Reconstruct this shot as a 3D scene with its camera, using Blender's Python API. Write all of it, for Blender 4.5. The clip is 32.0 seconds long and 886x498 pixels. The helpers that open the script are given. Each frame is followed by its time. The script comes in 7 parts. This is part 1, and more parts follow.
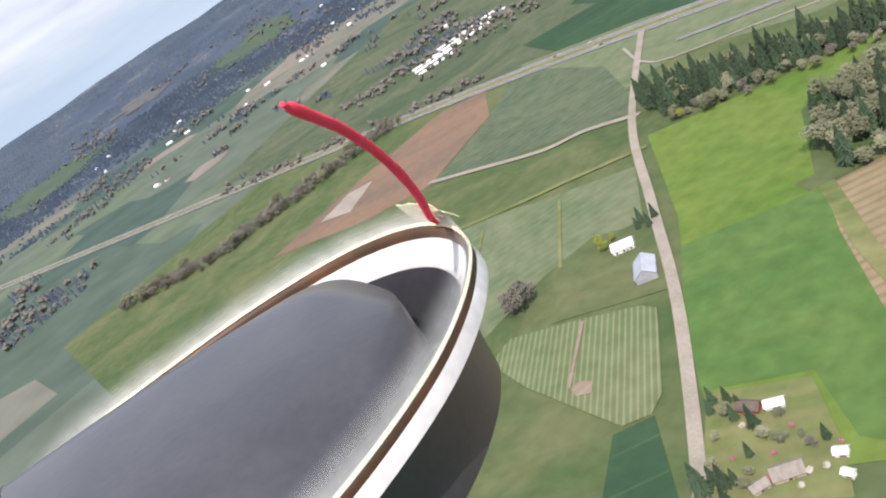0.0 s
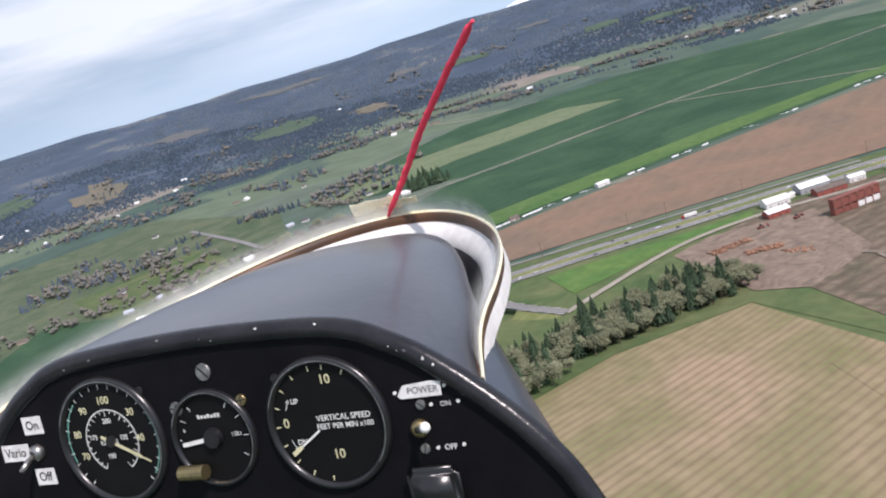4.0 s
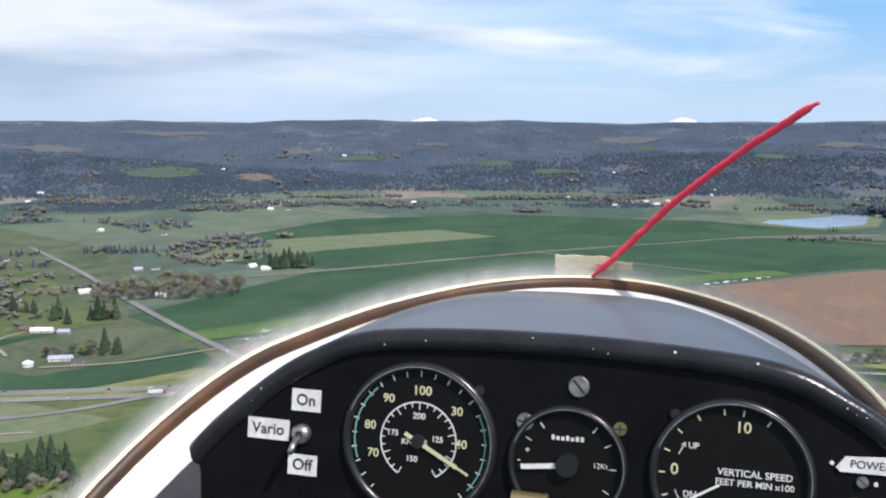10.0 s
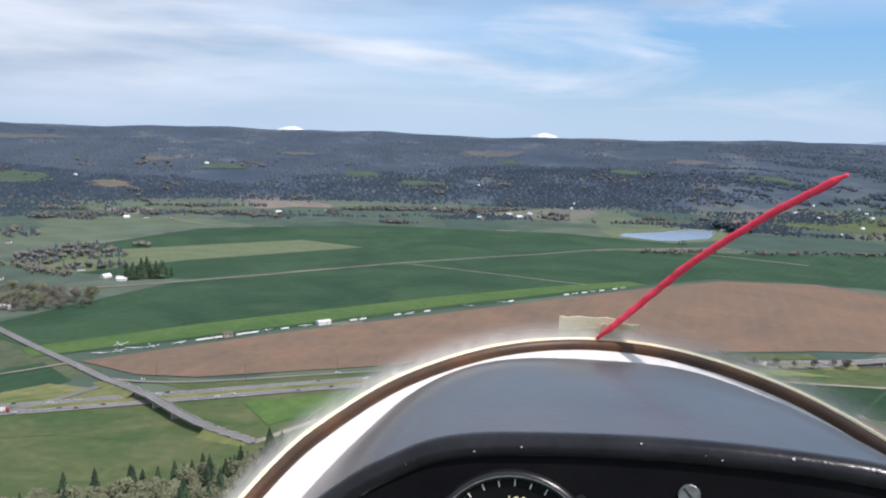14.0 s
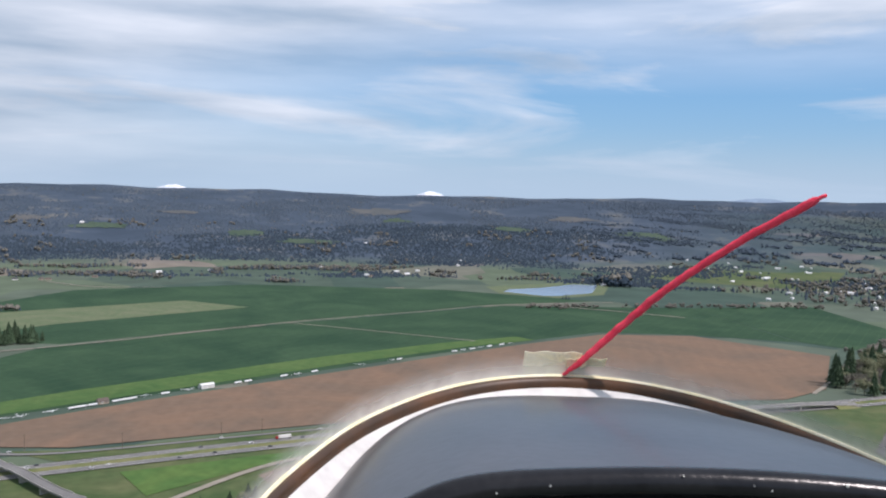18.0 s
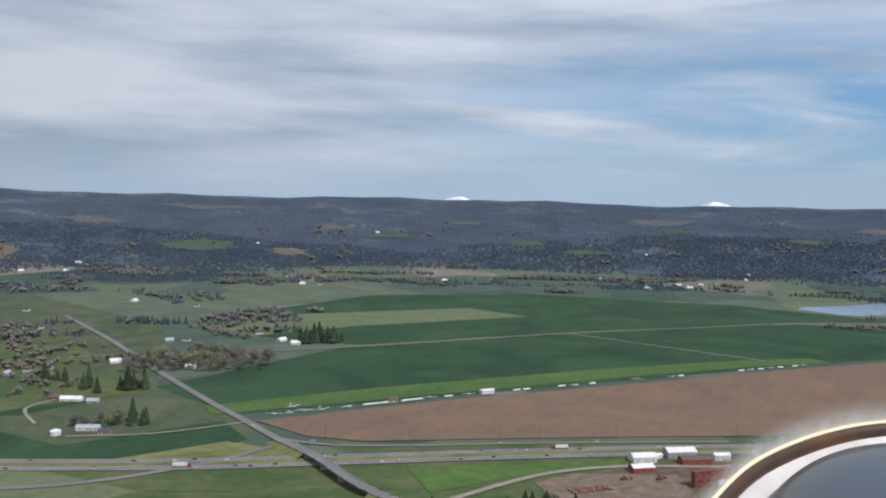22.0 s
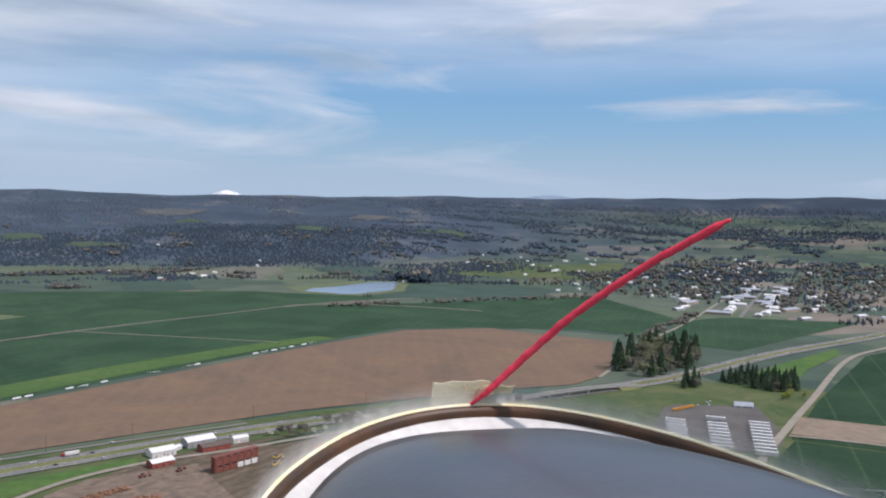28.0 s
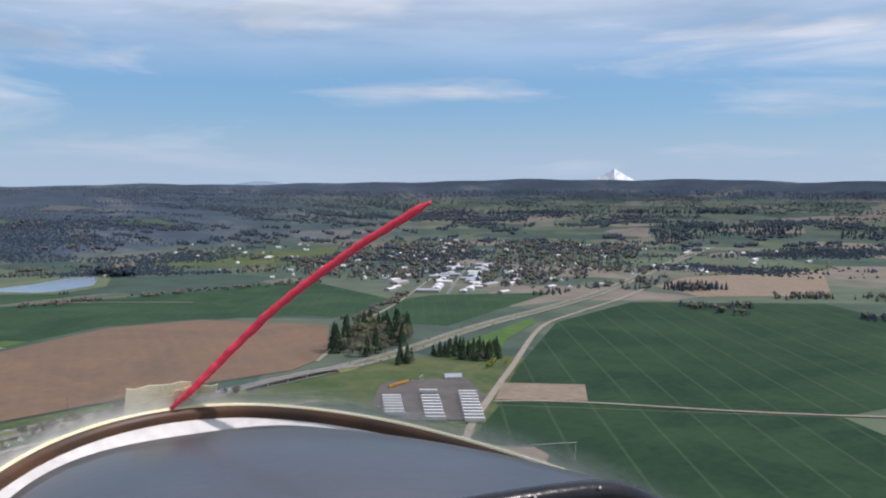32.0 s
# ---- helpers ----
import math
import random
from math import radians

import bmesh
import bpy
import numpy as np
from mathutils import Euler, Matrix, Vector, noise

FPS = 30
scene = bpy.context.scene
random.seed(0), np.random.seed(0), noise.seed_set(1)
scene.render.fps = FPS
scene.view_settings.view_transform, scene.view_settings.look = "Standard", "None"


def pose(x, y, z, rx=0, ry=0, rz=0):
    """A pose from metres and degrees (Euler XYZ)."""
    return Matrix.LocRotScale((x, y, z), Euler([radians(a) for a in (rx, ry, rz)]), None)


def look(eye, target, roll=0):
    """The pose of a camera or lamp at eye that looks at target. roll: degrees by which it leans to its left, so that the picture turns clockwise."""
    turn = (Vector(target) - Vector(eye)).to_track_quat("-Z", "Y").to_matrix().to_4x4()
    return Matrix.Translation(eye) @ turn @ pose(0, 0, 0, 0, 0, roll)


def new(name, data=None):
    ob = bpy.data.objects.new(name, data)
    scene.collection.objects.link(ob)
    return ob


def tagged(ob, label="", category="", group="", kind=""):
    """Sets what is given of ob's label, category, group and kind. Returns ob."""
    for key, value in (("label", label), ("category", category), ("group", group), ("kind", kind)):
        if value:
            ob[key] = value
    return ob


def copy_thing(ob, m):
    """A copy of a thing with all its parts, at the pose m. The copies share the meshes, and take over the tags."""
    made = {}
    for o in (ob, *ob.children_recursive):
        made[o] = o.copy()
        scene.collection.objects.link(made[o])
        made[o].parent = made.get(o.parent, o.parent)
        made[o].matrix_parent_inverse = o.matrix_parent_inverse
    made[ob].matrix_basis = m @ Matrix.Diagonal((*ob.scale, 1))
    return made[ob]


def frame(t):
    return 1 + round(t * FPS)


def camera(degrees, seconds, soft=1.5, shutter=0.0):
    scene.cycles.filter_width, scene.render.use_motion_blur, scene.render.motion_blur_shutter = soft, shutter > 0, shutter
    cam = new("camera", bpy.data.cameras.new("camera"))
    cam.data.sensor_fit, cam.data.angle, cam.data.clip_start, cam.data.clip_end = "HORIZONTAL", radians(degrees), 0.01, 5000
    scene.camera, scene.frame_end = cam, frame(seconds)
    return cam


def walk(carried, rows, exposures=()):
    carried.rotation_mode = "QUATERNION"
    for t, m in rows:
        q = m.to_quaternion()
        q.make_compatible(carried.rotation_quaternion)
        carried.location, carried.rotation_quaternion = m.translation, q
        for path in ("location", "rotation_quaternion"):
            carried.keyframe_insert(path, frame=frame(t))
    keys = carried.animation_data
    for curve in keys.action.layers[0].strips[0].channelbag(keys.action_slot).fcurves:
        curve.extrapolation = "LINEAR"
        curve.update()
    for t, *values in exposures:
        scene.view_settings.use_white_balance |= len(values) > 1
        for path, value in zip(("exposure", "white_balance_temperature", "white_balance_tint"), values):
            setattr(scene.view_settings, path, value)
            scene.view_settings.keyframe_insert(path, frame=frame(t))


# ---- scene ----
cam = camera(53.37, 32.0, soft=2.1)

# seconds, place in metres, yaw, pitch and roll in degrees
PATH = [
    (0, 0.575, 0.414, 250.070, 61.43, -20.35, -33.35),
    (0.5, 0.575, 0.369, 250.074, 55.01, -20.64, -29.98),
    (1, 0.572, 0.324, 250.076, 48.60, -19.20, -27.45),
    (1.5, 0.561, 0.280, 250.075, 41.90, -18.47, -25.74),
    (2, 0.543, 0.227, 250.074, 35.44, -17.58, -24.31),
    (2.5, 0.508, 0.113, 250.065, 31.32, -17.03, -21.87),
    (3, 0.461, 0.006, 250.050, 26.70, -15.48, -20.46),
    (3.5, 0.400, -0.041, 250.034, 20.92, -14.52, -18.68),
    (4, 0.341, -0.058, 250.024, 16.04, -13.45, -17.06),
    (4.5, 0.306, -0.052, 250.024, 12.71, -13.20, -16.34),
    (6.5, 0.200, -0.029, 250.025, -2.38, -14.80, -12.54),
    (7, 0.174, -0.024, 250.025, -5.77, -14.83, -10.92),
    (7.5, 0.144, -0.033, 250.026, -8.35, -14.11, -9.13),
    (8, 0.118, -0.042, 250.028, -9.78, -13.12, -7.26),
    (8.5, 0.102, -0.035, 250.018, -10.80, -12.38, -5.90),
    (9, 0.087, -0.027, 250.008, -7.70, -10.70, -4.65),
    (9.5, 0.060, -0.044, 250.009, -0.20, -9.04, -2.11),
    (10, 0.034, -0.060, 250.009, 5.77, -8.15, 0.11),
    (10.5, 0.020, -0.052, 250.018, 7.52, -7.00, 0.87),
    (11, 0.007, -0.043, 250.030, 6.18, -6.74, 0.47),
    (11.5, -0.010, -0.043, 250.036, 4.23, -7.66, -0.09),
    (12, -0.027, -0.043, 250.040, 2.64, -7.30, 0.63),
    (12.5, -0.049, -0.038, 250.044, 1.61, -7.08, 0.17),
    (13, -0.066, -0.031, 250.046, -0.01, -7.32, -0.08),
    (13.5, -0.074, -0.025, 250.045, -1.75, -7.37, 0.88),
    (15.5, -0.093, 0.013, 250.028, -6.46, -6.29, 1.48),
    (16, -0.097, 0.024, 250.024, -8.45, -5.27, 1.19),
    (16.5, -0.099, 0.042, 250.020, -9.74, -4.05, 1.17),
    (17, -0.103, 0.055, 250.018, -10.80, -3.93, 0.85),
    (17.5, -0.114, 0.046, 250.017, -11.39, -3.66, 0.84),
    (18, -0.128, 0.038, 250.015, -10.20, -3.38, 1.58),
    (18.5, -0.141, 0.042, 250.013, -6.24, -3.44, 3.11),
    (19, -0.152, 0.046, 250.011, -1.80, -3.16, 3.57),
    (19.5, -0.159, 0.047, 250.011, 0.74, -2.60, 3.34),
    (20, -0.167, 0.049, 250.012, 2.40, -2.53, 2.17),
    (20.5, -0.174, 0.050, 250.014, 5.02, -2.58, 1.90),
    (21, -0.182, 0.052, 250.016, 6.31, -2.77, 1.83),
    (21.5, -0.189, 0.053, 250.018, 6.73, -3.03, 1.50),
    (22, -0.196, 0.054, 250.020, 7.84, -3.10, 1.29),
    (22.5, -0.203, 0.055, 250.023, 9.12, -3.27, 0.91),
    (23, -0.209, 0.056, 250.026, 10.49, -4.44, 0.56),
    (23.5, -0.215, 0.057, 250.028, 11.13, -5.03, 0.14),
    (24, -0.220, 0.058, 250.031, 12.58, -5.21, 0.04),
    (24.5, -0.225, 0.059, 250.034, 13.72, -5.36, 0.58),
    (26.5, -0.235, 0.063, 250.040, 0.29, -2.68, 0.49),
    (27, -0.236, 0.063, 250.040, -8.72, -2.78, 0.00),
    (27.5, -0.215, 0.077, 250.036, -16.68, -3.35, 0.44),
    (28, -0.193, 0.093, 250.033, -23.12, -3.19, 1.13),
    (28.5, -0.192, 0.095, 250.037, -28.16, -2.91, 1.20),
    (29, -0.191, 0.097, 250.042, -31.56, -2.91, 1.03),
    (29.5, -0.184, 0.107, 250.040, -34.57, -2.89, 0.43),
    (30, -0.175, 0.115, 250.037, -36.23, -2.76, 0.37),
    (30.5, -0.168, 0.118, 250.030, -37.62, -2.79, 0.17),
    (31, -0.165, 0.119, 250.024, -38.77, -3.26, -0.16),
    (31.5, -0.168, 0.116, 250.028, -39.90, -3.60, -0.17),
    (32, -0.174, 0.110, 250.033, -41.65, -3.95, 0.07),
]


def eye_pose(x, y, z, yaw, pitch, roll):
    return pose(x, y, z, 0, 0, yaw) @ pose(0, 0, 0, 90 + pitch) @ pose(0, 0, 0, 0, 0, roll)


walk(cam, [(r[0], eye_pose(*r[1:])) for r in PATH],
     exposures=[(0, 0.8, 6700, 23), (2, 0.7, 6600, 24), (4.5, 0.6, 6400, 24), (7, 0.68, 6300, 24), (9, 0.62, 6300, 21), (11, 0.5, 6350, 22), (13, 0.42, 6350, 21),
                (16, 0.36, 6420, 22), (19, 0.16, 6400, 21), (21, 0.0, 6400, 20), (24, -0.02, 6420, 20), (28, 0.1, 6400, 22), (32, 0.1, 6420, 22)])

# ---- sky and sun ----
SUN_EL, SUN_AZ = 50.0, -128.0
world = bpy.data.worlds.new("sky")
scene.world = world
world.use_nodes = True
wn, wl = world.node_tree.nodes, world.node_tree.links
wn.clear()
w_out = wn.new("ShaderNodeOutputWorld")
w_bg = wn.new("ShaderNodeBackground")
w_bg.inputs["Strength"].default_value = 0.11
sky = wn.new("ShaderNodeTexSky")
sky.sky_type = "NISHITA"
sky.sun_disc = False
sky.sun_elevation = radians(SUN_EL)
sky.sun_rotation = radians(-SUN_AZ)
sky.altitude = 300
sky.air_density, sky.dust_density, sky.ozone_density = 1.3, 0.2, 4.5
# thin broken cloud laid over the blue
w_co = wn.new("ShaderNodeTexCoord")
w_map = wn.new("ShaderNodeMapping")
w_map.inputs["Scale"].default_value = (1.0, 1.0, 7.0)
w_map.inputs["Location"].default_value = (3.1, 1.7, 0.4)
wl.new(w_co.outputs["Generated"], w_map.inputs["Vector"])
w_n1 = wn.new("ShaderNodeTexNoise")
w_n1.inputs["Scale"].default_value, w_n1.inputs["Detail"].default_value, w_n1.inputs["Roughness"].default_value = 2.3, 9, 0.56
w_n1.inputs["Distortion"].default_value = 0.5
wl.new(w_map.outputs["Vector"], w_n1.inputs["Vector"])
w_r1 = wn.new("ShaderNodeValToRGB")
w_r1.color_ramp.elements[0].position, w_r1.color_ramp.elements[1].position = 0.50, 0.72
wl.new(w_n1.outputs["Fac"], w_r1.inputs["Fac"])
# more cloud towards the north-west
w_sep = wn.new("ShaderNodeSeparateXYZ")
wl.new(w_co.outputs["Generated"], w_sep.inputs["Vector"])
w_west = wn.new("ShaderNodeMapRange")
w_west.inputs["From Min"].default_value, w_west.inputs["From Max"].default_value = 0.22, -0.32
w_west.inputs["To Min"].default_value, w_west.inputs["To Max"].default_value = 0.0, 1.0
wl.new(w_sep.outputs["X"], w_west.inputs["Value"])
w_add = wn.new("ShaderNodeMath")
w_add.operation, w_add.use_clamp = "ADD", True
# streaks of high cloud overhead, and one long flat cloud in the east
w_top = wn.new("ShaderNodeMapRange")
w_top.inputs["From Min"].default_value, w_top.inputs["From Max"].default_value = 0.115, 0.195
w_top.inputs["To Min"].default_value, w_top.inputs["To Max"].default_value = 0.0, 0.72
wl.new(w_sep.outputs["Z"], w_top.inputs["Value"])
w_off = wn.new("ShaderNodeVectorMath")
w_off.operation = "SUBTRACT"
w_off.inputs[1].default_value = (0.675, 0.73, 0.108)
wl.new(w_co.outputs["Generated"], w_off.inputs[0])
w_sc = wn.new("ShaderNodeVectorMath")
w_sc.operation = "MULTIPLY"
w_sc.inputs[1].default_value = (7.0, 7.0, 60.0)
wl.new(w_off.outputs["Vector"], w_sc.inputs[0])
w_len = wn.new("ShaderNodeVectorMath")
w_len.operation = "LENGTH"
wl.new(w_sc.outputs["Vector"], w_len.inputs[0])
w_n3 = wn.new("ShaderNodeTexNoise")
w_n3.inputs["Scale"].default_value, w_n3.inputs["Detail"].default_value = 9.0, 8
wl.new(w_map.outputs["Vector"], w_n3.inputs["Vector"])
w_rag = wn.new("ShaderNodeMath")
w_rag.operation = "MULTIPLY_ADD"
w_rag.inputs[1].default_value = 2.6
wl.new(w_n3.outputs["Fac"], w_rag.inputs[0])
wl.new(w_len.outputs["Value"], w_rag.inputs[2])
w_one = wn.new("ShaderNodeMapRange")
w_one.inputs["From Min"].default_value, w_one.inputs["From Max"].default_value = 2.2, 1.4
w_one.inputs["To Max"].default_value = 0.8
wl.new(w_rag.outputs["Value"], w_one.inputs["Value"])
w_a1 = wn.new("ShaderNodeMath")
wl.new(w_top.outputs["Result"], w_a1.inputs[0])
wl.new(w_one.outputs["Result"], w_a1.inputs[1])
w_a2 = wn.new("ShaderNodeMath")
wl.new(w_a1.outputs["Value"], w_a2.inputs[0])
wl.new(w_west.outputs["Result"], w_a2.inputs[1])
wl.new(w_r1.outputs["Color"], w_add.inputs[0])
wl.new(w_a2.outputs["Value"], w_add.inputs[1])
w_n2 = wn.new("ShaderNodeTexNoise")
w_n2.inputs["Scale"].default_value, w_n2.inputs["Detail"].default_value = 3.0, 8
wl.new(w_map.outputs["Vector"], w_n2.inputs["Vector"])
w_r2 = wn.new("ShaderNodeValToRGB")
w_r2.color_ramp.elements[0].position, w_r2.color_ramp.elements[1].position = 0.36, 0.64
w_r2.color_ramp.elements[0].color, w_r2.color_ramp.elements[1].color = (3.2, 4.15, 4.9, 1), (6.2, 6.9, 7.25, 1)
wl.new(w_n2.outputs["Fac"], w_r2.inputs["Fac"])
w_mul = wn.new("ShaderNodeMath")
w_mul.operation = "MULTIPLY"
w_mul.inputs[1].default_value = 0.9
wl.new(w_add.outputs["Value"], w_mul.inputs[0])
w_mix = wn.new("ShaderNodeMixRGB")
wl.new(w_mul.outputs["Value"], w_mix.inputs["Fac"])
w_hs = wn.new("ShaderNodeHueSaturation")
w_hs.inputs["Saturation"].default_value, w_hs.inputs["Value"].default_value = 1.25, 0.85
wl.new(sky.outputs["Color"], w_hs.inputs["Color"])
w_deep = wn.new("ShaderNodeMixRGB")
w_deep.inputs["Fac"].default_value = 0.6
w_deep.inputs["Color2"].default_value = (1.35, 3.45, 5.9, 1)
wl.new(w_hs.outputs["Color"], w_deep.inputs["Color1"])
wl.new(w_deep.outputs["Color"], w_mix.inputs["Color1"])
wl.new(w_r2.outputs["Color"], w_mix.inputs["Color2"])
# pale haze low over the horizon
w_low = wn.new("ShaderNodeMapRange")
w_low.interpolation_type = "SMOOTHSTEP"
w_low.inputs["From Min"].default_value, w_low.inputs["From Max"].default_value = 0.085, -0.005
w_low.inputs["To Max"].default_value = 0.85
wl.new(w_sep.outputs["Z"], w_low.inputs["Value"])
w_hz = wn.new("ShaderNodeMixRGB")
wl.new(w_low.outputs["Result"], w_hz.inputs["Fac"])
wl.new(w_mix.outputs["Color"], w_hz.inputs["Color1"])
w_hz.inputs["Color2"].default_value = (3.4, 4.75, 5.8, 1)
# the cloud is thicker and greyer in the west
w_gr = wn.new("ShaderNodeMapRange")
w_gr.inputs["From Min"].default_value, w_gr.inputs["From Max"].default_value = -0.05, -0.75
w_gr.inputs["To Min"].default_value, w_gr.inputs["To Max"].default_value = 1.0, 0.82
wl.new(w_sep.outputs["X"], w_gr.inputs["Value"])
w_dk = wn.new("ShaderNodeVectorMath")
w_dk.operation = "SCALE"
wl.new(w_hz.outputs["Color"], w_dk.inputs[0])
wl.new(w_gr.outputs["Result"], w_dk.inputs["Scale"])
wl.new(w_dk.outputs["Vector"], w_bg.inputs["Color"])
wl.new(w_bg.outputs["Background"], w_out.inputs["Surface"])

sun_data = bpy.data.lights.new("sun", "SUN")
sun_data.energy, sun_data.angle, sun_data.color = 3.1, radians(0.6), (1.0, 0.95, 0.88)
sun = new("sun", sun_data)
a, e = radians(SUN_AZ), radians(SUN_EL)
sun_dir = Vector((-math.sin(a) * math.cos(e), math.cos(a) * math.cos(e), math.sin(e)))
sun.matrix_world = look((0, 0, 900), Vector((0, 0, 900)) - sun_dir)


# ---- materials ----
def material(name, color, rough=0.8, metal=0.0, vary=None, scale=1.0, bump=0.0, fine=None, per_object=0.0, spec=0.5, detail=6):
    """A surface of one colour that varies at two scales, with fine relief."""
    m = bpy.data.materials.new(name)
    m.use_nodes = True
    n, l = m.node_tree.nodes, m.node_tree.links
    b = n["Principled BSDF"]
    b.inputs["Roughness"].default_value, b.inputs["Metallic"].default_value = rough, metal
    b.inputs["Specular IOR Level"].default_value = spec
    co = n.new("ShaderNodeTexCoord")
    n1 = n.new("ShaderNodeTexNoise")
    n1.inputs["Scale"].default_value, n1.inputs["Detail"].default_value = scale, detail
    l.new(co.outputs["Object"], n1.inputs["Vector"])
    ramp = n.new("ShaderNodeValToRGB")
    ramp.color_ramp.elements[0].position, ramp.color_ramp.elements[1].position = 0.35, 0.66
    ramp.color_ramp.elements[0].color = (*color, 1)
    ramp.color_ramp.elements[1].color = (*(vary or tuple(c * 0.75 for c in color)), 1)
    l.new(n1.outputs["Fac"], ramp.inputs["Fac"])
    last = ramp.outputs["Color"]
    n2 = n.new("ShaderNodeTexNoise")
    n2.inputs["Scale"].default_value, n2.inputs["Detail"].default_value = fine or scale * 9, 4
    l.new(co.outputs["Object"], n2.inputs["Vector"])
    hs = n.new("ShaderNodeHueSaturation")
    mr = n.new("ShaderNodeMapRange")
    mr.inputs["To Min"].default_value, mr.inputs["To Max"].default_value = 0.72, 1.28
    l.new(n2.outputs["Fac"], mr.inputs["Value"])
    l.new(mr.outputs["Result"], hs.inputs["Value"])
    l.new(last, hs.inputs["Color"])
    last = hs.outputs["Color"]
    if per_object:
        oi = n.new("ShaderNodeObjectInfo")
        h2 = n.new("ShaderNodeHueSaturation")
        m2 = n.new("ShaderNodeMapRange")
        m2.inputs["To Min"].default_value, m2.inputs["To Max"].default_value = 1 - per_object, 1 + per_object
        l.new(oi.outputs["Random"], m2.inputs["Value"])
        l.new(m2.outputs["Result"], h2.inputs["Value"])
        l.new(last, h2.inputs["Color"])
        last = h2.outputs["Color"]
    l.new(last, b.inputs["Base Color"])
    if bump:
        bp = n.new("ShaderNodeBump")
        bp.inputs["Strength"].default_value = bump
        l.new(n2.outputs["Fac"], bp.inputs["Height"])
        l.new(bp.outputs["Normal"], b.inputs["Normal"])
    return m


def crop(name, low, high, angle=0.0, period=0.0, row=None, amount=0.5, soft=0.5, size=0.006, warp=1.0, tram=None, grain=0.3, wobble=0.6):
    """A field: patches of two colours, fine grain, drill rows of the given period in metres, and wide-set tramlines."""
    m = bpy.data.materials.new(name)
    m.use_nodes = True
    n, l = m.node_tree.nodes, m.node_tree.links
    b = n["Principled BSDF"]
    b.inputs["Roughness"].default_value, b.inputs["Specular IOR Level"].default_value = 0.95, 0.15
    co = n.new("ShaderNodeTexCoord")
    n1 = n.new("ShaderNodeTexNoise")
    n1.inputs["Scale"].default_value, n1.inputs["Detail"].default_value, n1.inputs["Roughness"].default_value = size, 7, 0.6
    n1.inputs["Distortion"].default_value = warp
    l.new(co.outputs["Object"], n1.inputs["Vector"])
    ramp = n.new("ShaderNodeValToRGB")
    ramp.color_ramp.elements[0].position, ramp.color_ramp.elements[1].position = 0.36, 0.64
    ramp.color_ramp.elements[0].color, ramp.color_ramp.elements[1].color = (*low, 1), (*high, 1)
    l.new(n1.outputs["Fac"], ramp.inputs["Fac"])
    last = ramp.outputs["Color"]
    rot = n.new("ShaderNodeMapping")
    rot.inputs["Rotation"].default_value = (0, 0, radians(angle))
    l.new(co.outputs["Object"], rot.inputs["Vector"])

    def bands(last, period, color, amount, sharp, wobble):
        w = n.new("ShaderNodeTexWave")
        w.inputs["Scale"].default_value = 0.314 / period
        w.inputs["Distortion"].default_value, w.inputs["Detail"].default_value, w.inputs["Detail Scale"].default_value = wobble, 3, 0.6
        l.new(rot.outputs["Vector"], w.inputs["Vector"])
        mr = n.new("ShaderNodeMapRange")
        mr.inputs["From Min"].default_value, mr.inputs["To Max"].default_value = sharp, amount
        l.new(w.outputs["Fac"], mr.inputs["Value"])
        mix = n.new("ShaderNodeMixRGB")
        l.new(mr.outputs["Result"], mix.inputs["Fac"])
        l.new(last, mix.inputs["Color1"])
        mix.inputs["Color2"].default_value = (*color, 1)
        return mix.outputs["Color"]

    if period:
        last = bands(last, period, row, amount, soft, wobble)
    if tram:
        last = bands(last, tram[0], tram[1], tram[2], 0.985, 0.15)
    n2 = n.new("ShaderNodeTexNoise")
    n2.inputs["Scale"].default_value, n2.inputs["Detail"].default_value = 0.09, 8
    l.new(co.outputs["Object"], n2.inputs["Vector"])
    mr = n.new("ShaderNodeMapRange")
    mr.inputs["To Min"].default_value, mr.inputs["To Max"].default_value = 1 - grain, 1 + grain
    l.new(n2.outputs["Fac"], mr.inputs["Value"])
    hs = n.new("ShaderNodeHueSaturation")
    l.new(mr.outputs["Result"], hs.inputs["Value"])
    l.new(last, hs.inputs["Color"])
    l.new(hs.outputs["Color"], b.inputs["Base Color"])
    return m


M_wheat = crop("winter_wheat", (0.020, 0.054, 0.028), (0.040, 0.084, 0.042), 40, 0, None, tram=(24, (0.075, 0.13, 0.06), 0.35))
M_wheat_e = crop("winter_wheat_east", (0.015, 0.043, 0.022), (0.028, 0.063, 0.030), 41, 0, None, tram=(52, (0.09, 0.13, 0.07), 0.34))
M_meadow_green = crop("dense_grass", (0.062, 0.130, 0.036), (0.088, 0.152, 0.042), 20, 0, None, size=0.012, warp=2, grain=0.36)
M_weeds = crop("weedy_stubble", (0.10, 0.145, 0.04), (0.21, 0.19, 0.095), 45, 0, None, size=0.09, warp=3, grain=0.4)
M_wheat_dull = crop("thin_wheat", (0.095, 0.138, 0.068), (0.142, 0.165, 0.095), 30, 9, (0.155, 0.17, 0.105), 0.4, size=0.010, warp=2.5)
M_dull_dark = crop("thin_dark_crop", (0.062, 0.098, 0.058), (0.098, 0.124, 0.074), 30, 11, (0.115, 0.135, 0.085), 0.4, size=0.012, warp=2.5)
M_grass = crop("bright_grass", (0.082, 0.150, 0.028), (0.128, 0.180, 0.042), 20, 0, None, size=0.010, grain=0.36)
M_strip = crop("mown_airfield_grass", (0.055, 0.115, 0.035), (0.085, 0.14, 0.045), 20, 0, None, size=0.012)
M_pasture = crop("pasture", (0.056, 0.094, 0.035), (0.112, 0.128, 0.058), 10, 0, None, size=0.012)
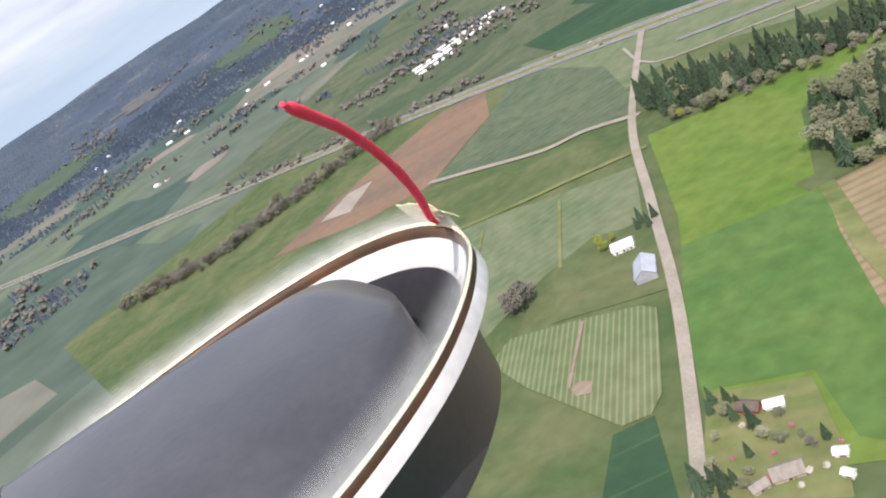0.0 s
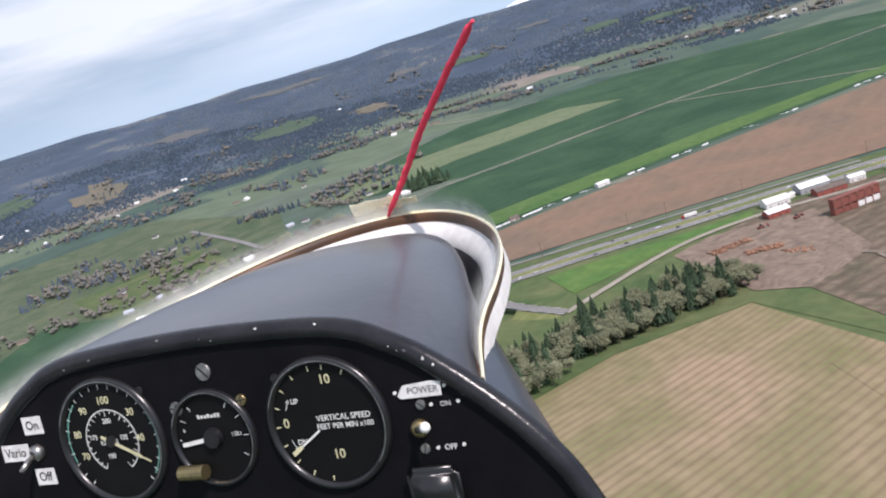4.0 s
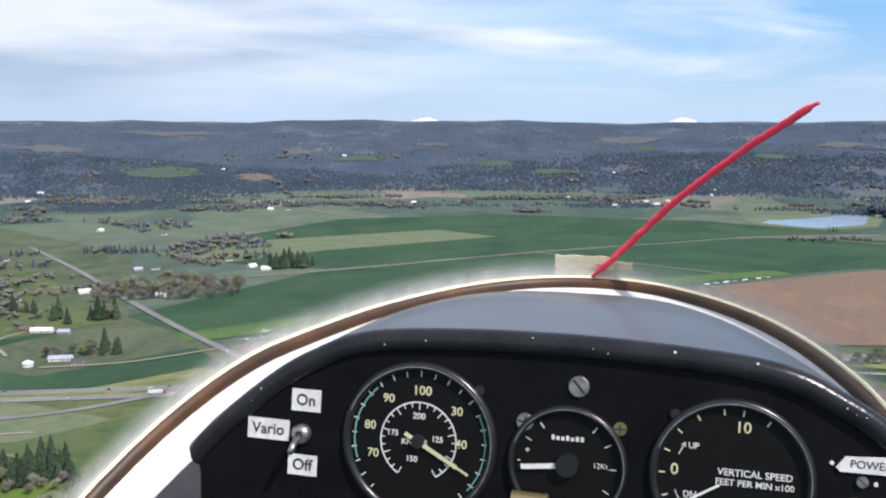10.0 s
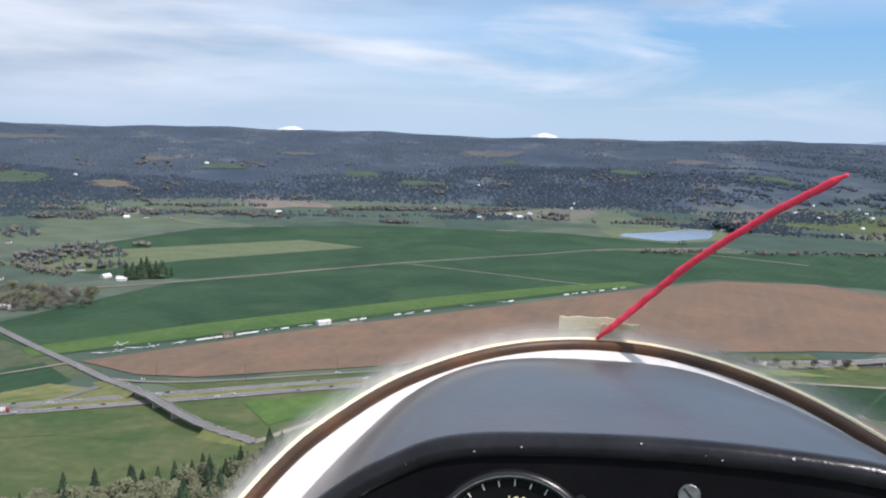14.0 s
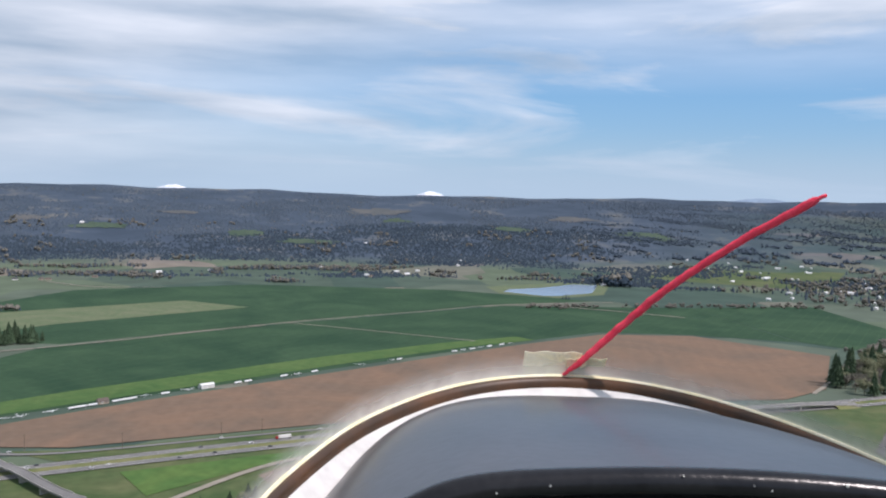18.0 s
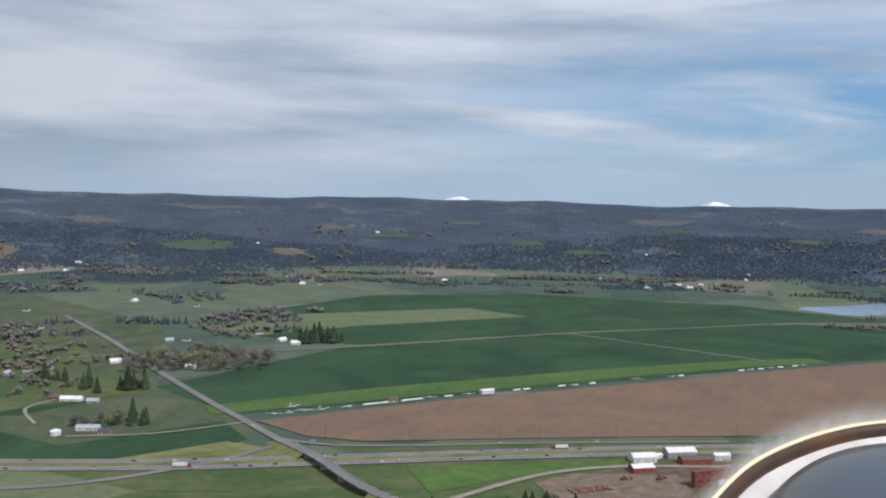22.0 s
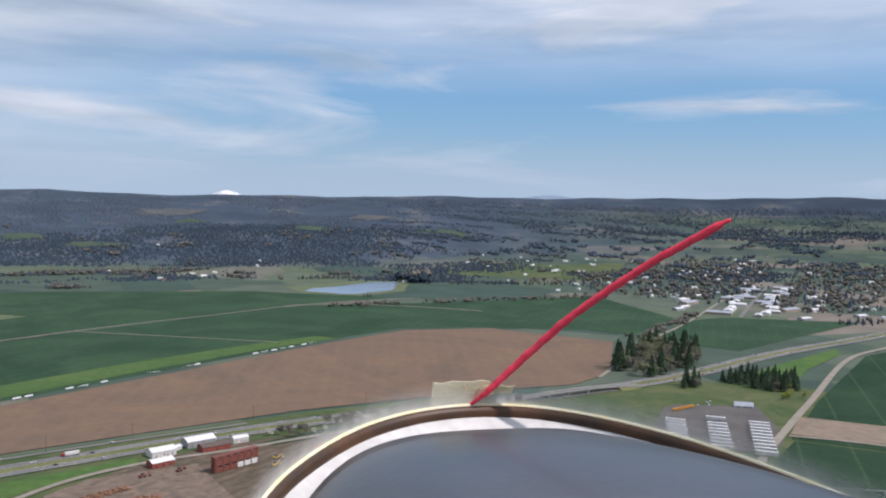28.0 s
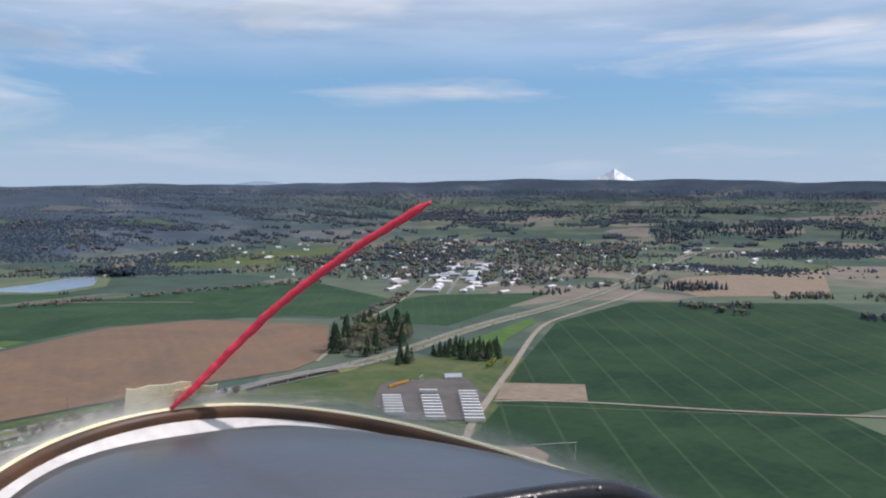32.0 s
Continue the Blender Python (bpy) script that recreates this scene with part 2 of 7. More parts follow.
M_rough = crop("mixed_pasture", (0.055, 0.084, 0.046), (0.100, 0.116, 0.068), 10, 0, None, size=0.006, warp=2.5)
M_meadow = crop("rough_meadow", (0.10, 0.135, 0.045), (0.19, 0.19, 0.085), 60, 14, (0.2, 0.19, 0.09), 0.35, size=0.014)
M_plough = crop("ploughed_soil", (0.205, 0.134, 0.090), (0.150, 0.112, 0.082), 20, 26, (0.230, 0.155, 0.108), 0.12, size=0.0035, warp=2.5, grain=0.2)
M_tan = crop("stubble_soil", (0.285, 0.212, 0.138), (0.165, 0.158, 0.074), 45, 7.5, (0.165, 0.125, 0.076), 0.7, 0.40, size=0.011, wobble=0.25, grain=0.25)
M_dirt = crop("mill_yard_dirt", (0.165, 0.125, 0.092), (0.095, 0.085, 0.056), 53, 13, (0.085, 0.066, 0.050), 0.55, 0.40, size=0.018, warp=4, wobble=1.6, grain=0.5)
M_packed = crop("packed_dirt", (0.215, 0.165, 0.125), (0.145, 0.112, 0.088), 18, 0, None, size=0.03, warp=4, grain=0.45)
M_track = crop("worn_dirt_track", (0.20, 0.165, 0.13), (0.14, 0.12, 0.095), 18, 0, None, size=0.05, warp=3, grain=0.4)
M_mud = crop("bare_brown_ground", (0.26, 0.20, 0.15), (0.20, 0.17, 0.12), 18, 6, (0.3, 0.24, 0.19), 0.4, size=0.02)
M_olive = crop("mown_hay_field", (0.15, 0.20, 0.065), (0.19, 0.225, 0.085), 40, 12, (0.2, 0.235, 0.1), 0.3)
M_striped = crop("striped_crop", (0.024, 0.072, 0.028), (0.034, 0.085, 0.030), 57, 7.5, (0.19, 0.185, 0.120), 0.75, 0.66, wobble=0.2)
M_vine = crop("orchard_rows", (0.085, 0.135, 0.055), (0.125, 0.155, 0.075), -36, 3.6, (0.25, 0.235, 0.145), 0.6, 0.5, wobble=0.15)
M_asphalt = material("worn_asphalt", (0.150, 0.148, 0.142), 0.9, vary=(0.195, 0.19, 0.18), scale=0.02, fine=0.3)
M_gravel = material("pale_gravel", (0.30, 0.265, 0.215), 0.95, vary=(0.23, 0.21, 0.165), scale=0.05, fine=0.6)
M_line = material("road_line_white", (0.7, 0.7, 0.66), 0.8, scale=0.1)
M_water = material("pond_water", (0.30, 0.38, 0.46), 0.12, vary=(0.26, 0.34, 0.42), scale=0.01, spec=0.8)


# ---- building blocks ----
def mesh_of(name, bm, mat=None, smooth=False):
    me = bpy.data.meshes.new(name)
    bm.normal_update()
    bm.to_mesh(me)
    bm.free()
    if mat:
        for k in (mat if isinstance(mat, (list, tuple)) else (mat,)):
            me.materials.append(k)
    if smooth:
        for p in me.polygons:
            p.use_smooth = True
    return me


def part(name, bm, mat, parent, label="", smooth=False):
    ob = new(name, mesh_of(name, bm, mat, smooth))
    ob.parent = parent
    if label:
        ob["label"] = label
    return ob


def shared(name, me, parent, m=None, label=""):
    ob = new(name, me)
    ob.parent = parent
    if m is not None:
        ob.matrix_basis = m
    if label:
        ob["label"] = label
    return ob


def box(bm, x0, x1, y0, y1, z0, z1, m=None):
    vs = [bm.verts.new((x, y, z)) for z in (z0, z1) for x, y in ((x0, y0), (x1, y0), (x1, y1), (x0, y1))]
    if m is not None:
        for v in vs:
            v.co = m @ v.co
    for f in ((3, 2, 1, 0), (4, 5, 6, 7), (0, 1, 5, 4), (1, 2, 6, 5), (2, 3, 7, 6), (3, 0, 4, 7)):
        bm.faces.new([vs[k] for k in f])
    return bm


LEVEL = [0.0]


def sheet(name, pts, z, mat, label, category="field", kind="structure", thick=0.0, parent=None):
    """A flat piece of ground with the given outline."""
    LEVEL[0] += 0.003
    z += LEVEL[0]
    bm = bmesh.new()
    f = bm.faces.new([bm.verts.new((x, y, z)) for x, y in pts])
    f.normal_update()
    if f.normal.z < 0:
        f.normal_flip()
    if thick:
        r = bmesh.ops.extrude_face_region(bm, geom=[f])
        bmesh.ops.translate(bm, vec=(0, 0, thick), verts=[g for g in r["geom"] if isinstance(g, bmesh.types.BMVert)])
    ob = new(name, mesh_of(name, bm, mat))
    return tagged(ob, label, category, kind=kind)


def offset_line(pts, d):
    out = []
    for i, (x, y) in enumerate(pts):
        ax, ay = pts[max(i - 1, 0)]
        bx, by = pts[min(i + 1, len(pts) - 1)]
        k = math.hypot(bx - ax, by - ay)
        out.append((x - (by - ay) / k * d, y + (bx - ax) / k * d))
    return out


def smooth_line(pts, n=6):
    out = []
    for i in range(len(pts) - 1):
        p0, p1, p2, p3 = (pts[max(i - 1, 0)], pts[i], pts[i + 1], pts[min(i + 2, len(pts) - 1)])
        for k in range(n):
            t = k / n
            out.append(tuple(0.5 * (2 * b + (c - a) * t + (2 * a - 5 * b + 4 * c - d) * t * t + (3 * b - a - 3 * c + d) * t ** 3)
                             for a, b, c, d in zip(p0, p1, p2, p3)))
    return out + [pts[-1]]


def ribbon(bm, pts, w0, w1, z):
    a, b = offset_line(pts, w0), offset_line(pts, w1)
    va = [bm.verts.new((x, y, z)) for x, y in a]
    vb = [bm.verts.new((x, y, z)) for x, y in b]
    for i in range(len(pts) - 1):
        f = bm.faces.new((va[i], va[i + 1], vb[i + 1], vb[i]))
        f.normal_update()
        if f.normal.z < 0:
            f.normal_flip()
    return bm


def road(name, pts, width, z, mat, label, n=6):
    pts = smooth_line(pts, n) if n else pts
    bm = ribbon(bmesh.new(), pts, -width / 2, width / 2, z)
    ob = new(name, mesh_of(name, bm, mat))
    return tagged(ob, label, "road", kind="structure")


def sweep(bm, path, profile, closed=False):
    """Skin a profile carried along a path; each is a list of points, the profile given per station by a function."""
    rows = [[bm.verts.new(p) for p in profile(i, s)] for i, s in enumerate(path)]
    n = len(rows[0])
    for i in range(len(rows) - 1):
        for k in range(n if closed else n - 1):
            bm.faces.new((rows[i][k], rows[i][(k + 1) % n], rows[i + 1][(k + 1) % n], rows[i + 1][k]))
    return bm


def tube(bm, pts, r, n=8, taper=None):
    pts = [Vector(p) for p in pts]
    carry = []
    for i in range(len(pts)):
        t = (pts[min(i + 1, len(pts) - 1)] - pts[max(i - 1, 0)]).normalized()
        u = carry[-1][0] - t * carry[-1][0].dot(t) if carry else t.orthogonal()
        u.normalize()
        carry.append((u, t.cross(u)))

    def ring(i, p):
        u, v = carry[i]
        q = r if taper is None else r * taper(i / (len(pts) - 1))
        return [p + q * (math.cos(2 * math.pi * k / n) * u + math.sin(2 * math.pi * k / n) * v) for k in range(n)]
    sweep(bm, pts, ring, closed=True)
    bm.verts.ensure_lookup_table()
    k = len(bm.verts) - n
    bm.faces.new([bm.verts[k + j] for j in range(n)])
    bm.faces.new([bm.verts[k - (len(pts) - 1) * n + j] for j in reversed(range(n))])
    return bm


def disc(bm, x, y, z0, z1, r, n=28, r1=None):
    """A short round boss standing on a panel."""
    r1 = r if r1 is None else r1
    a = [bm.verts.new((x + r * math.cos(2 * math.pi * k / n), y + r * math.sin(2 * math.pi * k / n), z0)) for k in range(n)]
    b = [bm.verts.new((x + r1 * math.cos(2 * math.pi * k / n), y + r1 * math.sin(2 * math.pi * k / n), z1)) for k in range(n)]
    for k in range(n):
        bm.faces.new((a[k], a[(k + 1) % n], b[(k + 1) % n], b[k]))
    bm.faces.new(b)
    return bm


def ring(bm, x, y, profile, n=48):
    """A turned ring: profile of (radius, height)."""
    rows = [[bm.verts.new((x + r * math.cos(2 * math.pi * k / n), y + r * math.sin(2 * math.pi * k / n), z)) for r, z in profile] for k in range(n)]
    for k in range(n):
        for j in range(len(profile) - 1):
            bm.faces.new((rows[k][j], rows[(k + 1) % n][j], rows[(k + 1) % n][j + 1], rows[k][j + 1]))
    return bm


def arc_band(bm, x, y, z, r0, r1, a0, a1, n=24):
    """A flat printed arc, from angle a0 to a1 in degrees clockwise from the top."""
    prev = None
    for k in range(n + 1):
        a = radians(a0 + (a1 - a0) * k / n)
        row = [bm.verts.new((x + r * math.sin(a), y + r * math.cos(a), z)) for r in (r0, r1)]
        if prev:
            bm.faces.new((prev[0], row[0], row[1], prev[1]))
        prev = row
    bmesh.ops.recalc_face_normals(bm, faces=bm.faces)
    return bm


def tick(bm, x, y, z, r0, r1, angle, w):
    a = radians(angle)
    s, c = math.sin(a), math.cos(a)
    pts = [(r0, -w / 2), (r0, w / 2), (r1, w / 2), (r1, -w / 2)]
    bm.faces.new([bm.verts.new((x + r * s + q * c, y + r * c - q * s, z)) for r, q in pts])


def letters(text, size, x, y, z, mat, parent, name="lettering", turn=0.0, bold=0.0):
    cu = bpy.data.curves.new("lettering", "FONT")
    cu.body, cu.size, cu.align_x, cu.align_y, cu.offset = text, size, "CENTER", "CENTER", bold
    cu.resolution_u = 3
    tmp = bpy.data.objects.new("lettering", cu)
    scene.collection.objects.link(tmp)
    me = bpy.data.meshes.new_from_object(tmp.evaluated_get(bpy.context.evaluated_depsgraph_get()))
    bpy.data.objects.remove(tmp)
    me.materials.clear()
    me.materials.append(mat)
    ob = new(name, me)
    ob.parent = parent
    ob.matrix_basis = pose(x, y, z, 0, 0, turn)
    return ob


def thing(name, label, category, m=None, group=""):
    ob = tagged(new(name), label, category, group)
    if m is not None:
        ob.matrix_basis = m
    return ob


# ---- the land: one sheet from underfoot to the hills ----
def land_height(x, y):
    r = math.hypot(x, y)
    az = math.degrees(math.atan2(-x, y))
    east = min(max((-az - 18) / 22, 0), 1)
    west = min(max((az - 35) / 25, 0), 1)
    r0 = 2900 + 1000 * east - 250 * west
    if r <= r0:
        return 0.0
    t = (r - r0) / (4760 - r0)
    top = 246 + 5 * math.sin(az * 0.21) + 4 * math.sin(az * 0.53 + 1) + 2.5 * math.sin(az * 1.3)
    h = top * (t ** (1.25 + 0.9 * east))
    h += min(t * 4, 1) * (1 - t) * 46 * noise.noise((x * 0.0016, y * 0.0016, 0.3)) * (1 - 0.5 * east)
    h += min(t * 4, 1) * (1 - t * 0.8) * 14 * noise.noise((x * 0.006, y * 0.006, 2.3))
    return max(h, 0)


def land():
    bm = bmesh.new()
    radii = [40, 160, 400, 800, 1400, 2000, 2500] + [2600 + 62 * k for k in range(37)]
    n = 300
    rings = []
    for r in radii:
        ring = []
        for k in range(n):
            a = 2 * math.pi * k / n
            x, y = r * math.sin(a), r * math.cos(a)
            ring.append(bm.verts.new((x, y, land_height(x, y))))
        rings.append(ring)
    bm.faces.new(list(reversed(rings[0])))
    for i in range(len(rings) - 1):
        for k in range(n):
            bm.faces.new((rings[i][(k + 1) % n], rings[i][k], rings[i + 1][k], rings[i + 1][(k + 1) % n]))
    bmesh.ops.recalc_face_normals(bm, faces=bm.faces)
    return bm


def land_material():
    m = bpy.data.materials.new("farmland")
    m.use_nodes = True
    n, l = m.node_tree.nodes, m.node_tree.links
    b = n["Principled BSDF"]
    b.inputs["Roughness"].default_value, b.inputs["Specular IOR Level"].default_value = 0.95, 0.1
    co = n.new("ShaderNodeTexCoord")
    vo = n.new("ShaderNodeTexVoronoi")
    vo.inputs["Scale"].default_value = 0.0036
    vo.distance = "MANHATTAN"
    flat = n.new("ShaderNodeMapping")
    flat.inputs["Scale"].default_value = (0.8, 0.8, 14.0)
    l.new(co.outputs["Object"], flat.inputs["Vector"])
    l.new(flat.outputs["Vector"], vo.inputs["Vector"])
    sep = n.new("ShaderNodeSeparateColor")
    l.new(vo.outputs["Color"], sep.inputs["Color"])
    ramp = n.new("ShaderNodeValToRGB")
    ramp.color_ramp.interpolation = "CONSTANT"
    # field colours greyed and cooled, as distance haze would leave them
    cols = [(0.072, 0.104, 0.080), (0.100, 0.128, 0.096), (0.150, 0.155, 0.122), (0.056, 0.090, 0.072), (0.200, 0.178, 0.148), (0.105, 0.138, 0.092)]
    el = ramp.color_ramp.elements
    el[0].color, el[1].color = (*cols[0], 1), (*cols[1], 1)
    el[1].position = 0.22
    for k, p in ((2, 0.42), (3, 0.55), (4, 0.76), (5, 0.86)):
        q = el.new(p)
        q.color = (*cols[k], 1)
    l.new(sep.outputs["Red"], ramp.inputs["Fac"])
    n1 = n.new("ShaderNodeTexNoise")
    n1.inputs["Scale"].default_value, n1.inputs["Detail"].default_value = 0.012, 9
    l.new(co.outputs["Object"], n1.inputs["Vector"])
    mr = n.new("ShaderNodeMapRange")
    mr.inputs["To Min"].default_value, mr.inputs["To Max"].default_value = 0.6, 1.4
    l.new(n1.outputs["Fac"], mr.inputs["Value"])
    hs = n.new("ShaderNodeHueSaturation")
    l.new(mr.outputs["Result"], hs.inputs["Value"])
    l.new(ramp.outputs["Color"], hs.inputs["Color"])
    # wooded slopes, with the blue of distance haze put into their colour
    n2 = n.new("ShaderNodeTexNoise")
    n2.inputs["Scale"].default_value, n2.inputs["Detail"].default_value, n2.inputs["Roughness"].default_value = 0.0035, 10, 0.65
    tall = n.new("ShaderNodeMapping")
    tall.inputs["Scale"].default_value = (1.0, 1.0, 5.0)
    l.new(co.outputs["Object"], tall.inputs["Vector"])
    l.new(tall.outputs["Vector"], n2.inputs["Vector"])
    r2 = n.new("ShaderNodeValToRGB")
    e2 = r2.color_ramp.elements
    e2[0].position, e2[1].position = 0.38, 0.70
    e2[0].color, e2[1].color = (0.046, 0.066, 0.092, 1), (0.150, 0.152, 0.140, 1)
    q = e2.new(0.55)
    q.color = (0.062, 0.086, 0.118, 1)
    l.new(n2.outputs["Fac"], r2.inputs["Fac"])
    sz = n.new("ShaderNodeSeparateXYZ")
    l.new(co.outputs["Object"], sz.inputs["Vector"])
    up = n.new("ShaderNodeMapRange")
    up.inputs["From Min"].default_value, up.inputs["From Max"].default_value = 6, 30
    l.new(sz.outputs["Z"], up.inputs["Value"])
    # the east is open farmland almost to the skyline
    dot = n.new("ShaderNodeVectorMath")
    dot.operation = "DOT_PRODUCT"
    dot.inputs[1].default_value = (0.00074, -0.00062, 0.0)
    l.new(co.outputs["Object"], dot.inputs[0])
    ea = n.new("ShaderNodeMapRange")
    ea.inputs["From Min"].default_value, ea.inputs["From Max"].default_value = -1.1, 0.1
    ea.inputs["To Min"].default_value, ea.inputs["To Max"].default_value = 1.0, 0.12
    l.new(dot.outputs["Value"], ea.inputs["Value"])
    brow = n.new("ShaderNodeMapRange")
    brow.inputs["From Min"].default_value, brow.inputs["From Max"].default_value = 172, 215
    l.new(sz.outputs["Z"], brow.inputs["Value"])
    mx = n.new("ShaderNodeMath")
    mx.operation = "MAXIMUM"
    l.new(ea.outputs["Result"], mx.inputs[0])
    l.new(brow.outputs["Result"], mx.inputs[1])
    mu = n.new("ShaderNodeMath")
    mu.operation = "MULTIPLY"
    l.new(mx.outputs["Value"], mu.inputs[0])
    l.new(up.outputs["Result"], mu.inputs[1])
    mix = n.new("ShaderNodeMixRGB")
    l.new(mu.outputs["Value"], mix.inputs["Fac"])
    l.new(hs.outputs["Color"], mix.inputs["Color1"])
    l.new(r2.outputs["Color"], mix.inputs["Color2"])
    l.new(mix.outputs["Color"], b.inputs["Base Color"])
    return m


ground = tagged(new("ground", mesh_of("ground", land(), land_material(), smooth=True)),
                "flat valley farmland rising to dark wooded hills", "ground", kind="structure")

# ---- fields ----
sheet("pasture", [(-1500, 500), (-900, 645), (-393, 760), (-300, 900), (-520, 1075), (-760, 1600), (-1300, 2000), (-1900, 1300)], 0.12, M_rough,
      "mixed green pasture west of the crossroad", "grass")
sheet("pasture", [(-1250, 120), (-1300, 560), (-900, 640), (-390, 750), (0, 870), (250, 940), (520, 962), (800, 1010), (950, 900), (700, 300), (400, 60), (-300, 40)], 0.18, M_pasture,
      "green rough grass between fields and lanes", "grass")
HIGHWAY = [(-2446, 130), (-1570, 420), (-900, 640), (-393, 755), (-225, 806), (0, 880), (250, 948), (516, 972), (792, 1022),
           (1101, 1140), (1638, 1305), (2400, 1640), (3600, 2160)]
CROSS = [(-1000, 1660), (-760, 1400), (-590, 1200), (-430, 1020), (-345, 930), (-285, 865), (-225, 795), (-165, 722), (-112, 690)]

sheet("field", [(-521, 1075), (-364, 1445), (6, 1700), (500, 1990), (960, 1960), (935, 1470), (760, 1560), (590, 1590), (400, 1480),
                (120, 1290), (-160, 1100), (-370, 960)], 0.3, M_wheat, "dark green winter wheat field behind the ploughed field")
sheet("field", [(-350, 1470), (10, 1722), (500, 2010), (760, 2090), (430, 2330), (-80, 2420), (-500, 2250), (-720, 1700), (-560, 1520)],
      0.3, M_wheat, "dark green wheat field beyond the farm track")
sheet("field", [(-720, 1600), (-560, 1830), (-222, 2051), (-73, 1940), (-403, 1690), (-560, 1500)], 0.5, M_wheat_dull,
      "dull tan-green strip of thin crop")
sheet("airfield", [(-395, 950), (-215, 1075), (100, 1300), (304, 1435), (440, 1500), (415, 1540), (270, 1475), (60, 1350), (-240, 1140),
                   (-420, 990)], 0.6, M_strip, "bright mown grass strip of the glider field")
sheet("field", [(-335, 935), (-160, 1072), (120, 1262), (400, 1452), (590, 1562), (760, 1542), (905, 1330), (735, 1085), (640, 1030),
                (516, 1032), (250, 1004), (0, 938), (-200, 880), (-262, 886)], 0.8, M_plough, "reddish brown ploughed field beside the highway")
sheet("field", [(-489, 800), (-372, 930), (-318, 862), (-345, 800), (-430, 762), (-600, 720), (-760, 690), (-900, 760), (-760, 905)],
      0.3, M_wheat, "dark green wheat field beside the crossroad")
sheet("field", [(-335, 850), (-268, 830), (-235, 812), (-300, 792), (-420, 764)], 0.5, M_meadow, "yellowish grass beside the slip road")
sheet("field", [(-255, 872), (-190, 870), (0, 928), (250, 994), (500, 1020), (500, 994), (250, 970), (0, 902), (-200, 836)], 0.4, M_pasture,
      "green verge between ploughed field and highway")
sheet("field", [(-447, 728), (-283, 770), (-196, 775), (-130, 700), (-200, 690), (-270, 705), (-341, 690)], 0.4, M_pasture,
      "rough green pasture between highway and wood")
sheet("field", [(-838, 690), (-662, 730), (-460, 724), (-350, 688), (-379, 650), (-407, 625), (-540, 605), (-564, 545), (-640, 540)], 0.4,
      M_wheat_dull, "dull green young crop beside the highway")
sheet("field", [(-767, 561), (-838, 680), (-640, 620), (-510, 512), (-554, 492), (-726, 424)], 0.5, M_dull_dark, "dull dark green crop field with pale streaks")
sheet("field", [(-907, 310), (-918, 457), (-913, 602), (-860, 640), (-770, 561), (-730, 424), (-790, 368)], 0.5, M_plough,
      "pale brown ploughed field by the stream")
sheet("bare_patch", [(-890, 374), (-905, 430), (-880, 452), (-845, 390)], 0.7, M_gravel, "pale dry patch of bare soil", "ground")
sheet("field", [(-853, 252), (-516, 386), (-451, 418), (-396, 352), (-438, 295), (-440, 230), (-508, 205), (-700, 190)], 0.4, M_wheat_dull,
      "grey-green field with pale wheel tracks")
sheet("garden", [(-438, 291), (-427, 333), (-378, 350), (-328, 284), (-394, 248)], 0.6, M_pasture, "green lawn round a farmhouse", "lawn")
sheet("field", [(-417, 232), (-374, 254), (-338, 269), (-326, 268), (-318, 258), (-282, 210), (-279, 196), (-290, 186), (-330, 192), (-370, 198), (-414, 210)], 0.6, M_vine, "pale green orchard in fine rows")
sheet("field", [(-291, 180), (-277, 196), (-232, 152), (-262, 130)], 0.5, M_wheat, "dark green field corner by the lane")
sheet("field", [(-470, 462), (-324, 560), (-340, 465), (-284, 375), (-235, 300), (-188, 262), (-150, 205), (-225, 170), (-300, 262),
                (-368, 353)], 0.4, M_grass, "bright green grass field beside the lane")
sheet("field", [(-345, 322), (-279, 373), (-251, 333), (-205, 278), (-160, 238), (-150, 205), (-183, 205), (-217, 236), (-262, 214), (-300, 258)], 0.55, M_meadow_green,
      "darker green half of the grass field beside the lane")
sheet("verge", [(-283, 374), (-276, 380), (-226, 322), (-180, 278), (-128, 228), (-136, 222), (-186, 270), (-236, 318)], 0.65, M_meadow, "dry yellowish strip along the stubble", "grass")
sheet("weeds", [(-150, 462), (-143, 464), (-119, 429), (-95, 401), (-74, 377), (-38, 330), (-41, 327), (-78, 374), (-101, 398), (-123, 425)], 0.62, M_weeds, "green weedy strip through the stubble", "grass")
sheet("farmyard", [(-258, 213), (-216, 232), (-186, 199), (-172, 177), (-227, 158)], 0.7, M_meadow, "patchy farmyard ground with shrubs", "yard")
sheet("field", [(-284, 368), (-179, 485), (-70, 585), (30, 632), (96, 525), (72, 400), (165, 262), (95, 170), (-60, 190), (-121, 225), (-160, 235), (-205, 275)], 0.4,
      M_tan, "tan stubble field with fine drill rows")
sheet("verge", [(-300, 378), (-179, 500), (-75, 602), (30, 650), (110, 540), (104, 532), (30, 634), (-70, 587), (-179, 487), (-286, 370)],
      0.5, M_pasture, "green grass strip round the stubble field", "grass")
sheet("field", [(-560, 545), (-330, 640), (-227, 690), (-110, 715), (0, 712), (24, 660), (-75, 598), (-160, 500), (-272, 385), (-345, 455),
                (-325, 560), (-460, 470)], 0.35, M_pasture, "grassy floor under the wood", "grass")
sheet("yard", [(10, 800), (60, 852), (135, 884), (235, 906), (407, 800), (470, 700), (468, 652), (320, 534), (214, 453), (138, 490), (90, 600), (50, 690)],
      0.5, M_dirt, "brown dirt log yard of a sawmill with wheel tracks")
sheet("yard", [(-20, 780), (15, 815), (110, 830), (130, 700), (74, 640), (35, 655)], 0.65, M_packed, "bare brown yard ground by the mill sheds")
